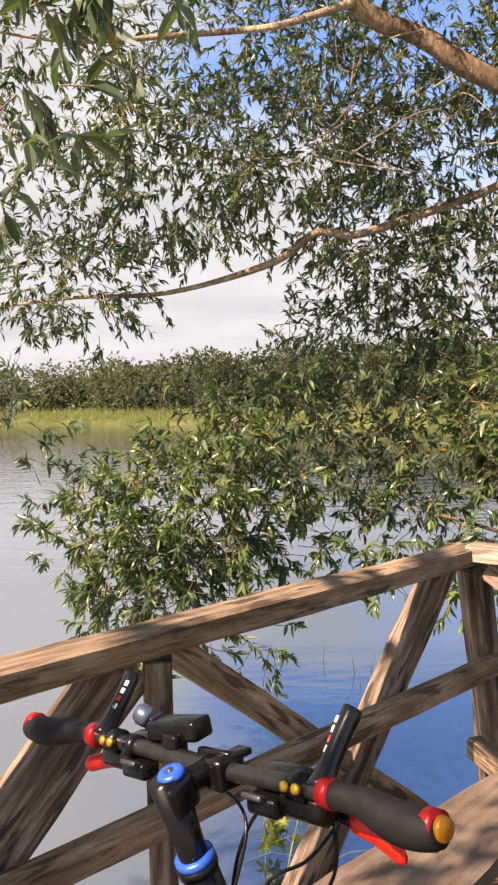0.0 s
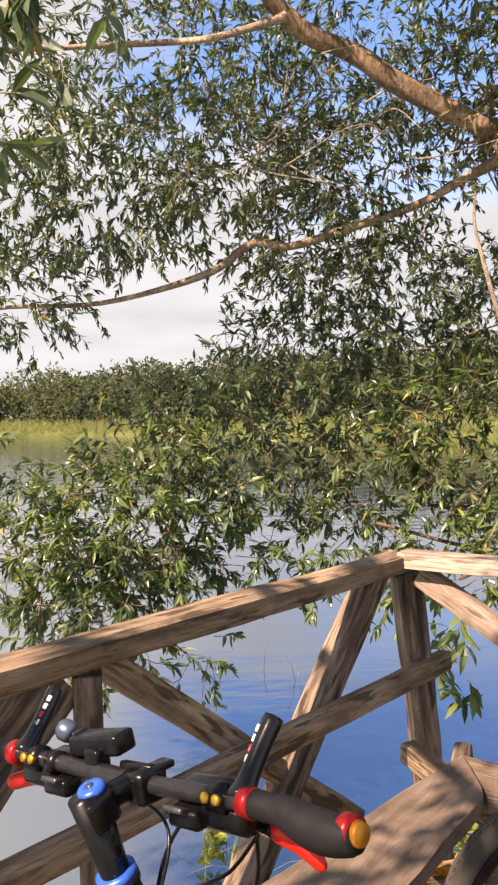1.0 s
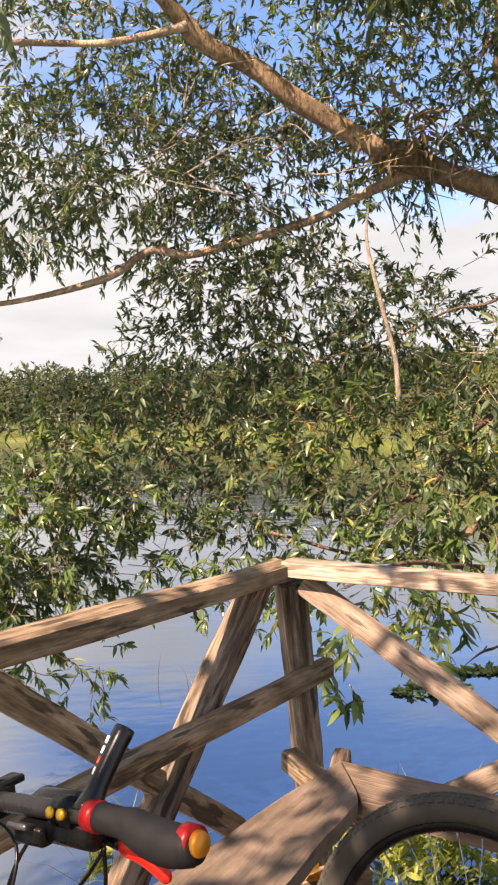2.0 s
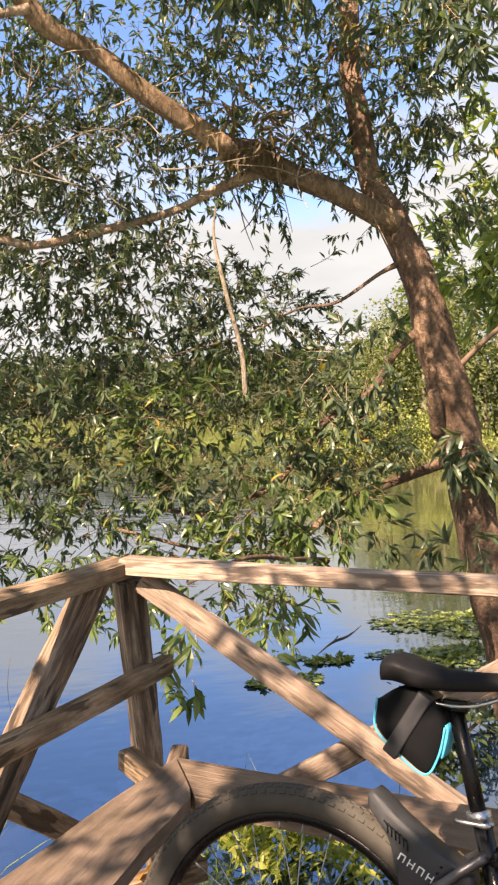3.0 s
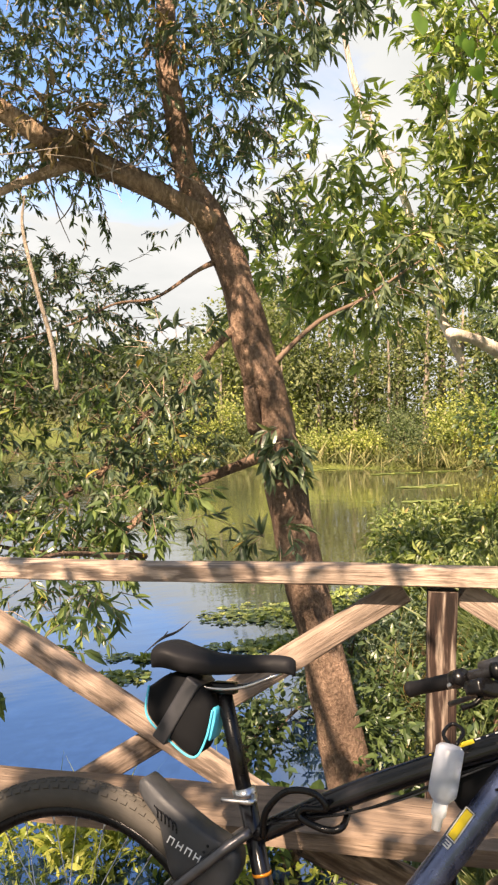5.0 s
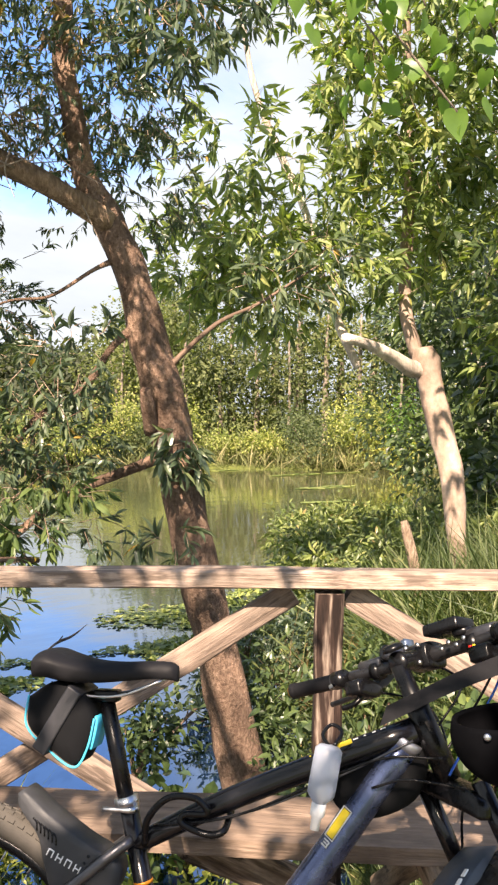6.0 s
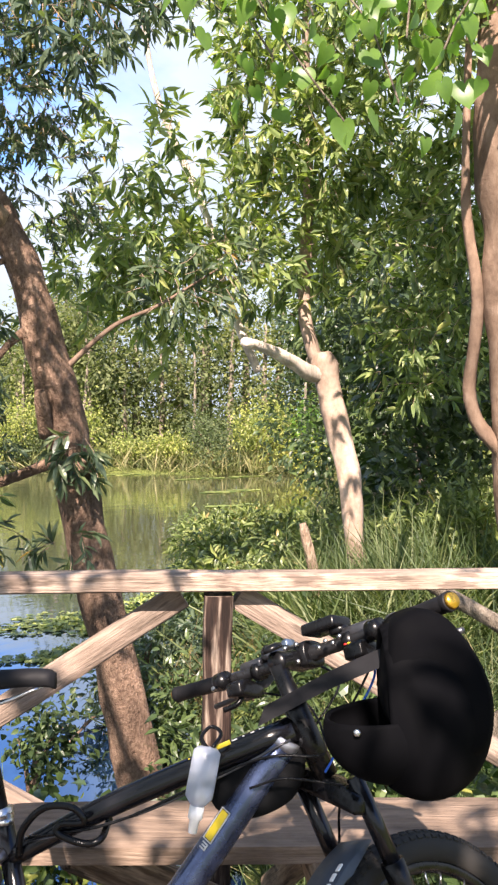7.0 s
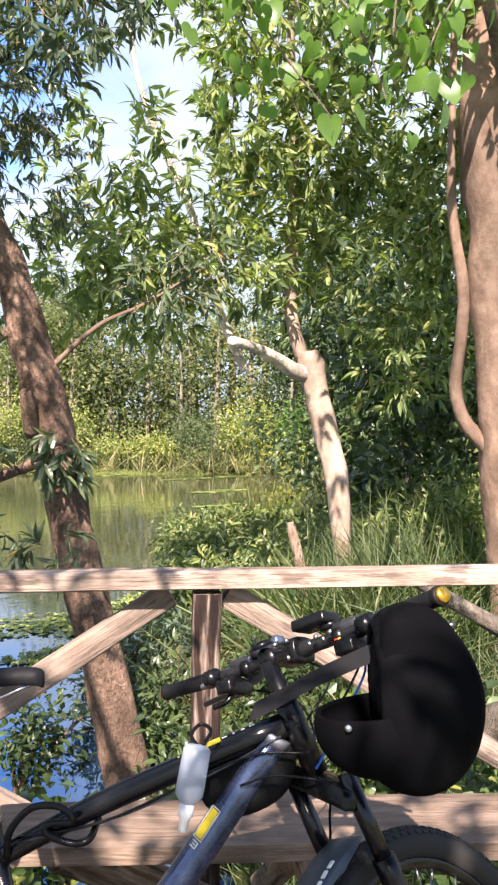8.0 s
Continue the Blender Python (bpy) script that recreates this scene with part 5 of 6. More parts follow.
log = thing("fallen_log", "grey weathered fallen log lying beyond the railing", "log", m=Matrix.Translation((0, 0, 0)))
limb("log", [(3.50, 1.80, 0.80, 0.026), (3.634, 1.619, 0.68, 0.034), (3.716, 1.481, 0.594, 0.038), (3.95, 1.0, 0.35, 0.05), (4.3, 0.5, -0.1, 0.06), (4.5, 0.2, -0.4, 0.07)], log, BARK_FAR, 91, 10, 30, 0.35)
limb("log", [(3.05, 1.42, 0.24, 0.045), (3.17, 1.22, 0.36, 0.06), (3.26, 1.06, 0.42, 0.065), (3.5, 0.7, 0.2, 0.07), (3.8, 0.3, -0.3, 0.07)], log, BARK_FAR, 92, 10, 30, 0.4)


# ---- bicycles ----
BLACK = plain("satin_black_paint", (0.0045, 0.0045, 0.0052), 0.27, 0, 0.28)
GLOSSBLACK = plain("gloss_black_paint", (0.007, 0.007, 0.009), 0.2, 0, 0.4)
BARGLOSS = plain("polished_black_bar", (0.035, 0.035, 0.038), 0.28, 0.6)
RUBBER = plain("grip_rubber", (0.0085, 0.0085, 0.010), 0.6, 0, 0.2, 0.3)
TYRE = plain("dusty_tyre_rubber", (0.078, 0.070, 0.060), 0.92, 0, 0.25, 0.5, 30)
# darker copy of the tyre rubber, carrying the front wheel's shade
TYRE_SHADED = plain("shaded_tyre_rubber", (0.030, 0.028, 0.026), 0.9, 0, 0.25, 0.5, 30)
NAVY = plain("dark_blue_metallic_paint", (0.10, 0.13, 0.23), 0.26, 0.8)
WELD = plain("bare_weld_alloy", (0.42, 0.44, 0.50), 0.45, 0.9, 0.5, 0.4)
ALLOY = plain("brushed_alloy", (0.55, 0.55, 0.56), 0.3, 1.0)
DARKALLOY = plain("dark_alloy", (0.10, 0.10, 0.11), 0.35, 0.8)
RED = plain("red_anodised", (0.68, 0.020, 0.012), 0.35, 0.2)
DEEPRED = plain("deep_red_anodised", (0.42, 0.012, 0.012), 0.32, 0.45)
BLUE = plain("blue_anodised", (0.02, 0.12, 0.55), 0.3, 0.4)
GOLD = plain("gold_anodised", (0.80, 0.45, 0.06), 0.28, 0.9)
ORANGE = plain("orange_plug", (0.60, 0.22, 0.02), 0.4, 0.3)
FABRIC = plain("black_fabric", (0.012, 0.012, 0.014), 0.85, 0, 0.3, 0.6)
FABRIC_SOFT = plain("worn_black_fabric", (0.006, 0.0065, 0.0075), 0.9, 0, 0.12, 0.6)
STRAP = plain("smooth_black_webbing", (0.020, 0.021, 0.025), 0.5, 0, 0.4, 0.2)
CYAN = plain("cyan_piping", (0.02, 0.42, 0.60), 0.6)
MUDGREY = plain("grey_plastic", (0.036, 0.038, 0.042), 0.55, 0, 0.4, 0.3)
SLATE = plain("blue_grey_plastic", (0.045, 0.06, 0.085), 0.5, 0, 0.4, 0.2)
YELLOW = plain("yellow_decal", (0.72, 0.55, 0.03), 0.4)
WHITE = plain("white_print", (0.8, 0.8, 0.8), 0.5)
SILVERBLUE = plain("blue_grey_bell", (0.12, 0.16, 0.22), 0.3, 0.7)
SHELL = plain("matt_helmet_shell", (0.0019, 0.0020, 0.0027), 0.8, 0, 0.05, 0.15, 12)


def milky():
    m, n, l, b = mat_base("milky_plastic", 0.35, 0, 0.5)
    a = noise_node(n, l, 30, 3)
    r = ramp_node(n, [(0.3, (0.60, 0.66, 0.78)), (0.7, (0.70, 0.76, 0.86))])
    l.new(a.outputs["Fac"], r.inputs["Fac"])
    l.new(r.outputs["Color"], b.inputs["Base Color"])
    b.inputs["Transmission Weight"].default_value = 0.6
    return m


MILKY = milky()


def ring(radius, tube_r, seg=64, sides=12, flat=1.0):
    bm = bmesh.new()
    rows = []
    for i in range(seg):
        a = 2 * math.pi * i / seg
        row = []
        for k in range(sides):
            b = 2 * math.pi * k / sides
            rr = radius + tube_r * math.cos(b)
            row.append(bm.verts.new((rr * math.cos(a), flat * tube_r * math.sin(b), rr * math.sin(a))))
        rows.append(row)
    for i in range(seg):
        for k in range(sides):
            bm.faces.new((rows[i][k], rows[(i + 1) % seg][k], rows[(i + 1) % seg][(k + 1) % sides], rows[i][(k + 1) % sides]))
    bmesh.ops.recalc_face_normals(bm, faces=bm.faces)
    return bm


def tread_mesh(R, w):
    """Rows of low rubber blocks round the crown of the tyre."""
    v, f = [], []
    n = 104
    for i in range(n):
        for off, shift in ((-0.9, 0.0), (-0.42, 0.5), (0.0, 0.0), (0.42, 0.5), (0.9, 0.0)):
            a = 2 * math.pi * (i + shift) / n
            mt = Matrix.Rotation(-a, 4, "Y") @ Matrix.Translation(((R - w), 0, 0)) @ Matrix.Rotation(off, 4, "Z")
            o = len(v)
            for x, k in ((w - 0.002, 1.0), (w + 0.0035, 0.75)):
                for yy, zz in ((-1, -1), (1, -1), (1, 1), (-1, 1)):
                    v.append(tuple(mt @ Vector((x, yy * 0.0045 * k, zz * 0.0075 * k))))
            f += [(o + 4, o + 5, o + 6, o + 7)] + [(o + j, o + (j + 1) % 4, o + 4 + (j + 1) % 4, o + 4 + j) for j in range(4)]
    return v, f


TREAD = tread_mesh(0.358, 0.028)


def wheel(parent, c, R=0.36, w=0.028, name="wheel", rubber=None, look_of="knobbly dusty black tyre"):
    """Hub, tyre with tread, rim and spokes about the axle at c."""
    t = part(name, lathe([(0.012, -0.05), (0.022, -0.048), (0.016, -0.02), (0.016, 0.02), (0.022, 0.048), (0.012, 0.05)], 16, "y"), BLACK, parent, "", True, Matrix.Translation(c))
    ty = part("tyre", ring(R - w, w, 96, 14), rubber or TYRE, t, look_of)
    tagged(arrays("tread", *TREAD, rubber or TYRE, ty, smooth=False), kind="stuff")
    part("rim", ring(R - 2 * w - 0.004, 0.014, sides=8, flat=0.9), BLACK, t)
    for i in range(32):
        a = 2 * math.pi * i / 32
        s = 0.045 if i % 2 else -0.045
        b = a + (0.5 if (i // 2) % 2 else -0.5)
        part("spoke", tube([(0.02 * math.cos(b), s, 0.02 * math.sin(b)), ((R - 2 * w - 0.01) * math.cos(a), s * 0.1, (R - 2 * w - 0.01) * math.sin(a))], 0.0011, 4), ALLOY, t)
        n0, n1 = R - 2 * w - 0.016, R - 2 * w - 0.034
        part("nipple", tube([(n0 * math.cos(a), s * 0.1, n0 * math.sin(a)), (n1 * math.cos(a), s * 0.14, n1 * math.sin(a))], 0.0021, 6), ALLOY, t)
    return t


def slab(outline, y0, y1, puff=0.0):
    """A soft-edged block from an outline in x and z; puff swells both faces."""
    o = spline(list(outline) + [outline[0]], 5 * len(outline) + 1)[:-1]
    c = o.mean(0)
    rows = []
    bm = bmesh.new()
    levels = [(0.90, y0 - puff * 0.9), (1.0, y0), (1.0, y1), (0.90, y1 + puff * 0.9)]
    for k, y in [(0.5, y0 - puff * 1.3)] + levels + [(0.5, y1 + puff * 1.3)]:
        rows.append([bm.verts.new((c[0] + (p[0] - c[0]) * k, y, c[1] + (p[1] - c[1]) * k)) for p in o])
    n = len(o)
    for a, b in zip(rows, rows[1:]):
        for j in range(n):
            bm.faces.new((a[j], a[(j + 1) % n], b[(j + 1) % n], b[j]))
    bm.faces.new(rows[0][::-1])
    bm.faces.new(rows[-1])
    bmesh.ops.recalc_face_normals(bm, faces=bm.faces)
    return bm


def saddle_mesh():
    bm = bmesh.new()
    rows = []
    prof = [(-0.145, 0.040, 0.004), (-0.138, 0.062, 0.012), (-0.11, 0.073, 0.018), (-0.07, 0.066, 0.008), (-0.015, 0.044, -0.002), (0.04, 0.028, -0.003), (0.09, 0.021, 0.0), (0.130, 0.018, -0.001), (0.144, 0.008, -0.008)]
    for x, wd, z in spline(prof, 30):
        row = []
        for k in range(17):
            a = math.pi * (k / 16) * 1.36 - math.pi * 0.18
            yy, zz = wd * math.cos(a), math.sin(a)
            row.append(bm.verts.new((x, yy, z + (0.020 * zz if zz > 0 else 0.055 * zz * (0.25 + 0.75 * (wd / 0.073) ** 1.2)))))
        rows.append(row)
    for a, b in zip(rows, rows[1:]):
        for k in range(16):
            bm.faces.new((a[k], a[k + 1], b[k + 1], b[k]))
        bm.faces.new((a[0], b[0], b[16], a[16]))
    bm.faces.new(rows[0])
    bm.faces.new(rows[-1][::-1])
    bmesh.ops.recalc_face_normals(bm, faces=bm.faces)
    return bm


def bicycle(label, m, steer, frame_mat, h_top, h_bot, steer_top):
    """A mountain bike standing at m, heading +x; fork, front wheel and bar turn about the steering line."""
    bike = thing("bicycle", label, "bicycle", m=m)
    bb, rear = (-0.03, 0, 0.31), (-0.485, 0, 0.36)
    ht, hb = Vector(h_top), Vector(h_bot)
    part("seat_tube", tube([bb, (-0.148, 0, 0.735)], 0.0175, 14), GLOSSBLACK, bike)
    part("top_tube", tube(spline([(-0.135, 0, 0.655), (0.07, 0, 0.765), tuple(ht + Vector((-0.0, 0, -0.045)))], 14), np.linspace(0.018, 0.024, 14), 14), GLOSSBLACK, bike)
    part("down_tube", tube(spline([bb, (0.186, 0, 0.615), (0.362, 0, 0.879)], 14), np.linspace(0.029, 0.027, 14), 18), frame_mat, bike)
    part("head_tube", tube([hb, ht], 0.022, 18), BLACK, bike)
    part("headset_cup", tube([hb + (ht - hb) * 0.98, hb + (ht - hb) * 1.06], 0.025, 18), BLACK, bike)
    dt = Vector((0.186, 0, 0.615))
    part("weld", tube([dt.lerp(Vector((0.360, 0, 0.876)), 0.965), Vector((0.361, 0, 0.877)), Vector((0.364, 0, 0.882))], [0.0278, 0.0292, 0.0275], 18, 0.05, 5), WELD, bike, "pale silver weld bead")
    for s in (-1, 1):
        part("chain_stay", tube([(-0.05, 0.03 * s, 0.31), (-0.22, 0.05 * s, 0.33), (-0.485, 0.066 * s, 0.36)], 0.011, 8), GLOSSBLACK, bike)
        part("seat_stay", tube(spline([(-0.130, 0.018 * s, 0.672), (-0.2, 0.045 * s, 0.615), (-0.485, 0.066 * s, 0.36)], 10), 0.0105, 10), DARKALLOY, bike)
    part("seatpost", tube([(-0.140, 0, 0.70), (-0.203, 0, 0.925)], 0.0150, 16), BLACK, bike)
    c = part("seat_clamp", tube([(-0.1455, 0, 0.722), (-0.1515, 0, 0.742)], 0.0225, 16), ALLOY, bike, "silver quick-release seat clamp")
    part("lever", tube(spline([(-0.128, -0.012, 0.732), (-0.125, -0.034, 0.728), (-0.16, -0.036, 0.726), (-0.185, -0.03, 0.724)], 12), [0.006] * 6 + [0.0045] * 6, 8), ALLOY, c)
    wheel(bike, rear, name="rear_wheel")
    sd = part("saddle", saddle_mesh(), RUBBER, bike, "black padded saddle", True, pose(-0.200, 0, 0.972, 0, -1, 0) @ Matrix.Diagonal((0.95, 1, 1, 1)))
    for s in (-1, 1):
        part("saddle_rail", tube(spline([(-0.11, 0.025 * s, -0.026), (-0.06, 0.022 * s, -0.045), (0.03, 0.022 * s, -0.045), (0.115, 0.012 * s, -0.014)], 16), 0.0035, 7), ALLOY, sd)
    part("post_head", box((0.05, 0.035, 0.022), Matrix.Translation((0.0, 0, -0.048)), 0.005), BLACK, sd)
    cs = part("crankset", lathe([(0.012, -0.06), (0.06, -0.058), (0.075, -0.052), (0.075, -0.048), (0.012, -0.04), (0.012, 0.05)], 28, "y", Matrix.Translation(bb)), BLACK, bike)
    for s in (-1, 1):
        cr = part("crank", box((0.17, 0.014, 0.026), Matrix.Translation((bb[0] + 0.08 * s, 0.075 * s, 0.31)), 0.004), BLACK, cs)
    part("chain", ring(0.073, 0.004, 40, 5), DARKALLOY, cs, "", True, Matrix.Translation((bb[0], -0.05, bb[2])))
    ax = (ht - hb).normalized()
    st = Matrix.Translation(hb) @ Matrix.Rotation(radians(steer), 4, ax) @ Matrix.Translation(-hb)
    fork = part("fork", tube([hb, ht + ax * steer_top], 0.0165, 14), BLACK, bike, "", True, st)
    axle = Vector((0.655, 0, 0.36))
    cr = hb - ax * 0.022
    ang = math.degrees(math.atan2(-ax.x, ax.z))
    part("crown", slab([(-0.085, -0.018), (0.085, -0.018), (0.075, 0.012), (0.03, 0.02), (-0.03, 0.02), (-0.075, 0.012)], -0.022, 0.022, 0.004), BLACK, fork, "", True, Matrix.Translation(cr) @ pose(0, 0, 0, 0, -ang, 90))
    fwd = Vector((ax.z, 0, -ax.x))
    for s in (-1, 1):
        side = Vector((0, 0.065 * s, 0))
        a, b = cr + side, cr + side - ax * 0.16
        part("stanchion", tube([a + ax * 0.012, b], 0.0155, 14), GLOSSBLACK, fork)
        e = axle + Vector((0, 0.062 * s, 0))
        part("fork_leg", tube(spline([tuple(b + ax * 0.02), tuple(b.lerp(e, 0.5) - fwd * 0.004), tuple(e)], 12), np.linspace(0.0215, 0.015, 12), 14), BLACK, fork)
    wheel(fork, axle, name="front_wheel", rubber=TYRE_SHADED, look_of="knobbly black tyre, shade put into its rubber")
    return bike, fork


def bars(f, c, half, sweep, rise, grip_r, grip_len, end_mat, grip_label="", wing=0.0):
    """Handlebar through c in the fork's own space, with a grip on each side. Returns the bar."""
    def bl(y):
        k = abs(y) / half
        return (c[0] - sweep * k * k, y, c[2] + rise * min(1, k * 1.6))
    ys = np.linspace(-half, half, 25)
    bar = part("handlebar", tube([bl(y) for y in ys], [0.0158 if abs(y) < 0.06 else 0.0125 for y in ys], 14), BARGLOSS, f)
    for s in (-1, 1):
        ks = np.linspace(0, 1, 44)
        yy = half - grip_len + grip_len * ks
        rr = [grip_r(k) + (0.0007 * (i % 2) if k < 0.4 else 0) for i, k in enumerate(ks)]
        line = [Vector(bl(s * y)) + Vector((-0.004, 0, -0.007)) * wing * max(0, math.sin(math.pi * min(1, max(0, (k - 0.35) / 0.75)))) for y, k in zip(yy, ks)]
        gp = part("grip", tube(line, rr, 18), RUBBER, bar, grip_label)
        part("end_plug", tube([bl(s * (half - 0.001)), bl(s * (half + 0.007))], [rr[-1] * 0.86, rr[-1] * 0.72], 16), end_mat, gp)
    return bar, bl


# the bicycle on the bench side
POSE_B = pose(1.283, 0.906, 0, -11, 0, -45.2) @ Matrix.Translation((-0.2, 0, 0)) @ Matrix.Diagonal((1.02, 1, 1, 1)) @ Matrix.Translation((0.2, 0, 0))
bikeB, forkB = bicycle("dark blue and black mountain bike leaning on the plank bench", POSE_B, 46, NAVY, (0.376, 0, 0.945), (0.435, 0, 0.818), 0.075)
cB = (0.415, 0, 1.034)
part("stem", tube(spline([(0.340, 0, 1.015), (0.375, 0, 1.024), cB], 8), [0.021, 0.021, 0.019, 0.018, 0.018, 0.018, 0.019, 0.02], 14), BLACK, forkB)
barB, blB = bars(forkB, cB, 0.375, 0.03, 0.0, lambda k: 0.0155 + 0.0015 * (k > 0.93), 0.13, GOLD)
for s in (-1, 1):
    lv = part("brake_lever", tube(spline([(0.40, s * 0.215, 1.018), (0.435, s * 0.22, 1.012), (0.455, s * 0.26, 1.008), (0.458, s * 0.335, 1.004)], 16), [0.009] * 5 + [0.006] * 11, 8), DARKALLOY, barB)
    part("clamp", tube([(0.385, s * 0.200, 1.03), (0.385, s * 0.225, 1.03)], 0.018, 14), BLACK, lv)
    part("shifter", slab([(0.37, 0.99), (0.42, 0.985), (0.435, 1.005), (0.40, 1.02), (0.37, 1.015)], s * 0.165 - 0.018, s * 0.165 + 0.018, 0.004), BLACK, barB)
part("phone_holder", box((0.05, 0.085, 0.022), Matrix.Translation((0.40, -0.080, 1.070)), 0.006), BLACK, barB, "black handlebar mount box")
part("bar_light", lathe([(0.0, -0.04), (0.014, -0.04), (0.016, -0.02), (0.016, 0.025), (0.019, 0.03), (0.018, 0.04)], 16, "x", Matrix.Translation((0.42, 0.07, 1.055))), DARKALLOY, barB)
rf = part("reflector", box((0.012, 0.022, 0.018), Matrix.Translation((0.386, -0.147, 1.013)), 0.003), BLACK, barB, "small red and yellow light")
for j, mt in enumerate((RED, YELLOW)):
    for k in range(3):
        part("lamp", box((0.004, 0.0055, 0.0048), Matrix.Translation((0.379, -0.143 - 0.0085 * j, 1.0075 + 0.0058 * k)), 0.001), mt, rf)
part("clamp_lever", box((0.008, 0.030, 0.010), pose(0.381, 0.229, 1.021, -14, 0, 8), 0.003), ALLOY, barB, "silver clamp lever")
# far brake lever beyond the bar; reflected sky put into its blue-grey
part("thumb_arm", slab([(-0.060, -0.008), (0.045, -0.010), (0.064, 0.0), (0.045, 0.011), (-0.055, 0.009)], -0.011, 0.011, 0.003), SILVERBLUE, barB, "far brake lever arm, sky reflection put into its blue-grey", True, pose(0.462, 0.135, 1.054, -34, 0, 0) @ Matrix.Rotation(radians(90), 4, "Z"))
for j in range(4):
    part("clamp_screw", lathe([(0.0, 0.0), (0.0042, 0.0), (0.0042, 0.004)], 10, "x", Matrix.Translation((0.383, -0.075 - 0.018 * j, 1.030 + 0.008 * (j % 2))) @ Matrix.Rotation(radians(180), 4, "Z")), ALLOY, barB)
for i, pts in enumerate([[(0.42, 0.16, 1.0), (0.50, 0.10, 0.97), (0.47, 0.03, 0.88), (0.40, 0.03, 0.84)], [(0.42, -0.16, 1.0), (0.50, -0.09, 0.98), (0.48, -0.03, 0.90), (0.40, -0.035, 0.82)], [(0.43, -0.21, 1.0), (0.52, -0.14, 0.95), (0.50, 0.02, 0.80), (0.52, 0.075, 0.70)]]):
    part("cable", tube(spline(pts, 22), 0.0025, 6), BLUE if i == 1 else BLACK, forkB)
clampB = part("stem_clamp", slab([(0.395, 1.012), (0.436, 1.012), (0.442, 1.034), (0.436, 1.056), (0.395, 1.056), (0.388, 1.034)], -0.026, 0.026, 0.002), BLACK, forkB)
for y in (-0.016, 0.016):
    for z in (1.018, 1.050):
        part("bolt", lathe([(0.0, 0.0), (0.0045, 0.0), (0.0045, 0.006)], 10, "x", Matrix.Translation((0.385, y, z)) @ Matrix.Rotation(radians(180), 4, "Z")), ALLOY, clampB)
part("stem_cap", lathe([(0.0, 0.0), (0.020, 0.0), (0.020, 0.008), (0.012, 0.012)], 18, "z", pose(0.336, 0, 1.038, 0, -24, 0)), BLACK, forkB)
for s in (-1, 1):
    part("shift_lever", tube(spline([(0.40, s * 0.165, 0.995), (0.385, s * 0.175, 0.975), (0.372, s * 0.20, 0.968)], 10), 0.0055, 8), BLACK, barB)
    part("reservoir", slab([(0.405, 1.03), (0.44, 1.035), (0.452, 1.05), (0.43, 1.062), (0.40, 1.055)], s * 0.145 - 0.028, s * 0.145 + 0.028, 0.004), DARKALLOY, barB)
    part("bar_clamp", tube([(0.413, s * 0.120, 1.034), (0.412, s * 0.138, 1.034)], 0.019, 14), BLACK, barB)
    part("lock_ring", tube([(0.402, s * 0.236, 1.034), (0.400, s * 0.250, 1.034)], 0.0185, 14), DARKALLOY, barB)
part("bar_light_band", tube([(0.414, 0.055, 1.034), (0.414, 0.082, 1.034)], 0.018, 14), BLACK, barB)
part("bar_light_head", box((0.055, 0.036, 0.030), pose(0.43, 0.095, 1.062, 0, -8, 0), 0.008), BLACK, barB)
part("bell_base", lathe([(0.0, 0.0), (0.019, 0.0), (0.020, 0.010), (0.014, 0.020), (0.0, 0.024)], 18, "z", pose(0.41, -0.105, 1.050)), BLACK, barB)
for i, pts in enumerate([[(0.44, 0.13, 1.03), (0.50, 0.08, 1.045), (0.50, 0.0, 0.99), (0.44, 0.03, 0.90)], [(0.43, -0.13, 1.03), (0.51, -0.10, 1.04), (0.53, -0.02, 0.97), (0.46, 0.035, 0.86)]]):
    part("cable", tube(spline(pts, 22), 0.0026, 6), BLACK, forkB)
# frame fittings
part("cable", tube(spline([(-0.09, -0.022, 0.70), (0.07, -0.026, 0.735), (0.30, -0.03, 0.845), (0.42, -0.04, 0.86)], 20), 0.0026, 6), BLACK, bikeB)
part("cable", tube(spline([(-0.09, -0.018, 0.69), (0.1, -0.022, 0.745), (0.25, -0.027, 0.818), (0.37, -0.03, 0.885)], 20), 0.0024, 6), DARKALLOY, bikeB)
part("cable", tube(spline([(0.30, -0.034, 0.80), (0.36, -0.05, 0.822), (0.45, -0.05, 0.815), (0.50, -0.02, 0.80)], 16), 0.0025, 6), BLACK, bikeB)
DT = Matrix.Rotation(radians(-57.5), 4, "Y") @ Matrix.Rotation(radians(-32), 4, "X")
DC = Vector((0.243, -0.0245, 0.733))
dec = part("decal", box((0.056, 0.003, 0.015), Matrix.Translation(DC) @ DT, 0.001), YELLOW, bikeB, "yellow rectangle decal with white marks")
for k in (-1, 1):
    part("print", box((0.060, 0.003, 0.0014), Matrix.Translation(DC) @ DT @ Matrix.Translation((0, 0, 0.0093 * k))), WHITE, dec)
    part("print", box((0.0014, 0.003, 0.020), Matrix.Translation(DC) @ DT @ Matrix.Translation((0.0304 * k, 0, 0))), WHITE, dec)
for dx, ln in ((-0.036, 0.012), (-0.041, 0.009), (-0.046, 0.012)):
    part("print", box((0.0022, 0.003, ln), Matrix.Translation(DC) @ DT @ Matrix.Translation((dx, 0, 0))), WHITE, dec)
part("print", box((0.012, 0.003, 0.0022), Matrix.Translation(DC) @ DT @ Matrix.Translation((-0.041, 0, -0.006))), WHITE, dec)
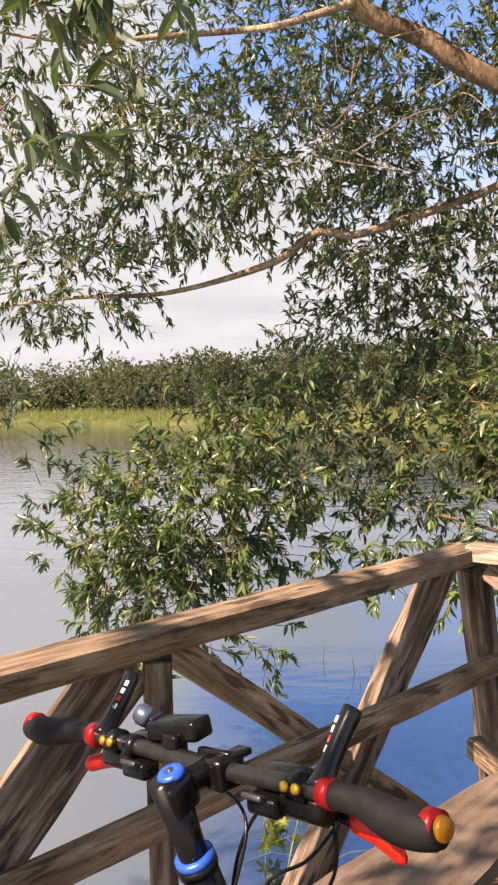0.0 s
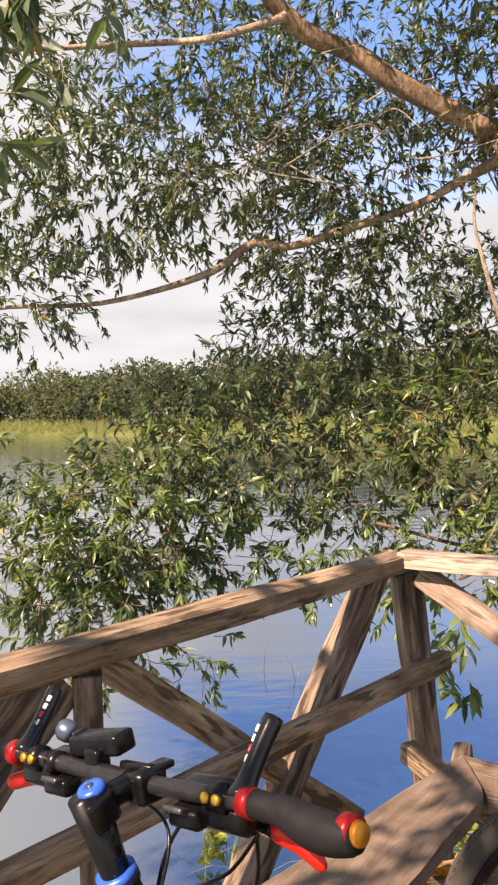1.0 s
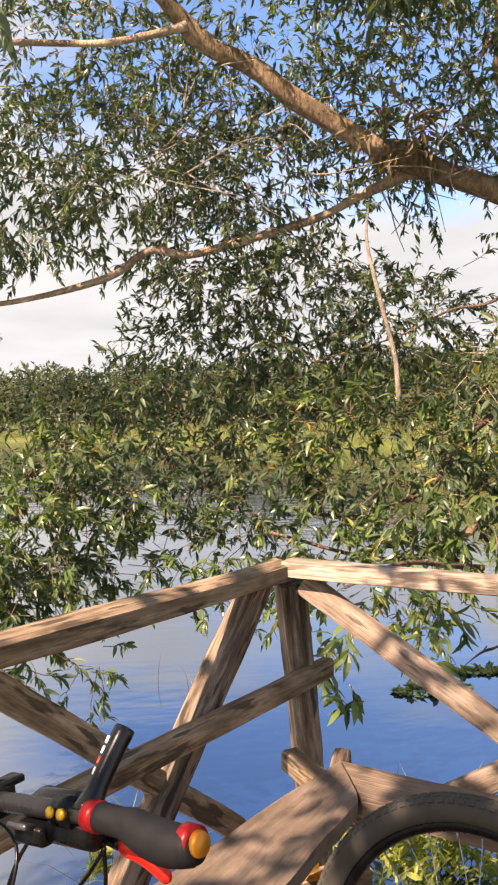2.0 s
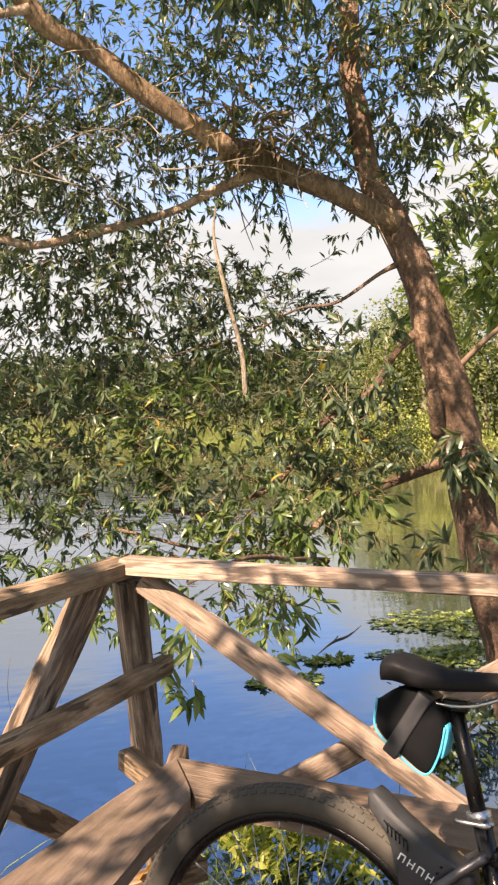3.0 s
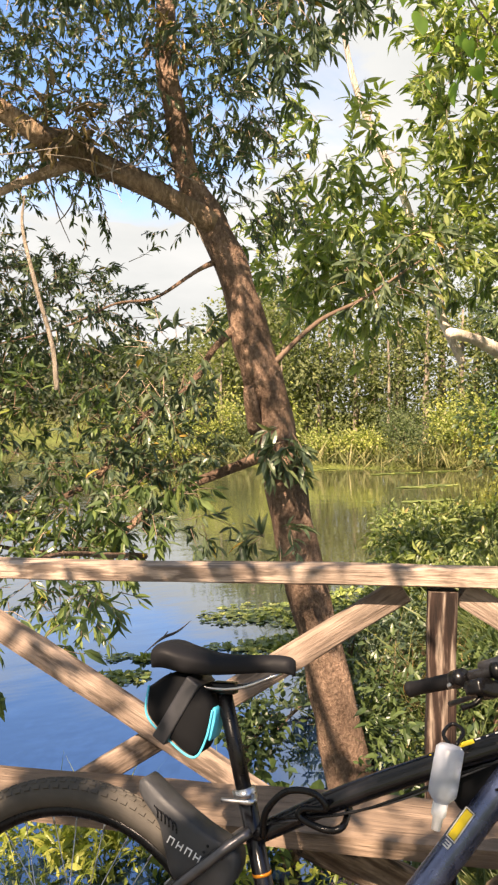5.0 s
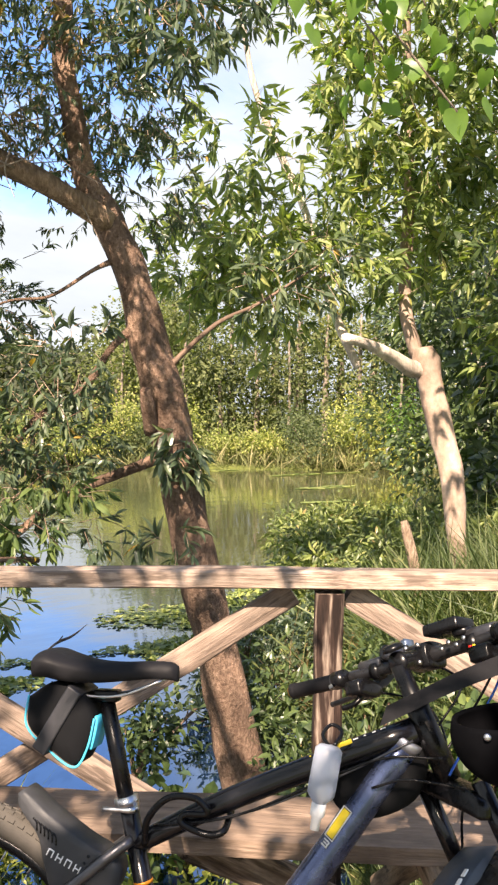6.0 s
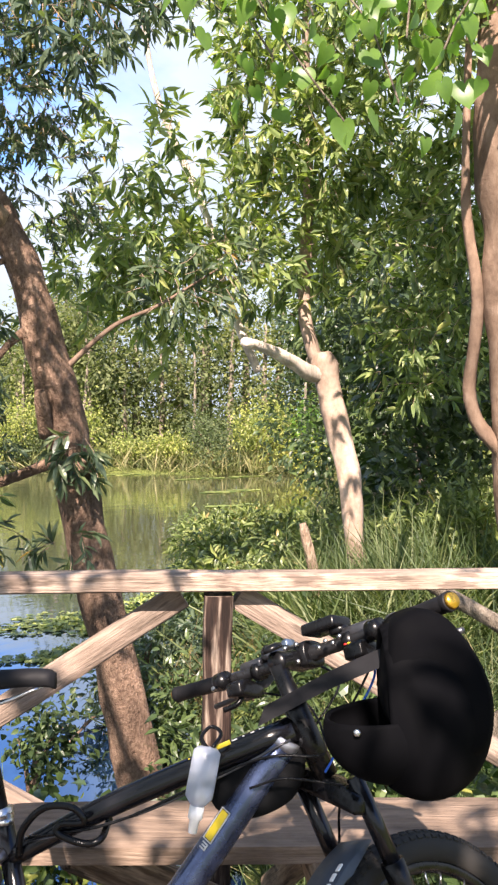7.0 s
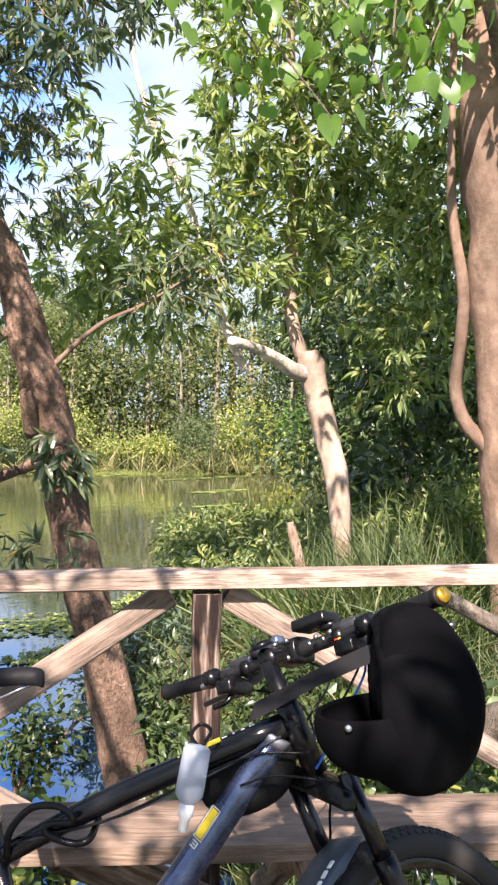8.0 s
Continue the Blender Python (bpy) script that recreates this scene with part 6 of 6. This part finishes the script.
for i in range(9):
    part("scuff", box((0.004 + 0.003 * (i % 3), 0.002, 0.002), Matrix.Translation((0.19 + 0.016 * i, -0.0192, 0.8435 + 0.0072 * i)) @ Matrix.Rotation(radians(-24), 4, "Y"), 0.0005), YELLOW if i < 4 else WHITE, bikeB, "worn gold lettering bar")
rm = part("rear_mudguard", slab([(-0.350, 0.739), (-0.335, 0.743), (-0.285, 0.706), (-0.219, 0.666), (-0.150, 0.626), (-0.172, 0.560), (-0.262, 0.566), (-0.290, 0.620), (-0.306, 0.667), (-0.345, 0.713)], -0.030, 0.030, 0.004), MUDGREY, bikeB, "dark grey plastic mudguard with slots and white print")
for i in range(6):
    c = Vector((-0.309 + 0.0078 * i, -0.0345, 0.688 - 0.0046 * i))
    part("slot", tube(spline([tuple(c + Vector((-0.006, 0, 0.011))), tuple(c + Vector((0.0015, 0, 0.003))), tuple(c + Vector((0.003, 0, -0.011)))], 8), 0.0019, 6), BLACK, rm)
for i in range(4):
    c = Matrix.Translation((-0.277 + 0.0175 * i, -0.0350, 0.640 - 0.0078 * i)) @ Matrix.Rotation(radians(24), 4, "Y")
    for dx, dz, sx, sz in ((-0.005, 0, 0.0025, 0.014), (0.005, 0, 0.0025, 0.014), (0, 0.006 - 0.006 * (i % 2), 0.011, 0.0025)):
        part("print", box((sx, 0.003, sz), c @ Matrix.Translation((dx, 0, dz)), 0.0006), WHITE, rm)
for dx, dz in ((-0.205, 0.640), (-0.190, 0.632), (-0.176, 0.622), (-0.212, 0.628)):
    part("hole", lathe([(0.0, 0.0), (0.0028, 0.0), (0.0028, 0.002)], 10, "y", Matrix.Translation((dx, -0.0358, dz))), BLACK, rm)
arc = [(0.655 + r * math.cos(radians(a)), 0.36 + r * math.sin(radians(a))) for r, angs in ((0.388, range(116, 162, 9)), (0.382, range(161, 115, -9))) for a in angs]
fm = part("front_mudguard", slab(arc, -0.036, 0.036, 0.001), SLATE, forkB, "blue-grey plastic front mudguard with yellow patch")
part("patch", box((0.05, 0.032, 0.003), Matrix.Translation((0.655 + 0.391 * math.cos(radians(141)), 0.022, 0.36 + 0.391 * math.sin(radians(141)))) @ Matrix.Rotation(radians(-51), 4, "Y"), 0.001), YELLOW, fm)
for i in range(4):
    part("print", box((0.016, 0.008, 0.003), Matrix.Translation((0.655 + 0.391 * math.cos(radians(128 + 3.2 * i)), -0.026, 0.36 + 0.391 * math.sin(radians(128 + 3.2 * i)))) @ Matrix.Rotation(radians(-40 - 3 * i), 4, "Y"), 0.001), WHITE, fm)
part("seat_tube_band", tube([(-0.108, 0, 0.592), (-0.1095, 0, 0.5975)], 0.0182, 16), ORANGE, bikeB, "thin orange band")
# spare coil of lock cable round the seat tube
part("lock_cable", tube(spline([(-0.105, -0.02, 0.665), (-0.098, -0.036, 0.715), (-0.06, -0.045, 0.757), (-0.01, -0.045, 0.760), (0.012, -0.04, 0.735), (-0.03, -0.034, 0.728), (-0.035, -0.034, 0.712), (0.01, -0.034, 0.697), (0.04, -0.03, 0.704), (0.045, 0.02, 0.725)], 50), 0.0065, 8), BLACK, bikeB)

# bag under the saddle
bagS = thing("saddle_bag", "black saddle bag with cyan piping under the saddle", "bag", m=POSE_B @ Matrix.Translation((-0.21, 0, 0)) @ Matrix.Diagonal((0.92, 1, 1, 1)) @ Matrix.Translation((0.21, 0, 0)))
part("body", slab([(-0.352, 0.918), (-0.350, 0.865), (-0.30, 0.825), (-0.245, 0.797), (-0.222, 0.83), (-0.212, 0.885), (-0.24, 0.93), (-0.30, 0.948)], -0.034, 0.034, 0.012), FABRIC_SOFT, bagS)
part("piping", tube(spline([(-0.353, -0.036, 0.92), (-0.353, -0.037, 0.865), (-0.302, -0.038, 0.823), (-0.246, -0.038, 0.795), (-0.221, -0.038, 0.83), (-0.211, -0.036, 0.885)], 30), 0.0024, 7), CYAN, bagS, "cyan piping")
part("panel", slab([(-0.222, 0.83), (-0.213, 0.83), (-0.204, 0.88), (-0.214, 0.885)], -0.03, 0.03, 0.002), CYAN, bagS)
part("strap", box((0.032, 0.110, 0.135), pose(-0.284, 0, 0.880, 0, 30, 0), 0.004), STRAP, bagS, "smooth black strap")
# bag in the frame
bagF = thing("frame_bag", "black fabric frame bag strapped under the top tube", "bag", m=POSE_B)
part("body", slab([(0.215, 0.825), (0.36, 0.885), (0.398, 0.84), (0.375, 0.775), (0.30, 0.738), (0.238, 0.755)], 0.005, 0.04, 0.012), FABRIC_SOFT, bagF)
# hanging spray bottle
bottle = thing("spray_bottle", "milky plastic spray bottle hanging upside down from the frame", "bottle", m=POSE_B)
BM = Matrix.Translation((0.226, -0.052, 0.872)) @ Matrix.Rotation(radians(9), 4, "Y") @ Matrix.Diagonal((1.12, 1.12, 1.05, 1)) @ Matrix.Translation((0, 0, -0.868))
part("body", lathe([(0.004, 0.868), (0.016, 0.866), (0.0215, 0.860), (0.022, 0.80), (0.0215, 0.786), (0.013, 0.775), (0.009, 0.771)], 22, "z", BM), MILKY, bottle)
part("nozzle", lathe([(0.0115, 0.772), (0.0115, 0.752), (0.008, 0.748), (0.007, 0.728), (0.004, 0.727)], 18, "z", BM), WHITE, bottle, "white spray nozzle")
part("loop", tube(spline([(0.226, -0.052, 0.868), (0.212, -0.03, 0.884), (0.226, 0.0, 0.898), (0.246, -0.02, 0.89), (0.234, -0.048, 0.870)], 20), 0.0035, 6), BLACK, bottle)
part("tag", box((0.03, 0.003, 0.008), pose(0.25, -0.032, 0.872, 0, -24, 0), 0.001), YELLOW, bottle)

# helmet on the bar end
helmet = thing("helmet", "matt black cycling helmet hung from the handlebar end", "helmet", m=POSE_B @ Matrix.Translation((0.57, -0.2, 1.0)) @ Matrix.Scale(0.95, 4) @ Matrix.Translation((-0.576, 0.2, -1.0)))


def dome(rx, ry, rz, normal, dist, thick):
    """A hollow rounded shell, open beyond a plane."""
    bm = bmesh.new()
    bmesh.ops.create_uvsphere(bm, u_segments=40, v_segments=28, radius=1.0)
    no = Vector(normal).normalized()
    bmesh.ops.bisect_plane(bm, geom=bm.verts[:] + bm.edges[:] + bm.faces[:], plane_co=no * dist, plane_no=no, clear_outer=True)
    for v in bm.verts:
        v.co = Vector((v.co.x * rx, v.co.y * ry, v.co.z * rz))
    bmesh.ops.recalc_face_normals(bm, faces=bm.faces)
    bmesh.ops.solidify(bm, geom=bm.faces[:], thickness=thick)
    return bm


part("shell", dome(0.118, 0.10, 0.150, (-1.0, 0.0, 0.1), 0.50, 0.010), SHELL, helmet, "", True, pose(0.576, -0.205, 0.972, 0, -8, 0))
part("brim", dome(0.114, 0.085, 0.092, (0.0, -0.12, 1.0), 0.30, 0.008), SHELL, helmet, "", True, pose(0.530, -0.212, 0.940, 0, -8, 0))
part("hood", slab([(0.511, 1.000), (0.516, 1.045), (0.524, 1.108), (0.556, 1.131), (0.588, 1.134), (0.623, 1.110), (0.664, 1.052), (0.683, 0.985), (0.668, 0.915), (0.60, 0.90), (0.53, 0.94)], -0.268, -0.150, 0.014), SHELL, helmet)
part("rivet", lathe([(0.0, -0.002), (0.006, -0.002), (0.006, 0.001), (0.003, 0.003)], 14, "y", Matrix.Translation((0.466, -0.2890, 0.940)) @ Matrix.Rotation(radians(180), 4, "Z")), ALLOY, helmet, "small silver rivet")
sl = spline([(0.575, -0.200, 1.082), (0.525, -0.165, 1.051), (0.475, -0.120, 1.022), (0.423, -0.085, 0.992), (0.367, -0.055, 0.956), (0.31, -0.035, 0.922)], 24)
bm = bmesh.new()
rows = [[bm.verts.new((x + dx, y + dy, z + dz)) for dx, dy, dz in ((0.006, -0.002, 0.019), (-0.006, -0.002, -0.019), (-0.006, 0.001, -0.019), (0.006, 0.001, 0.019))] for x, y, z in sl]
for a, b in zip(rows, rows[1:]):
    for j in range(4):
        bm.faces.new((a[j], a[(j + 1) % 4], b[(j + 1) % 4], b[j]))
bmesh.ops.recalc_face_normals(bm, faces=bm.faces)
part("strap", bm, FABRIC, helmet, "wide black strap", False)

# the bicycle beside the rail, seen over its handlebar
POSE_A = pose(-0.022, 0.380, 0, -8, 0, 47.8)
bikeA, forkA = bicycle("black mountain bike with red and blue anodised fittings", POSE_A, 0, BLACK, (0.392, 0, 0.94), (0.432, 0, 0.825), 0.115)
fork_partsA = {ob.name for ob in forkA.children}
cA = (0.438, 0, 0.972)
part("stem", tube(spline([(0.368, 0, 0.968), (0.40, 0, 0.970), cA], 8), [0.022, 0.022, 0.019, 0.018, 0.018, 0.018, 0.019, 0.021], 14), BLACK, forkA)
part("stem_face", slab([(0.452, 0.995), (0.466, 0.985), (0.468, 0.96), (0.456, 0.95), (0.44, 0.952), (0.44, 0.993)], -0.03, 0.03, 0.002), BLACK, forkA)
part("top_cap", lathe([(0.0, -0.002), (0.0185, -0.002), (0.0195, 0.003), (0.0165, 0.0075), (0.006, 0.009), (0.0045, 0.006)], 24, "z", pose(0.3655, 0, 0.987, 0, -19, 0)), BLUE, forkA, "blue anodised top cap")
part("cap_bolt", lathe([(0.0, 0.0), (0.005, 0.0), (0.005, 0.0035), (0.003, 0.004)], 10, "z", pose(0.3635, 0, 0.993, 0, -19, 0)), DARKALLOY, forkA)
part("headset_ring", lathe([(0.021, -0.006), (0.0275, -0.005), (0.0275, 0.005), (0.021, 0.007)], 28, "z", pose(0.389, 0, 0.872, 0, -19, 0)), BLUE, forkA, "blue anodised headset ring")
part("headset_seal", lathe([(0.021, -0.003), (0.0255, -0.003), (0.0255, 0.003), (0.021, 0.003)], 28, "z", pose(0.3925, 0, 0.861, 0, -19, 0)), RED, forkA)
part("stem_clamp", box((0.046, 0.044, 0.046), pose(0.3685, 0, 0.962, 0, -19, 0), 0.009), BLACK, forkA)
part("spacer", tube([(0.386, 0, 0.88), (0.372, 0, 0.945)], 0.0195, 18), BLACK, forkA)
for s in (-1, 1):
    part("stem_bolt", lathe([(0.0, 0.0), (0.0055, 0.0), (0.0055, 0.006)], 10, "y", Matrix.Translation((0.362, 0.02 * s, 0.955))), DARKALLOY, forkA)
part("cable_window", lathe([(0.0, 0.0), (0.009, 0.0), (0.008, 0.003)], 14, "x", pose(0.352, -0.005, 0.945, 0, 0, 180)), ALLOY, forkA)


def ergo(k):
    return 0.0165 + 0.0068 * max(0, math.sin(math.pi * min(1, max(0, (k - 0.25) / 0.85)))) - (0.002 if k > 0.97 else 0)


barA, blA = bars(forkA, cA, 0.395, 0.025, 0.012, ergo, 0.155, ORANGE, "black ergonomic rubber grip", 1.0)
barA.matrix_basis = Matrix.Translation((cA[0], 0.022, cA[2])) @ Matrix.Rotation(radians(1.5), 4, "X") @ Matrix.Translation((-cA[0], 0, -cA[2]))
for s in (-1, 1):
    y = 0.232 * s
    x0, _, z0 = blA(y)
    part("grip_clamp", tube([(x0, y - 0.008 * s, z0), (x0, y + 0.010 * s, z0)], 0.0185, 20), DEEPRED, barA, "red anodised grip clamp")
    ye = 0.383 * s
    part("end_ring", tube([blA(ye - 0.006 * s), blA(ye + 0.010 * s)], 0.0188, 20), DEEPRED, barA, "red end ring")
    hb = part("bar_end", tube(spline([(x0, y - 0.014 * s, z0), (x0 + 0.022, y - 0.014 * s, z0 + 0.022), (x0 + 0.050, y - 0.012 * s, z0 + 0.052), (x0 + 0.074, y - 0.008 * s, z0 + 0.078)], 14), [0.019, 0.018, 0.016, 0.0145, 0.0135, 0.013, 0.013, 0.013, 0.013, 0.013, 0.013, 0.0132, 0.0135, 0.013], 16), GLOSSBLACK, barA, "black bar end with worn white print")
    for i in range(4):
        part("print", box((0.0095, 0.007, 0.003), Matrix.Translation((x0 + 0.026 + 0.009 * i, y - 0.0175 * s if s < 0 else y - 0.0185, z0 + 0.041 + 0.0096 * i)) @ pose(0, 0, 0, 20, -46, 0), 0.001), WHITE if i != 1 else RED, hb)
    yl = 0.185 * s
    x1, _, z1 = blA(yl)
    cl = part("lever_clamp", tube([(x1, yl - 0.013, z1), (x1, yl + 0.013, z1)], 0.0185, 18), BLACK, barA)
    for dy in (-0.009, 0.009):
        part("bolt", lathe([(0.0, 0.0), (0.0068, 0.0), (0.0068, 0.006), (0.004, 0.0075)], 12, "x", pose(x1 - 0.016, yl + dy, z1 + 0.004, 0, -20, 180)), GOLD, cl, "gold bolt")
    part("master_cylinder", slab([(x1 - 0.005, z1 - 0.012), (x1 + 0.035, z1 - 0.010), (x1 + 0.045, z1 - 0.030), (x1 + 0.015, z1 - 0.048), (x1 - 0.008, z1 - 0.035)], yl - 0.03, yl + 0.03, 0.004), BLACK, barA)
    part("shifter_pod", slab([(x1 - 0.018, z1 - 0.020), (x1 + 0.012, z1 - 0.018), (x1 + 0.012, z1 - 0.040), (x1 - 0.016, z1 - 0.042)], yl - s * 0.055 - 0.022, yl - s * 0.055 + 0.022, 0.003), BLACK, barA)
    lv = part("brake_lever", tube(spline([(x1 + 0.030, yl, z1 - 0.030), (x1 + 0.038, yl + 0.025 * s, z1 - 0.044), (x1 + 0.038, yl + 0.045 * s, z1 - 0.048)], 8), 0.008, 10), BLACK, barA, "black brake lever with a red blade")
    bl3 = spline([(x1 + 0.038, yl + 0.042 * s, z1 - 0.047), (x1 + 0.036, yl + 0.08 * s, z1 - 0.054), (x1 + 0.026, yl + 0.128 * s, z1 - 0.067)], 16)
    bm = tube(bl3, [0.004, 0.006] + [0.0065] * 12 + [0.006, 0.003], 12)
    bm.verts.ensure_lookup_table()
    for i, v in enumerate(bm.verts):
        v.co.z = bl3[i // 12][2] + (v.co.z - bl3[i // 12][2]) * 2.1
    part("blade", bm, RED, lv, "red anodised lever blade")
    part("reservoir", slab([(x1 + 0.005, z1 + 0.004), (x1 + 0.040, z1 + 0.008), (x1 + 0.046, z1 - 0.010), (x1 + 0.010, z1 - 0.016)], yl - s * 0.045 - 0.030, yl - s * 0.045 + 0.030, 0.004), GLOSSBLACK, barA)
    part("shift_paddle", box((0.022, 0.034, 0.008), pose(x1 - 0.020, yl - s * 0.060, z1 - 0.018, 0, 24, 0), 0.003), DARKALLOY, barA)
    part("pivot", lathe([(0.0, -0.010), (0.007, -0.010), (0.008, 0.0), (0.007, 0.010), (0.0, 0.011)], 12, "z", Matrix.Translation((x1 + 0.034, yl + 0.012 * s, z1 - 0.036))), DARKALLOY, barA)
ltA = part("front_light", box((0.040, 0.098, 0.030), pose(0.462, 0.070, 1.008, -6, -4, 6), 0.006), BLACK, barA, "black rectangular handlebar light")
part("light_mount", box((0.026, 0.030, 0.040), pose(0.445, 0.062, 0.987), 0.005), BLACK, ltA)
part("lens_end", box((0.030, 0.004, 0.020), pose(0.462, 0.118, 1.012, 0, -4, 6), 0.003), DARKALLOY, ltA)
bl_ = part("bell", lathe([(0.0, -0.014), (0.014, -0.013), (0.0165, -0.006), (0.0165, 0.006), (0.012, 0.013), (0.0, 0.015)], 20, "y", pose(0.462, 0.150, 1.016, 25, 0, 20)), SILVERBLUE, barA, "small blue-grey bell")
part("band", tube([blA(0.135), blA(0.155)], 0.017, 14), BLACK, bl_)
cmp_ = part("computer_mount", slab([(-0.024, -0.022), (0.024, -0.022), (0.028, 0.0), (0.024, 0.024), (-0.022, 0.026), (-0.026, 0.0)], -0.016, 0.016, 0.002), BLACK, barA, "", True, pose(0.438, -0.045, 0.972) @ Matrix.Scale(0.85, 4))
part("mount_arm", box((0.05, 0.03, 0.012), pose(0.024, -0.003, 0.022), 0.004), BLACK, cmp_)
for i, pts in enumerate([[(0.455, -0.15, 0.94), (0.47, -0.07, 0.93), (0.45, -0.02, 0.86), (0.43, 0.01, 0.72)], [(0.45, -0.20, 0.93), (0.475, -0.12, 0.86), (0.45, -0.06, 0.82), (0.42, -0.03, 0.70)],
                         [(0.45, 0.15, 0.94), (0.48, 0.06, 0.93), (0.46, -0.03, 0.90), (0.41, -0.03, 0.80)], [(0.46, -0.19, 0.945), (0.47, -0.17, 0.86), (0.47, -0.12, 0.80), (0.44, -0.05, 0.74)]]):
    part("cable", tube(spline(pts, 24), 0.0027, 6), BLACK, forkA)


# the cockpit sits high on the steerer and is a narrow one
COCKPIT = Matrix.Translation((0.392, 0, 0.94)) @ Matrix.Scale(0.87, 4) @ Matrix.Translation((-0.392, 0, -0.86))
for ob in list(forkA.children):
    if ob.name not in fork_partsA:
        ob.matrix_basis = COCKPIT @ ob.matrix_basis

# everything on a fork is a part of its bicycle; what sits deeper is a sub-part
for bike, fork in ((bikeB, forkB), (bikeA, forkA)):
    for ob in list(fork.children):
        ob.parent = bike
        ob.matrix_basis = fork.matrix_basis @ ob.matrix_basis
    for first in bike.children:
        for second in list(first.children):
            stack = [(third, second.matrix_basis) for third in second.children]
            while stack:
                ob, m = stack.pop()
                stack += [(c, m @ ob.matrix_basis) for c in ob.children]
                ob.parent = first
                ob.matrix_basis = m @ ob.matrix_basis
